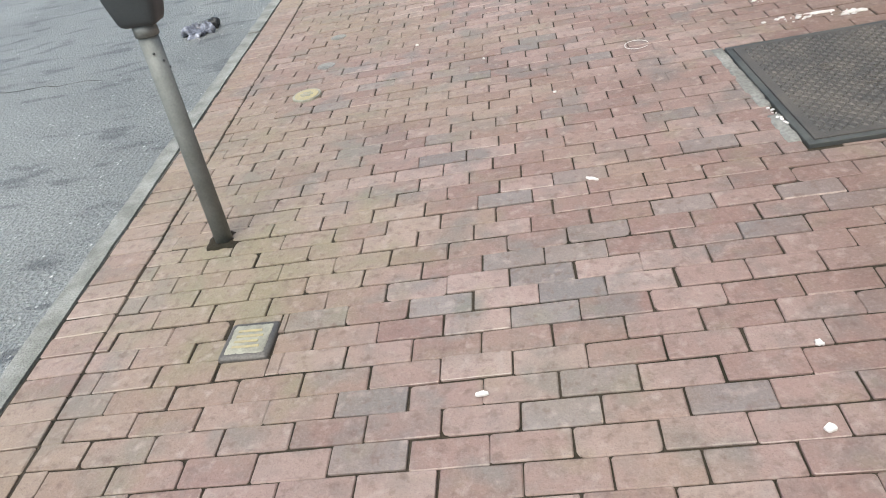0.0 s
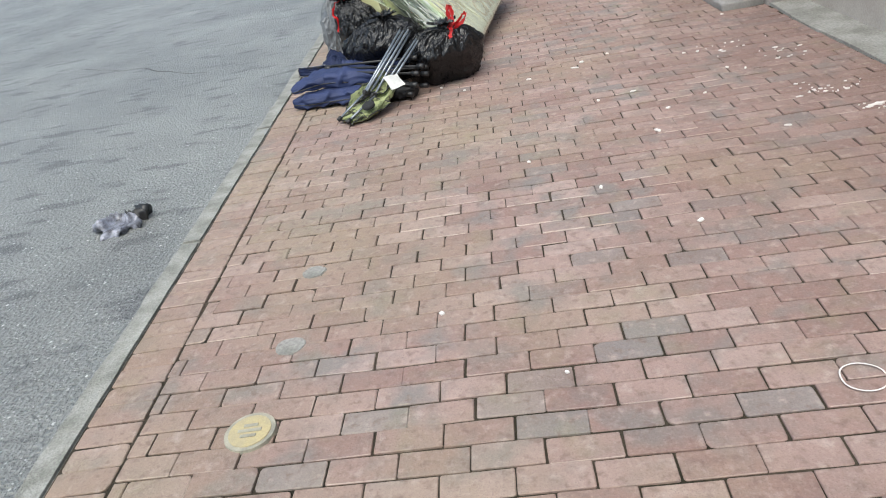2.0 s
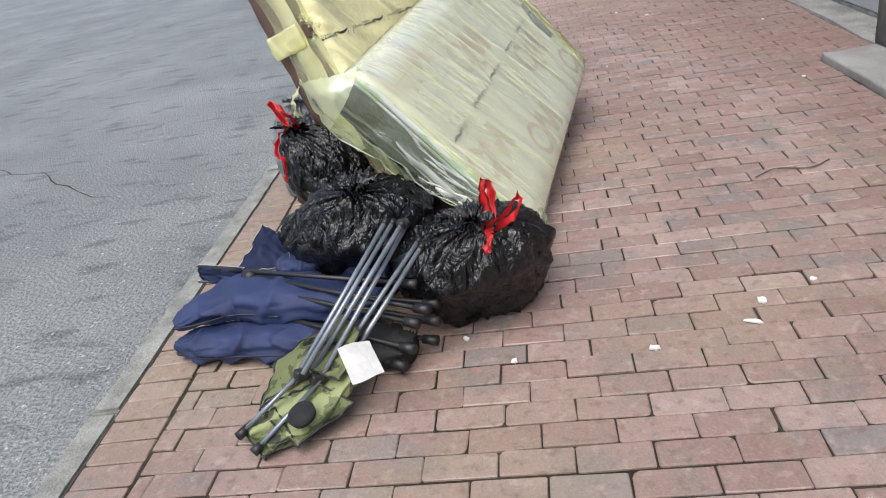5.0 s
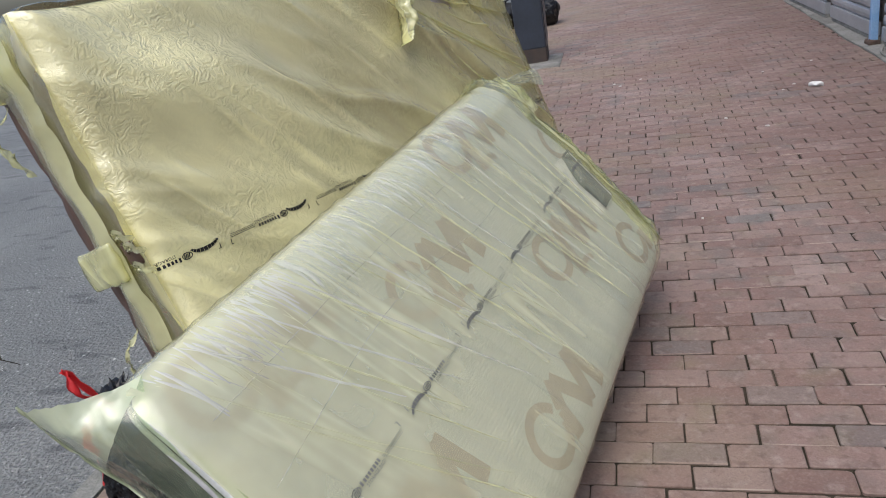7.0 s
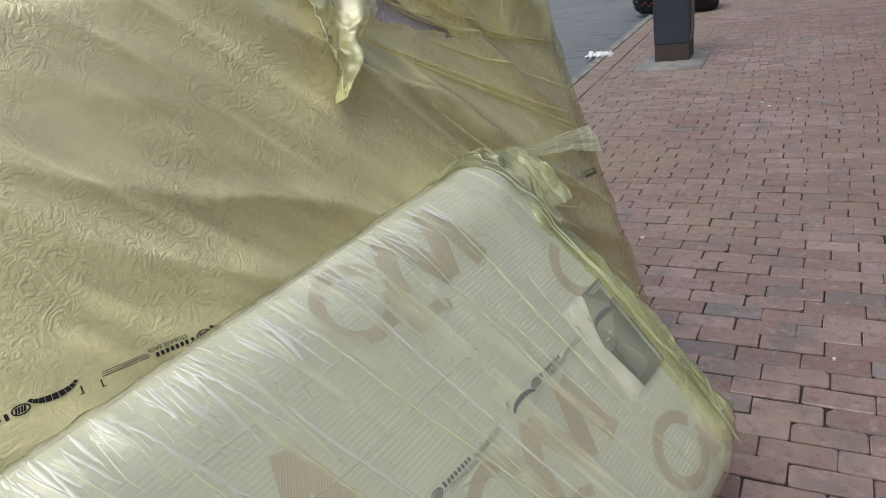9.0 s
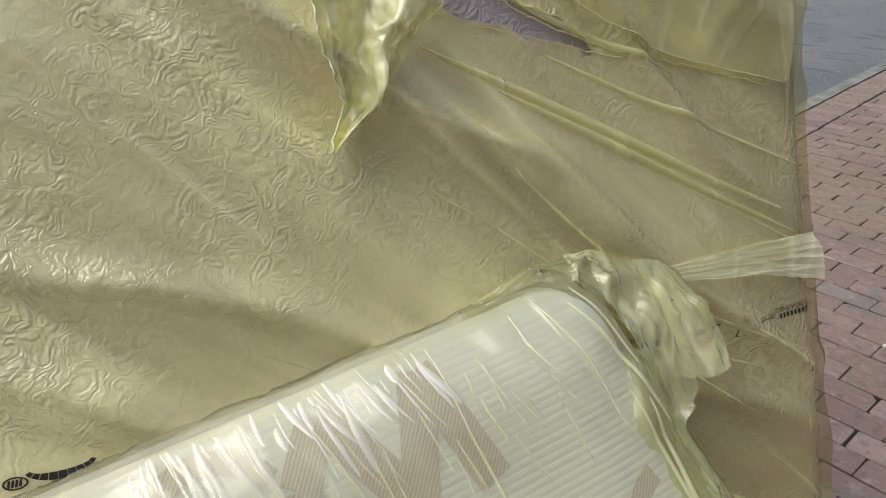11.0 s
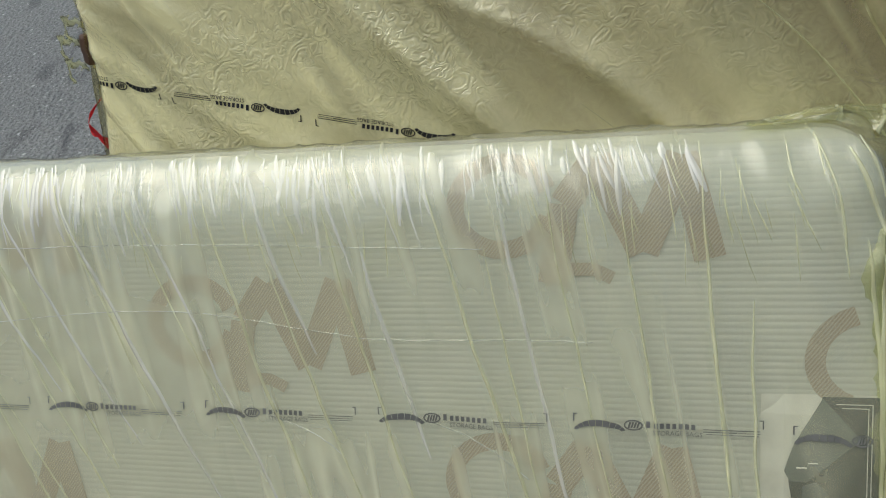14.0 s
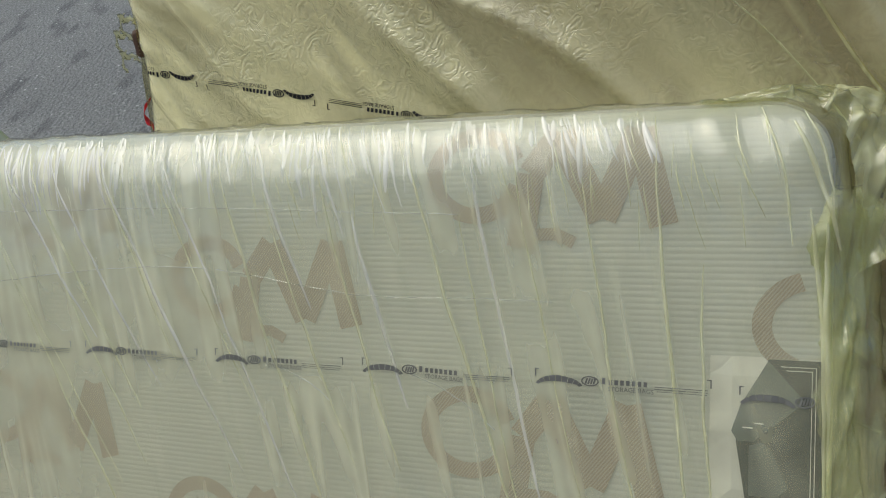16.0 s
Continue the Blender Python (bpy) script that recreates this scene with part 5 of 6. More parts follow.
    for cx, cy in ((0.329, 0.370), (-0.244, 0.176), (-0.82, 0.36), (0.31, -0.10), (0.88, 0.12), (-0.84, -0.14), (-0.28, -0.335), (0.75, -0.34)):
        emblem(cx, cy)
    # sewn tag near the far end
    tag = part("label_tag", rounded_slab((0.725, -0.185, 0.0), (0.895, 0.068, 0.0065), 0.002, 0.03), LABEL, m, "white sewn label", smooth=False)
    def card(name, outline, z, mat, label=""):
        bm = bmesh.new()
        low, top = [[bm.verts.new((x, y, h)) for x, y in outline] for h in (z - 0.0012, z)]
        bm.faces.new(low[::-1]), bm.faces.new(top)
        for k in range(len(top)):
            bm.faces.new((low[k], low[(k + 1) % len(top)], top[(k + 1) % len(top)], top[k]))
        bmesh.ops.recalc_face_normals(bm, faces=bm.faces[:])
        return part(name, bm, mat, tag, label, smooth=False)
    card("dark_panel", [(0.812, 0.066), (0.892, 0.066), (0.892, -0.182), (0.782, -0.182), (0.765, -0.07), (0.79, -0.02)], 0.0084, LABEL_DARK, "dark green label print")
    card("grey_panel", [(0.812, 0.064), (0.8665, 0.0), (0.849, -0.016), (0.791, -0.07), (0.767, -0.07), (0.758, -0.054), (0.771, -0.012)], 0.0100, LABEL_GREY, "grey folded card")
    card("grey_panel", [(0.785, -0.077), (0.805, -0.07), (0.819, -0.085), (0.843, -0.142), (0.826, -0.160), (0.785, -0.160)], 0.0100, LABEL_GREY, "grey folded card")
    for x0, y0, x1, y1 in ((0.8745, -0.178, 0.8755, 0.050), (0.8800, -0.178, 0.8812, 0.056), (0.830, 0.055, 0.8812, 0.056), (0.838, 0.049, 0.8755, 0.050), (0.775, -0.048, 0.790, -0.046), (0.792, -0.040, 0.806, -0.0385)):
        card("pale_line", [(x0, y0), (x1, y0), (x1, y1), (x0, y1)], 0.0110, LABEL, "thin pale printed line")
    # pulled-tight bag over face, top edge and far end
    def pulled(p, d):
        return small_fold(p.x, p.y) if d.z > 0.2 else 0.008 + 0.010 * ridge(p.x * 8, p.z * 8, p.y * 5) + (0.02 if d.x > 0.5 else 0) * max(0.0, fbm(p.y * 6, p.z * 6, 1.0))
    bm = rounded_slab((SMALL_LO.x, SMALL_LO.y, SMALL_LO.z), (SMALL_HI.x + 0.006, SMALL_HI.y, 0.0), 0.030, 0.0115, pulled, "ZYXy")
    round_corners(bm, SMALL_LO - Vector((0.012, 0.012, 0)), SMALL_HI + Vector((0.018, 0.012, 0)), 0.09)
    bag = part("plastic_bag", bm, FILM_PALE, m, "pale yellow see-through plastic bag, pulled tight")
    # long pulled folds down the face, and fine creases under the top edge
    rnd = random.Random(31)
    def crease(parent_bm, x, y0, length, r, slant, rise=1.0):
        pts = []
        for k in range(25):
            t = k / 24
            y = y0 - length * t
            px = min(SMALL_HI.x - 0.01, x + slant * length * t + 0.05 * length * t * t + 0.006 * fbm(y * 6, x * 9))
            pts.append((px, y, small_fold(px, y) + r * 0.2))
        rings = []
        for k, (px, y, z) in enumerate(pts):
            w = r * math.sin(math.pi * (0.04 + 0.92 * k / 24)) ** 0.6
            rings.append([parent_bm.verts.new((px + dx * w, y, z + dz * w * rise)) for dx, dz in ((-1.6, -0.6), (-0.4, 0.9), (0.4, 0.9), (1.6, -0.6))])
        for a, b in zip(rings, rings[1:]):
            for q in range(3):
                parent_bm.faces.new((a[q], b[q], b[q + 1], a[q + 1]))
    x = SMALL_LO.x + 0.06
    while x < 0.86:
        bm = bmesh.new()
        top = 0.462 - (0.25 * rnd.random() if rnd.random() < 0.35 else 0.0)
        slant = 0.25 - 0.33 * x + rnd.uniform(-0.05, 0.07)
        crease(bm, x, top, min(rnd.uniform(0.35, 0.88), top + 0.44), rnd.uniform(0.0012, 0.0026), slant)
        part("pulled_fold", bm, FILM_FOLD, m)
        x += rnd.uniform(0.07, 0.19)
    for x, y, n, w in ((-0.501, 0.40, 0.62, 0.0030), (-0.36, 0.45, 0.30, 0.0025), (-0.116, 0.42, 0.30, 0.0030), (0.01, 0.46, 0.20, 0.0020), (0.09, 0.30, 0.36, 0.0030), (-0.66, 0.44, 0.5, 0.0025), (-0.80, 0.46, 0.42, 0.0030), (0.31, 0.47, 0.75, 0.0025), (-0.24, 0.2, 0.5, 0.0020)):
        bm = bmesh.new()        # broad ridges, their shine put in as white film
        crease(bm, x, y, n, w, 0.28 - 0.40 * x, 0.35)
        part("whitened_ridge", bm, FILM_GLARE, m)
    for g in ([(-0.897, 0.145), (-0.537, 0.187), (-0.237, 0.195), (0.085, 0.152), (0.317, 0.151), (0.471, 0.149)], [(-0.884, 0.315), (-0.298, 0.319), (0.149, 0.306), (0.30, 0.302)],
              [(-0.102, 0.01), (0.0, -0.03), (0.04, -0.064)], [(0.196, 0.007), (0.29, -0.03), (0.363, -0.088)]):
        bm = bmesh.new()        # sharp crease lines from the folded film
        sweep(bm, [(p.x, p.y + 0.002 * fbm(p.x * 30, 2.0), small_fold(p.x, p.y) + 0.0005) for p in curve_points([(*q, 0) for q in g], 60)], 0.0008, 5)
        part("sharp_crease", bm, FILM_SHARP, m)
    bm = bmesh.new()
    for _ in range(80):
        crease(bm, rnd.uniform(-0.88, 0.84), rnd.uniform(0.33, 0.47), rnd.uniform(0.03, 0.14), rnd.uniform(0.0005, 0.0010), rnd.uniform(-0.1, 0.4), 0.4)
    tagged(part("fine_creases", bm, FILM_FOLD, m), kind="stuff")
    bm = bmesh.new()        # sky glare along the top edge, drawn as white streaks
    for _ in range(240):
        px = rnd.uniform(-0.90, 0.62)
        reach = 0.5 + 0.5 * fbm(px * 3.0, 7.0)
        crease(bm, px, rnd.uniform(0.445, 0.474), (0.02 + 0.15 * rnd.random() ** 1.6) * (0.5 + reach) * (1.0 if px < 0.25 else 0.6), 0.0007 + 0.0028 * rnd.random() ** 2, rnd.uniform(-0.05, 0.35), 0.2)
    tagged(part("stretched_film", bm, FILM_GLARE, m, "white streaks standing in for sky glare along the top edge"), kind="stuff")
    # slack mouth of the bag beyond the near end: a doubled pale tip and a clear sheet
    def mouth(s, f):
        y = 0.470 - 0.945 * s
        ex = float(np.interp(s, (0, 0.12, 0.25, 0.55, 0.85, 1.0), (-1.035, -0.99, -0.95, -0.975, -1.03, -1.07)))
        ey = float(np.interp(s, (0, 0.12, 0.25, 0.55, 1.0), (0.585, 0.47, 0.345, -0.04, -0.43)))
        ez = float(np.interp(s, (0, 0.12, 0.25, 0.55, 0.85, 1.0), (-0.16, -0.24, -0.29, -0.20, -0.05, 0.05)))
        x0 = SMALL_LO.x + 0.012 + 0.05 * max(0.0, 1 - s / 0.06)
        crease = ridge(f * 4.0 + s * 2.2, s * 1.6, 3.0) + 0.6 * ridge(f * 9 + s * 5, s * 3, 6.0)
        return (x0 + (ex - x0) * f - 0.03 * math.sin(f * math.pi), y + (ey - y) * f, 0.006 + (ez - 0.006) * f + 0.020 * crease * (0.5 + 0.7 * f) + 0.006 * fbm(s * 9, f * 5))
    for name, lo_s, hi_s, mat in (("bag_mouth_tip", 0.0, 0.20, FILM_TIP), ("bag_mouth", 0.20, 1.0, FILM_GREEN)):
        bm = bmesh.new()
        n = 16 if hi_s < 1 else 64
        rows = []
        for k in range(n + 1):
            rows.append([])
            for q in range(19):
                f = q / 18
                a, b = lo_s * f ** 0.7, hi_s * (f ** 0.7 if hi_s < 1 else 1)
                rows[-1].append(bm.verts.new(mouth(a + (b - a) * k / n, f)))
        for a, b in zip(rows, rows[1:]):
            for q in range(18):
                bm.faces.new((a[q], b[q], b[q + 1], a[q + 1]))
        part(name, bm, mat, m, "slack greenish film over the open end")
    for k in range(11):       # pale strips that paint sky reflections on the slack film's folds
        bm = bmesh.new()
        f0, s0 = 0.08 + 0.86 * (k + rnd.random()) / 11, rnd.uniform(0.18, 0.62)
        s1, drift, w = min(0.97, s0 + rnd.uniform(0.14, 0.4)), rnd.uniform(-0.2, 0.2), rnd.uniform(0.006, 0.045)
        rows = []
        for q in range(25):
            t = s0 + (s1 - s0) * q / 24
            h = w * math.sin(math.pi * (0.02 + 0.96 * q / 24))
            rows.append([bm.verts.new(Vector(mouth(t, min(1.0, max(0.0, f0 + drift * q / 24 + e * h)))) + Vector((-0.003 - 0.004 * (e == 0), 0, 0.003))) for e in (-1.0, 0, 1.0)])
        for a, b in zip(rows, rows[1:]):
            for q in range(2):
                bm.faces.new((a[q], b[q], b[q + 1], a[q + 1]))
        part("sharp_fold", bm, FILM_SHARP, m)
    bm = bmesh.new()
    sweep(bm, [mouth(k / 60, 1.0) for k in range(61)], 0.0028, 6)
    part("bag_hem", bm, FILM_TIP, m, "pale hem of the bag")
    # bunched film at the far top corner, and tails of it
    part("bunched_film", film_sheet([(0.70, 0.478, 0.010), (0.84, 0.480, 0.006), (0.912, 0.44, 0.004), (0.935, 0.34, 0.0), (0.94, 0.20, 0.0)],
                                    [(0.72, 0.486, -0.06), (0.88, 0.508, -0.06), (1.00, 0.482, -0.05), (1.045, 0.41, -0.04), (1.04, 0.24, -0.05)], 1.0, 0.016), FILM_CRUSH, m, "slack greenish film round the mattress corner")
    part("bunched_film", film_sheet([(1.010, 0.460, -0.030), (1.030, 0.452, -0.012), (1.050, 0.440, -0.012), (1.066, 0.424, -0.030)],
                                    [(1.00, 0.27, -0.03), (1.045, 0.25, -0.005), (1.09, 0.25, -0.01), (1.125, 0.27, -0.06)], 4.0, 0.014), FILM_CRUSH, m, "yellow film gathered into a fan")
    to_small = lambda p: tuple(M_SMALL.inverted() @ (M_LARGE @ Vector(p)))
    part("film_tail", film_sheet([(1.070, 0.428, -0.03), (1.082, 0.412, -0.025), (1.085, 0.395, -0.03)],
                                 [to_small((0.99, 0.045, 0.05)), to_small((1.0, 0.01, 0.06)), to_small((1.0, -0.045, 0.05))], 7.0, 0.010), FILM_FOLD, m, "film drawn out along the mattress behind")
    bm = rounded_slab((0.86, -0.44, -0.17), (0.985, 0.34, 0.012), 0.05, 0.0135, lambda p, d: 0.016 * ridge(p.x * 16, p.y * 4, p.z * 16) + 0.006 * ridge(p.x * 9, p.y * 22, p.z * 9) - 0.008)
    part("slack_end", bm, FILM_CRUSH, m, "slack film over the far end")
    # yellow strands and a pale strip where the bag is drawn along the far edge
    for pts, w in (([(0.845, 0.443), (0.868, 0.387), (0.895, 0.306), (0.911, 0.241)], 0.0045), ([(0.866, 0.306), (0.876, 0.228), (0.886, 0.13), (0.890, -0.02), (0.892, -0.17)], 0.004),
                   ([(0.891, 0.284), (0.893, 0.207), (0.891, 0.13), (0.897, 0.0), (0.90, -0.2)], 0.0055), ([(0.80, 0.468), (0.83, 0.36), (0.842, 0.25)], 0.0022), ([(0.86, 0.46), (0.885, 0.40), (0.90, 0.33)], 0.003)):
        bm, rows = bmesh.new(), []
        for k, p in enumerate(curve_points([(*q, 0) for q in pts], 40)):
            h = w * math.sin(math.pi * (0.04 + 0.92 * k / 40)) ** 0.5 * (1 + 0.25 * fbm(p.y * 14, w * 900))
            rows.append([bm.verts.new((p.x + e * h, p.y, small_fold(p.x, p.y) + 0.002 + 0.8 * h * (1 - e * e))) for e in (-1, -0.4, 0.4, 1)])
        for p, q in zip(rows, rows[1:]):
            for e in range(3):
                bm.faces.new((p[e], q[e], q[e + 1], p[e + 1]))
        part("yellow_strand", bm, FILM_FOLD, m, "pale yellow strand of drawn film")
    part("edge_strip", film_sheet([(0.892, 0.30, 0.030), (0.894, 0.10, 0.030), (0.895, -0.05, 0.030), (0.888, -0.20, 0.030), (0.885, -0.45, 0.030)],
                                  [(0.985, 0.30, -0.02), (0.955, 0.14, -0.01), (0.94, 0.0, 0.0), (0.965, -0.18, -0.01), (0.99, -0.45, -0.03)], 9.0, 0.012), FILM_CRUSH, m, "pale yellow film drawn along the far edge")
    bm = rounded_slab((-0.90, -0.53, -0.10), (-0.72, -0.44, 0.0), 0.03, 0.010, lambda p, d: 0.02 * ridge(p.x * 14, p.y * 14, p.z * 14))
    part("gathered_film", bm, FILM_GREEN, m, "gathered film at the lower corner")
    for k in range(-4, 2):
        printing(bag, (0.438 + k * 0.3315, 0.012 - 0.010 * (k > 0)), False, small_fold, -0.012, SMALL_LO.x + 0.03, SMALL_HI.x - 0.02, INK_GREY)
    # the padded face rounds off towards its edges
    def crown(x, y):
        d = max(0.0, (y - 0.345) / 0.13) ** 2 + 0.5 * max(0.0, (-0.36 - y) / 0.115) ** 2 + 0.5 * max(0.0, (x - 0.80) / 0.105) ** 2 * min(1.0, max(0.0, (y - 0.08) / 0.15))
        return -0.042 * min(d, 1.2)
    for ob in m.children_recursive:
        for v in ob.data.vertices:
            v.co.z += crown(v.co.x, v.co.y) * min(1.0, max(0.0, (v.co.z + 0.16) / 0.16))
    return m


build_large_mattress()
build_small_mattress()


# ---- refuse bags ----
def pleated_bag(bm, r, h, seed, squash=1.0, neck=0.05, lean=(0, 0), lumps=0.10):
    """A full bin liner: slack lumps below, pleats drawn up to the tie."""
    nt, nz = 150, 84
    ox = seed * 7.3
    rows = []
    for j in range(nz + 1):
        s = j / nz
        if s < 0.86:
            q = s / 0.86
            z = h * (q ** 0.92)
            rad = r * (0.80 + 0.32 * math.sin(min(1.0, q * 1.25) * math.pi * 0.62)) * (1.0 - 0.18 * q)
            if q > 0.55:
                t = (q - 0.55) / 0.45
                rad = rad * (1 - t ** 1.6) + neck * t ** 1.6
                z = h * (0.55 ** 0.92) + h * (1 - 0.55 ** 0.92) * (1 - (1 - t) ** 1.7)
            if q < 0.10:
                rad *= 0.94 + 0.6 * q
        else:
            t = (s - 0.86) / 0.14
            z = h + 0.045 * t
            rad = neck * (1 - 0.55 * math.sin(t * math.pi)) + 0.035 * t * t
        q = min(1.0, s / 0.86)
        row = []
        for i in range(nt):
            a = 2 * math.pi * i / nt
            cx, cy = math.cos(a), math.sin(a)
            lump = fbm(cx * 1.4 + ox, cy * 1.4, z * 4.5, 3)
            crease = ridge(cx * 4.2 + ox, cy * 4.2 + z * 3, z * 7)
            pleat = (0.5 + 0.5 * math.sin(a * 21 + 4 * fbm(cx * 2 + ox, cy * 2, z * 5))) * max(0.0, q - 0.35) ** 1.2
            k = rad * (1 + lumps * 1.9 * lump * (1 - 0.6 * q)) + 0.022 * crease * (1 - 0.5 * q) - 0.030 * pleat * min(1, rad / 0.1) - 0.005 * ridge(cx * 9 + ox, cy * 9 + z * 6, z * 12)
            if s > 0.86:
                k += 0.018 * math.sin(a * 5 + ox) * (s - 0.86) / 0.14
            row.append(bm.verts.new((cx * k * squash + lean[0] * q * q, cy * k + lean[1] * q * q, max(0.003, z + 0.016 * crease * (0.3 if s < 0.1 else 1)))))
        rows.append(row)
    for a, b in zip(rows, rows[1:]):
        for i in range(nt):
            bm.faces.new((a[i], a[(i + 1) % nt], b[(i + 1) % nt], b[i]))
    bm.faces.new(rows[0][::-1])


def refuse_bag(at, r, h, seed, label, mat=BAG, tie=None, **shape):
    t = thing("refuse_bag", at, label, "rubbish bag", "pile of refuse bags")
    bm = bmesh.new()
    pleated_bag(bm, r, h, seed, **shape)
    part("liner", bm, mat, t)
    for k, (pts, w, side) in enumerate(tie or []):
        bm = bmesh.new()
        ribbon(bm, pts, w, side, 0.0012, 0.45)
        part("drawstring", bm, RED_TIE, t, "red plastic drawstring")
    return t


refuse_bag(pose(-0.60, 7.385, 0, 0, 0, 20), 0.262, 0.375, 1, "black plastic refuse bag tied with a red drawstring", squash=1.05, lean=(-0.02, -0.20), tie=[
    ([(0.00, -0.24, 0.37), (0.03, -0.22, 0.42), (0.03, -0.20, 0.48), (0.05, -0.18, 0.515), (0.06, -0.20, 0.46), (0.03, -0.24, 0.39)], 0.04, (1, 0, 0)),
    ([(0.01, -0.25, 0.38), (0.09, -0.25, 0.42), (0.14, -0.22, 0.45), (0.12, -0.26, 0.41), (0.03, -0.27, 0.38)], 0.045, (0.3, 0, 1)),
    ([(0.02, -0.25, 0.39), (0.0, -0.30, 0.37), (-0.015, -0.315, 0.345), (-0.02, -0.32, 0.33)], 0.035, (1, 0, 0.2))])
refuse_bag(pose(-1.03, 7.66, 0, 0, 0, 70), 0.295, 0.46, 2, "black plastic refuse bag knotted at the top", squash=1.0, lean=(-0.22, -0.16))
refuse_bag(pose(-1.17, 8.10, 0, 0, 0, 0), 0.20, 0.52, 3, "tall black refuse bag with red drawstring by the kerb", squash=0.95, lean=(-0.15, -0.06), lumps=0.07, tie=[
    ([(-0.13, -0.08, 0.54), (-0.12, -0.13, 0.60), (-0.14, -0.17, 0.645), (-0.18, -0.14, 0.685), (-0.20, -0.12, 0.67), (-0.16, -0.09, 0.56)], 0.035, (1, 0, 0)),
    ([(-0.16, -0.08, 0.55), (-0.21, -0.10, 0.53), (-0.235, -0.12, 0.46), (-0.21, -0.12, 0.42), (-0.225, -0.13, 0.33)], 0.032, (0.6, 0.6, 0.2))])
refuse_bag(pose(-1.52, 8.70, 0, 0, 0, 40), 0.155, 0.46, 4, "grey plastic refuse bag behind the black ones", GREY_BAG, squash=1.0, lean=(0.05, 0.0))
refuse_bag(pose(-1.12, 8.35, 0, 0, 0, 200), 0.20, 0.36, 5, "black refuse bag pushed against the mattress", squash=1.0)


# ---- folded camp chairs ----
def lobe(guides, seed, crease=0.018, n=40, k=36):
    """Soft folded cloth: an oval section swept along a line. guides: x, y, z, half width, half height."""
    g = np.array(guides)
    t = np.linspace(0, 1, len(g))
    bm = bmesh.new()
    rings = []
    for i in range(n + 1):
        s = i / n
        x, y, z, w, h = [float(np.interp(s, t, g[:, c])) for c in range(5)]
        x2, y2, z2 = [float(np.interp(min(1, s + 0.03), t, g[:, c])) for c in range(3)]
        x1, y1, z1 = [float(np.interp(max(0, s - 0.03), t, g[:, c])) for c in range(3)]
        d = Vector((x2 - x1, y2 - y1, z2 - z1)).normalized()
        side = d.cross(Vector((0, 0, 1))).normalized()
        up = side.cross(d)
        ring = []
        for q in range(k):
            a = 2 * math.pi * q / k
            ca, sa = math.cos(a), math.sin(a)
            ca, sa = math.copysign(abs(ca) ** 0.6, ca), math.copysign(abs(sa) ** 0.7, sa)
            c = crease * (ridge(s * 4 + seed, sa * 0.9 + ca * 0.5, seed) + 0.7 * fbm(s * 6 + seed, ca * 1.5, sa * 1.5) - 0.25) * min(1, w / 0.06)
            p = Vector((x, y, z)) + side * ca * (w + c) + up * sa * (h + c * 0.8)
            p.z = max(p.z, 0.006)
            ring.append(bm.verts.new(p))
        rings.append(ring)
    for a, b in zip(rings, rings[1:]):
        for q in range(k):
            bm.faces.new((a[q], a[(q + 1) % k], b[(q + 1) % k], b[q]))
    bm.faces.new(rings[0][::-1]), bm.faces.new(rings[-1])
    bmesh.ops.recalc_face_normals(bm, faces=bm.faces[:])
    return bm


def cloth_sheet(a, b, c, d, sag, seed, thick=0.006):
    """A crumpled sheet between four corners; gives the mesh and its outline."""
    a, b, c, d = [Vector(p) for p in (a, b, c, d)]
    bm, rows, n = bmesh.new(), [], 20
    normal = (b - a).cross(d - a).normalized()
    for i in range(n + 1):
        s = i / n
        rows.append([])
        for j in range(n + 1):
            f = j / n
            p = (a * (1 - f) + b * f) * (1 - s) + (d * (1 - f) + c * f) * s
            rows[-1].append(bm.verts.new(p + normal * (sag * math.sin(s * math.pi) * math.sin(f * math.pi) + 0.014 * fbm(s * 3 + seed, f * 3, seed) + 0.012 * ridge(s * 3 + f * 2 + seed, f * 1.5, seed))))
    for p, q in zip(rows, rows[1:]):
        for j in range(n):
            bm.faces.new((p[j], p[j + 1], q[j + 1], q[j]))
    edge = [tuple(v.co) for v in rows[0] + [r[-1] for r in rows[1:]] + rows[-1][-2::-1] + [r[0] for r in rows[-2::-1]]]
    bmesh.ops.solidify(bm, geom=bm.faces[:], thickness=thick)
    return bm, edge


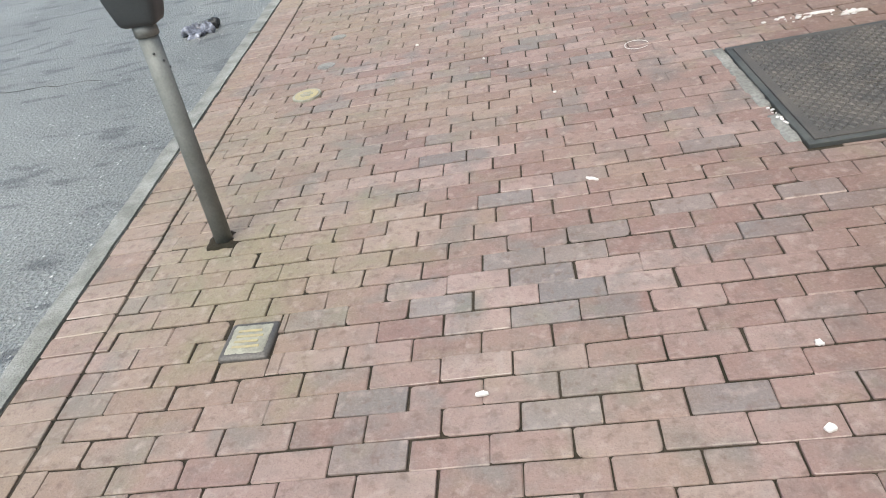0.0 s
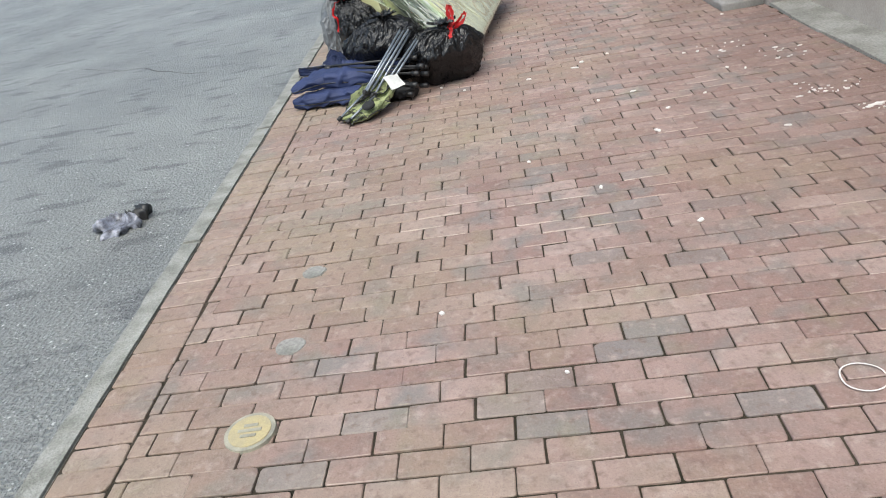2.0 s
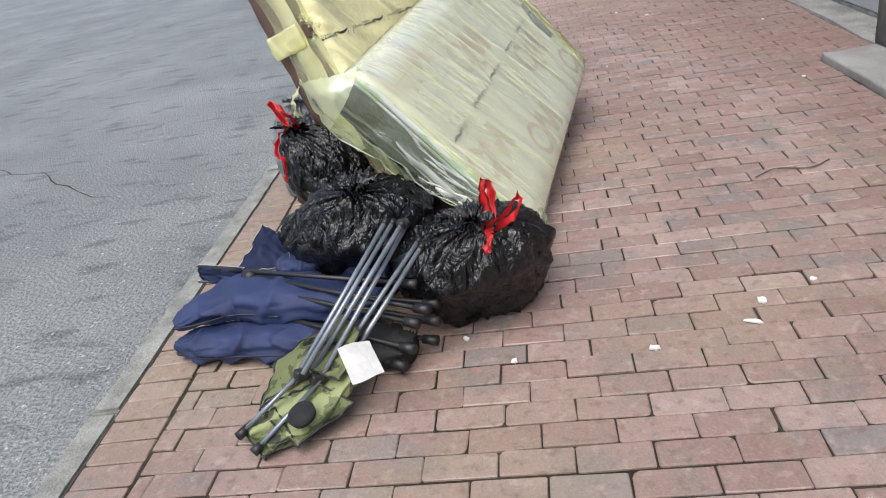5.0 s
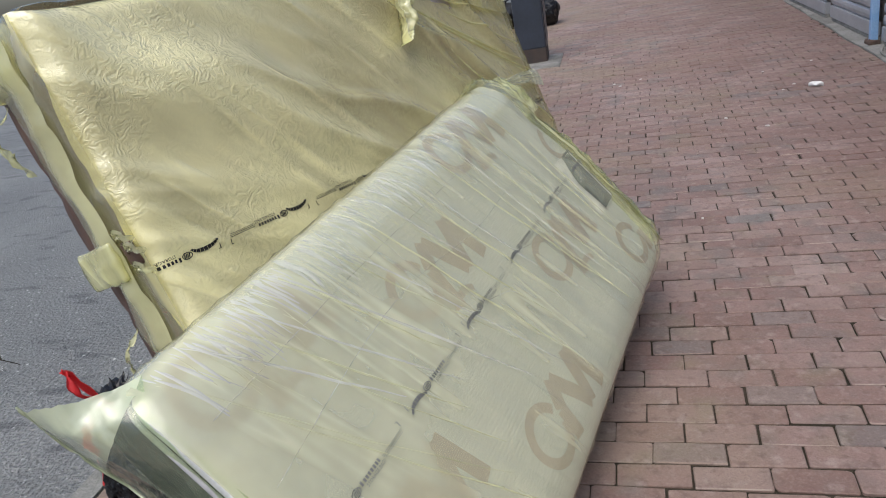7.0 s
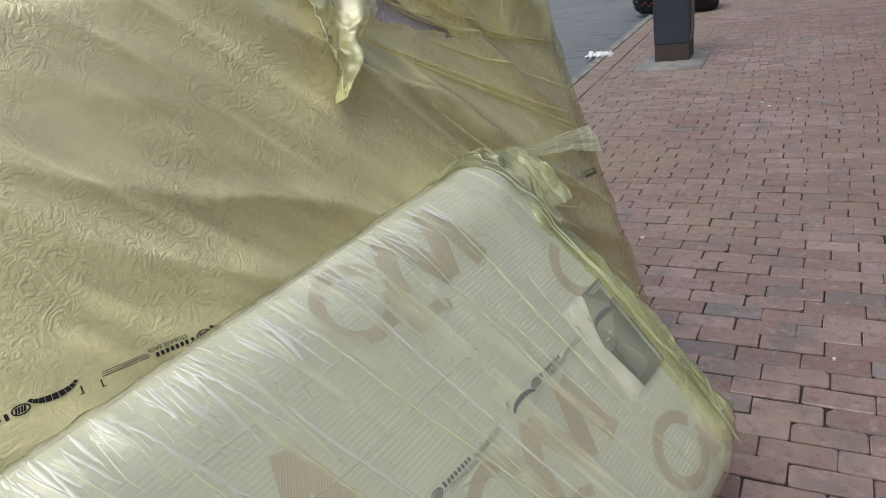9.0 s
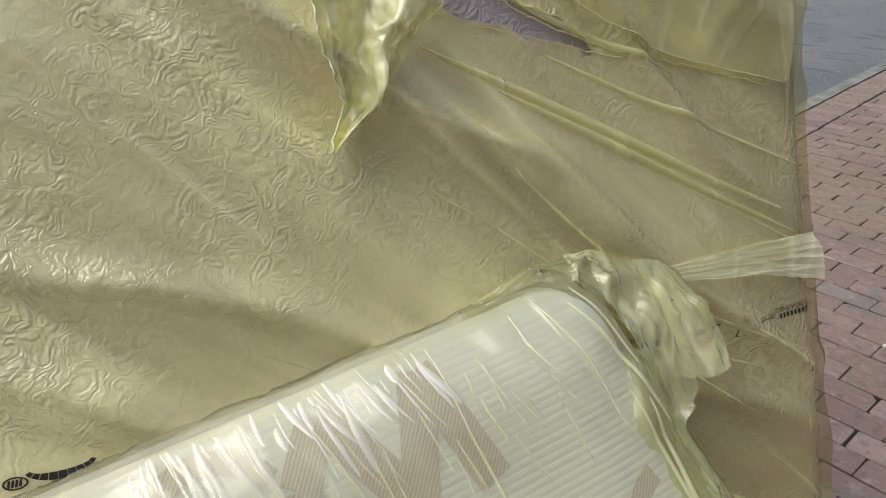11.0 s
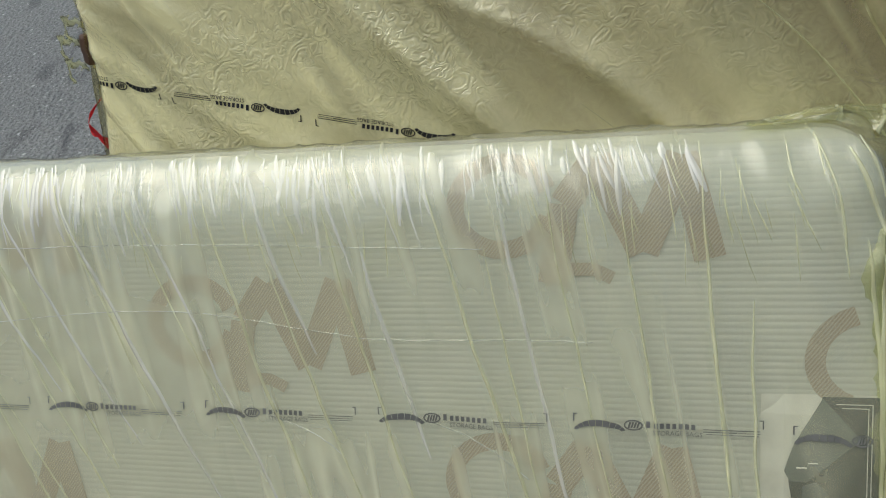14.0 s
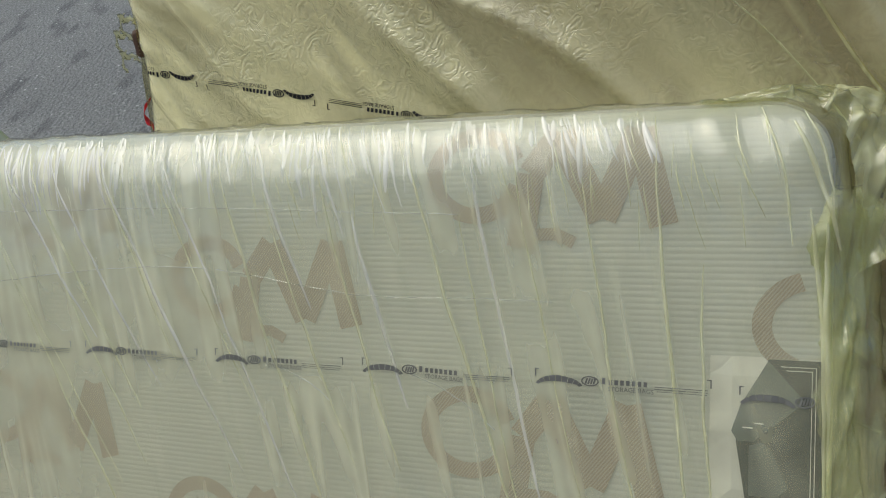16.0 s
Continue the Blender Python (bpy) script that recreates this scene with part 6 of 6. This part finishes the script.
def build_blue_chair():
    c = thing("folding_chair", pose(0, 0, 0), "folded blue canvas camp chair with black frame, lying down", "chair", "folded camp chairs")
    # cloth: two stacked folds toward the kerb, a bound band along the rod and a raised wing
    folds = [[(-1.715, 7.215, 0.125, 0.02, 0.015), (-1.62, 7.27, 0.145, 0.085, 0.045), (-1.47, 7.315, 0.16, 0.115, 0.055), (-1.30, 7.28, 0.15, 0.11, 0.06), (-1.12, 7.24, 0.13, 0.09, 0.055), (-0.95, 7.22, 0.12, 0.05, 0.035)],
             [(-1.715, 7.19, 0.05, 0.03, 0.03), (-1.60, 7.18, 0.055, 0.075, 0.045), (-1.42, 7.17, 0.06, 0.09, 0.05), (-1.25, 7.13, 0.06, 0.075, 0.05), (-1.10, 7.09, 0.05, 0.03, 0.03)],
             [(-1.36, 7.46, 0.16, 0.05, 0.05), (-1.22, 7.46, 0.18, 0.09, 0.06), (-1.05, 7.42, 0.17, 0.07, 0.05), (-0.93, 7.38, 0.15, 0.04, 0.03)]]
    for k, g in enumerate(folds):
        g = [(p[0] + 0.03, *p[1:]) for p in g]
        cloth = part("seat_cloth", lobe(g, 1.7 * k + 0.4, 0.019, 70, 48), BLUE, c)
        bm = bmesh.new()
        sweep(bm, curve_points([(p[0], p[1] - p[3] * 1.02, p[2] - 0.2 * p[4]) for p in g[:4]], 30), 0.0035, 6)
        part("piping", bm, BLACK, cloth, "black bound edge")
    for corners, sag, seed in ((((-1.50, 7.42, 0.19), (-1.27, 7.42, 0.20), (-1.33, 7.60, 0.24), (-1.425, 7.645, 0.275)), 0.02, 3.0),
                               (((-1.665, 7.465, 0.16), (-1.45, 7.37, 0.17), (-1.44, 7.40, 0.225), (-1.66, 7.495, 0.215)), 0.0, 5.0)):
        bm, edge = cloth_sheet(*corners, sag, seed)
        wing = part("back_cloth", bm, BLUE, c, "raised flap of blue canvas")
        bm = bmesh.new()
        sweep(bm, edge, 0.004, 6)
        part("piping", bm, BLACK, wing, "black binding")
        bm = bmesh.new()
        sweep(bm, [(x, y, z + 0.004) for x, y, z in edge], 0.0011, 6)
        part("stitching", bm, PIPING, wing, "pale stitched line")
    legs = [((-1.66, 7.49, 0.21), (-0.76, 7.10, 0.24)), ((-1.43, 7.38, 0.205), (-0.72, 7.00, 0.20)), ((-1.42, 7.34, 0.17), (-0.70, 7.02, 0.14)), ((-1.40, 7.30, 0.20), (-0.76, 6.99, 0.16)),
            ((-1.36, 7.24, 0.12), (-0.78, 6.94, 0.10)), ((-1.38, 7.22, 0.09), (-0.82, 6.93, 0.045)), ((-1.34, 7.30, 0.06), (-0.72, 7.03, 0.06)), ((-1.3, 7.36, 0.14), (-0.70, 7.08, 0.17))]
    for a, b in legs:
        bm = bmesh.new()
        tube(bm, a, b, 0.0085, 0.0085, 10)
        leg = part("leg", bm, BLACK, c)
        bm = bmesh.new()
        a, b = Vector(a), Vector(b)
        d = (b - a).normalized()
        tube(bm, b - d * 0.045, b + d * 0.008, 0.017, 0.0185, 6)
        part("foot", bm, BLACK, leg, "black plastic foot")
    part("back_net", lobe([(-1.30, 7.22, 0.05, 0.08, 0.03), (-1.08, 7.12, 0.05, 0.11, 0.045), (-0.90, 7.04, 0.05, 0.10, 0.045), (-0.80, 7.0, 0.05, 0.05, 0.035)], 6.0, 0.02), BLACK_CLOTH, c, "black net folded between the legs")
    bm = bmesh.new()
    tube(bm, (-1.44, 7.385, 0.205), (-1.40, 7.36, 0.20), 0.026, 0.024, 12)
    part("hinge", bm, BLACK, c, "black plastic joint")


def build_camo_chair():
    c = thing("folding_chair", pose(0, 0, 0), "folded green camouflage camp chair with grey tube legs", "chair", "folded camp chairs")
    top = [(-0.838, 7.235, 0.415), (-0.815, 7.245, 0.405), (-0.775, 7.19, 0.42), (-0.765, 7.225, 0.40), (-0.735, 7.205, 0.345), (-0.725, 7.18, 0.335)]
    low = [(-1.12, 6.80, 0.14), (-1.09, 6.79, 0.16), (-1.08, 6.84, 0.13), (-1.06, 6.80, 0.11), (-1.04, 6.86, 0.10), (-1.02, 6.83, 0.08)]
    tips = {0: (-1.295, 6.70, 0.035), 3: (-1.225, 6.625, 0.035)}
    for k, (a, b) in enumerate(zip(low, top)):
        a, b = Vector(a), Vector(b)
        bm = bmesh.new()
        tube(bm, a, b, 0.0085, 0.0085, 12)
        leg = part("leg", bm, TUBE, c, "grey steel tube")
        d = (b - a).normalized()
        bm = bmesh.new()
        tube(bm, b - d * 0.012, b + d * 0.008, 0.0105, 0.0105, 12)
        part("cap", bm, BLACK, leg, "black end cap")
        if k in tips:       # two tubes run on from the joint to the feet
            bm = bmesh.new()
            tip = Vector(tips[k])
            tube(bm, a, tip, 0.0075, 0.0075, 12)
            lower = part("leg", bm, TUBE, c, "grey steel tube")
            e = (tip - a).normalized()
            bm = bmesh.new()
            tube(bm, tip - e * 0.02, tip + e * 0.012, 0.013, 0.015, 10)
            part("foot", bm, BLACK, lower, "black plastic foot")
    for at in ((-1.10, 6.805, 0.150), (-1.06, 6.815, 0.120)):
        bm = rounded_slab((-0.022, -0.016, -0.016), (0.022, 0.016, 0.016), 0.007, 0.006)
        part("joint", bm, BLACK, c, "black plastic joint", at=pose(*at, 0, 20, 40))
    bm = bmesh.new()
    box(bm, (-0.795, 7.185, 0.408), (-0.757, 7.222, 0.424), 0.005)
    part("bracket", bm, BLACK, c, "black plastic bracket", smooth=False)
    for k, g in enumerate(([(-1.28, 6.72, 0.022, 0.025, 0.014), (-1.20, 6.77, 0.035, 0.045, 0.022), (-1.10, 6.83, 0.065, 0.05, 0.024), (-1.02, 6.90, 0.10, 0.04, 0.02), (-0.97, 6.96, 0.15, 0.015, 0.01)],
                           [(-1.20, 6.65, 0.022, 0.02, 0.014), (-1.12, 6.70, 0.035, 0.045, 0.022), (-1.04, 6.77, 0.06, 0.05, 0.024), (-0.98, 6.84, 0.09, 0.04, 0.02), (-0.92, 6.92, 0.13, 0.012, 0.01)])):
        part("cloth", lobe(g, 11 + 2.3 * k, 0.014), CAMO, c, "green camouflage canvas")
    for corners, sag, seed in ((((-1.22, 6.96, 0.115), (-1.04, 7.00, 0.195), (-1.10, 6.83, 0.135), (-1.265, 6.80, 0.055)), -0.02, 8.0),
                               (((-1.01, 7.03, 0.225), (-0.925, 6.93, 0.195), (-0.985, 6.79, 0.125), (-1.09, 6.84, 0.145)), 0.012, 9.0),
                               (((-1.265, 6.79, 0.055), (-1.07, 6.81, 0.115), (-0.945, 6.745, 0.070), (-1.10, 6.615, 0.045)), 0.025, 4.0),
                               (((-1.31, 6.735, 0.030), (-1.20, 6.77, 0.065), (-1.12, 6.65, 0.055), (-1.20, 6.605, 0.022)), 0.012, 6.0)):
        bm, edge = cloth_sheet(*corners, sag, seed, 0.004)
        flap = part("cloth_flap", bm, CAMO, c)
        bm = bmesh.new()
        sweep(bm, edge, 0.0035, 6)
        part("binding", bm, BLACK, flap, "black bound edge")
    bm = bmesh.new()
    tube(bm, (0, 0, -0.012), (0, 0, 0.006), 0.040, 0.043, 24)
    part("cup_ring", bm, BLACK_CLOTH, c, "black mesh cup holder", at=pose(-1.085, 6.685, 0.098, 14, -10, 0))
    bm = bmesh.new()
    rows = []
    a, b, d = Vector((-0.972, 6.812, 0.222)), Vector((-0.880, 6.842, 0.222)), Vector((0.05, -0.10, -0.055))
    for k in range(5):
        rows.append([bm.verts.new(a + (b - a) * q / 4 + d * k / 4 + Vector((0, 0, 0.006 * math.sin(k + q)))) for q in range(5)])
    for p, q in zip(rows, rows[1:]):
        for k in range(4):
            bm.faces.new((p[k], q[k], q[k + 1], p[k + 1]))
    bmesh.ops.solidify(bm, geom=bm.faces[:], thickness=0.0012)
    part("care_tag", bm, LABEL, c, "white sewn care tag", smooth=False)


build_blue_chair()
build_camo_chair()


# ---- farther along the pavement ----
def build_kiosk():
    k = thing("pay_station", pose(-1.03, 15.52, 0.0), "dark blue-grey metal street cabinet on a concrete pad", "cabinet")
    bm = rounded_slab((-0.31, -0.53, -0.03), (0.33, 0.30, 0.006), 0.01, 0.05, lambda p, d: 0.004 * fbm(p.x * 8, p.y * 8))
    part("pad", bm, CONCRETE, k, "mossy concrete pad")
    bm = bmesh.new()
    box(bm, (-0.17, -0.17, 0.17), (0.17, 0.17, 1.6), 0.015)
    part("body", bm, PILLAR, k, smooth=False)
    bm = bmesh.new()
    box(bm, (-0.165, -0.165, 0.0), (0.165, 0.165, 0.17), 0.008)
    part("plinth", bm, FOOT, k, "rusty dark metal foot", smooth=False)
    bm = bmesh.new()
    box(bm, (0.168, -0.11, 0.25), (0.178, 0.15, 1.5), 0.004)
    part("door", bm, PILLAR, k, smooth=False)
    for z in (0.4, 1.2):
        bm = bmesh.new()
        tube(bm, (0.176, -0.09, z), (0.186, -0.09, z), 0.014, 0.012, 10)
        part("hinge", bm, POLE_GREY, k)


def build_far_bags():
    for x, y, r, h, s in ((-1.25, 18.9, 0.34, 0.42, 21), (-1.85, 19.2, 0.33, 0.40, 22)):
        refuse_bag(pose(x, y, 0, 0, 0, s * 30), r, h, s, "black refuse bag standing by the kerb farther on", tie=[([(0, 0, h), (0.12, -0.1, h * 0.9), (0.3, -0.2, 0.1)], 0.05, (1, 0, 0))])


def build_far_side():
    tree = thing("street_tree", pose(-27.5, 52, 0.12), "bare dark tree trunk across the street", "tree")
    bm = bmesh.new()
    sweep(bm, [(0.04 * math.sin(k), 0.03 * math.cos(k * 1.3), 0.5 * k) for k in range(9)], 0.28, 14)
    part("trunk", bm, BARK, tree)
    for k in range(4):
        bm = bmesh.new()
        a = k * 1.7
        tube(bm, (0, 0, 3.2 + 0.2 * k), (1.6 * math.cos(a), 1.6 * math.sin(a), 5.2), 0.12, 0.05, 8)
        part("limb", bm, BARK, tree)
    fence = thing("iron_fence", pose(-31, 45, 0.12, 0, 0, 18), "dark iron fence across the street", "fence")
    for k in range(70):
        bm = bmesh.new()
        tube(bm, (0, k * 0.22, 0), (0, k * 0.22, 1.2), 0.018, 0.012, 6)
        part("picket", bm, METER, fence)
    for z in (0.2, 1.05):
        bm = bmesh.new()
        box(bm, (-0.02, -0.1, z), (0.02, 15.4, z + 0.05), 0.004)
        part("rail", bm, METER, fence, smooth=False)


build_kiosk()
build_far_bags()
build_far_side()


# ---- litter, spots of paint and stains ----
def blotch(name, x, y, w, n, mat, label, category, seed, z=0.006, turn=0.0, thick=0.002, worn=0.6):
    rnd = random.Random(seed)
    bm = bmesh.new()
    k = 14
    ring = []
    for i in range(k):
        a = 2 * math.pi * i / k
        s = rnd.uniform(worn, 1.1)
        ring.append((math.cos(a) * w * s, math.sin(a) * n * s))
    top = [bm.verts.new((p * 0.92, q * 0.92, thick)) for p, q in ring]
    low = [bm.verts.new((p, q, -0.004)) for p, q in ring]
    bm.faces.new(top)
    for i in range(k):
        bm.faces.new((low[i], low[(i + 1) % k], top[(i + 1) % k], top[i]))
    ob = part(name, bm, mat, None, smooth=False, at=pose(x, y, z + settle(x, y), 0, 0, turn))
    return tagged(ob, label, category)


for i, (x, y, w, n) in enumerate([(-0.31, 1.585, 0.020, 0.010), (0.47, 1.36, 0.016, 0.014), (0.55, 1.62, 0.012, 0.012), (-0.615, 4.378, 0.013, 0.010), (0.129, 2.577, 0.028, 0.008), (0.085, 3.40, 0.010, 0.008),
                                  (0.406, 4.753, 0.018, 0.012), (0.101, 5.187, 0.016, 0.010), (0.489, 5.717, 0.022, 0.012), (-0.23, 3.973, 0.008, 0.006), (0.51, 6.35, 0.02, 0.01), (0.62, 6.0, 0.016, 0.012), (0.30, 6.3, 0.014, 0.01),
                                  (-0.628, 7.102, 0.02, 0.01), (0.28, 7.02, 0.03, 0.010), (0.34, 7.13, 0.018, 0.02), (1.05, 6.9, 0.02, 0.01), (1.1, 6.5, 0.015, 0.01)]):
    blotch("paint_spot", x, y, w, n, WHITE_SPOT, "small white splash of dried paint on the bricks", "spot", 60 + i, turn=i * 37)
def fleck_cluster(x, y, w, n, seed, turn):
    """Scattered flakes of dried paint, thickest in the middle."""
    rnd = random.Random(seed)
    bm = bmesh.new()
    for _ in range(15):
        cx, cy, k = rnd.gauss(0, w * 0.55), rnd.gauss(0, n * 0.6), 7
        a = 0.004 + 0.016 * rnd.random() ** 2.5
        b = a * rnd.uniform(0.3, 0.7)
        h = 0.006 + settle(x + cx, y + cy) - settle(x, y)
        bm.faces.new([bm.verts.new((cx + a * math.cos(2 * math.pi * q / k) * rnd.uniform(0.5, 1.1), cy + b * math.sin(2 * math.pi * q / k) * rnd.uniform(0.5, 1.1), h)) for q in range(k)])
    ret = bmesh.ops.extrude_face_region(bm, geom=bm.faces[:])
    bmesh.ops.translate(bm, verts=[v for v in ret["geom"] if isinstance(v, bmesh.types.BMVert)], vec=(0, 0, -0.005))
    bmesh.ops.recalc_face_normals(bm, faces=bm.faces[:])
    ob = part("paint_stain", bm, WHITE_SPOT, None, smooth=False, at=pose(x, y, settle(x, y), 0, 0, turn))
    tagged(ob, "flecks of whitish paint on the bricks by the wall", "stain", kind="stuff")


for i, (x, y, w, n) in enumerate([(1.49, 5.60, 0.16, 0.05), (1.62, 5.42, 0.16, 0.045), (1.38, 5.86, 0.12, 0.05), (1.70, 5.62, 0.10, 0.05), (1.32, 3.79, 0.13, 0.05), (1.50, 3.76, 0.15, 0.05), (1.38, 4.36, 0.12, 0.04),
                                  (1.33, 4.10, 0.10, 0.04), (1.43, 5.92, 0.14, 0.06), (1.5, 6.6, 0.18, 0.12), (1.2, 6.9, 0.25, 0.15), (0.885, 2.83, 0.02, 0.07)]):
    fleck_cluster(x, y, w, n, 90 + i, -12 + 5 * (i % 4))
for i, (x, y, w, n) in enumerate([(1.42, 3.80, 0.075, 0.018), (1.56, 3.74, 0.06, 0.022), (1.36, 4.12, 0.05, 0.014), (1.62, 5.44, 0.06, 0.016), (1.50, 5.60, 0.05, 0.014)]):
    blotch("paint_smear", x, y, w, n, WHITE_SPOT, "smear of whitish paint on the bricks by the wall", "stain", 170 + i, z=0.004, turn=-8 + 5 * i, worn=0.45)
rnd = random.Random(5)
for i in range(22):
    blotch("gum_spot", rnd.uniform(-0.5, 1.7), rnd.uniform(5.0, 14.0), rnd.uniform(0.008, 0.02), rnd.uniform(0.006, 0.014), WHITE_SPOT, "flattened pale speck on the bricks", "spot", 120 + i, turn=i * 50)
bm = bmesh.new()
sweep(bm, [(0.058 * math.cos(a * 0.27) * (1 + 0.04 * math.sin(a)), 0.056 * math.sin(a * 0.27), 0.0) for a in range(22)], 0.0024, 6)
for v in bm.verts:
    v.co.z *= 0.35
tagged(part("chalk_ring", bm, WHITE_SPOT, None, at=pose(0.538, 3.79, 0.007)), "faint white ring marked on the bricks", "mark")
for i, (x, y, w) in enumerate(((-1.162, 4.83, 0.05), (-1.165, 4.322, 0.055))):
    blotch("mortar_plug", x, y, w, w * 0.9, CONCRETE, "round grey mortar plug where a brick is broken", "plug", 150 + i, worn=0.95, z=0.002)


def crumpled(name, x, y, z, w, n, h, mat, label, category, seed, turn=0):
    bm = rounded_slab((-w, -n, 0), (w, n, h), h * 0.45, min(w, n) / 7, lambda p, d: h * 1.3 * ridge(p.x * 14 + seed, p.y * 14, p.z * 14) - h * 0.3)
    return tagged(part(name, bm, mat, None, at=pose(x, y, z, 0, 0, turn)), label, category)


crumpled("foil_wrapper", -2.43, 5.74, -0.055, 0.10, 0.085, 0.045, LITTER_GREY, "crushed black and silver wrapper on the asphalt", "litter", 1, 30)
crumpled("foil_wrapper", -2.36, 5.83, -0.055, 0.06, 0.05, 0.04, BLACK, "crushed black scrap on the asphalt", "litter", 2, 60)
crumpled("paper_scrap", -1.90, 15.93, -0.004, 0.15, 0.07, 0.03, PAPER, "white paper scrap lying on the kerb", "litter", 3, -12)
crumpled("paper_scrap", 1.387, 12.60, 0.004, 0.04, 0.03, 0.018, PAPER, "small crumpled white paper on the bricks", "litter", 4, 25)
bm = bmesh.new()
sweep(bm, curve_points([(0.62, 8.05, 0.008), (0.72, 8.1, 0.012), (0.85, 8.07, 0.009), (0.95, 8.12, 0.012)], 20), 0.003, 6)
tagged(part("twig", bm, BARK, None), "thin dry twig lying on the bricks", "twig")

build_pavement()
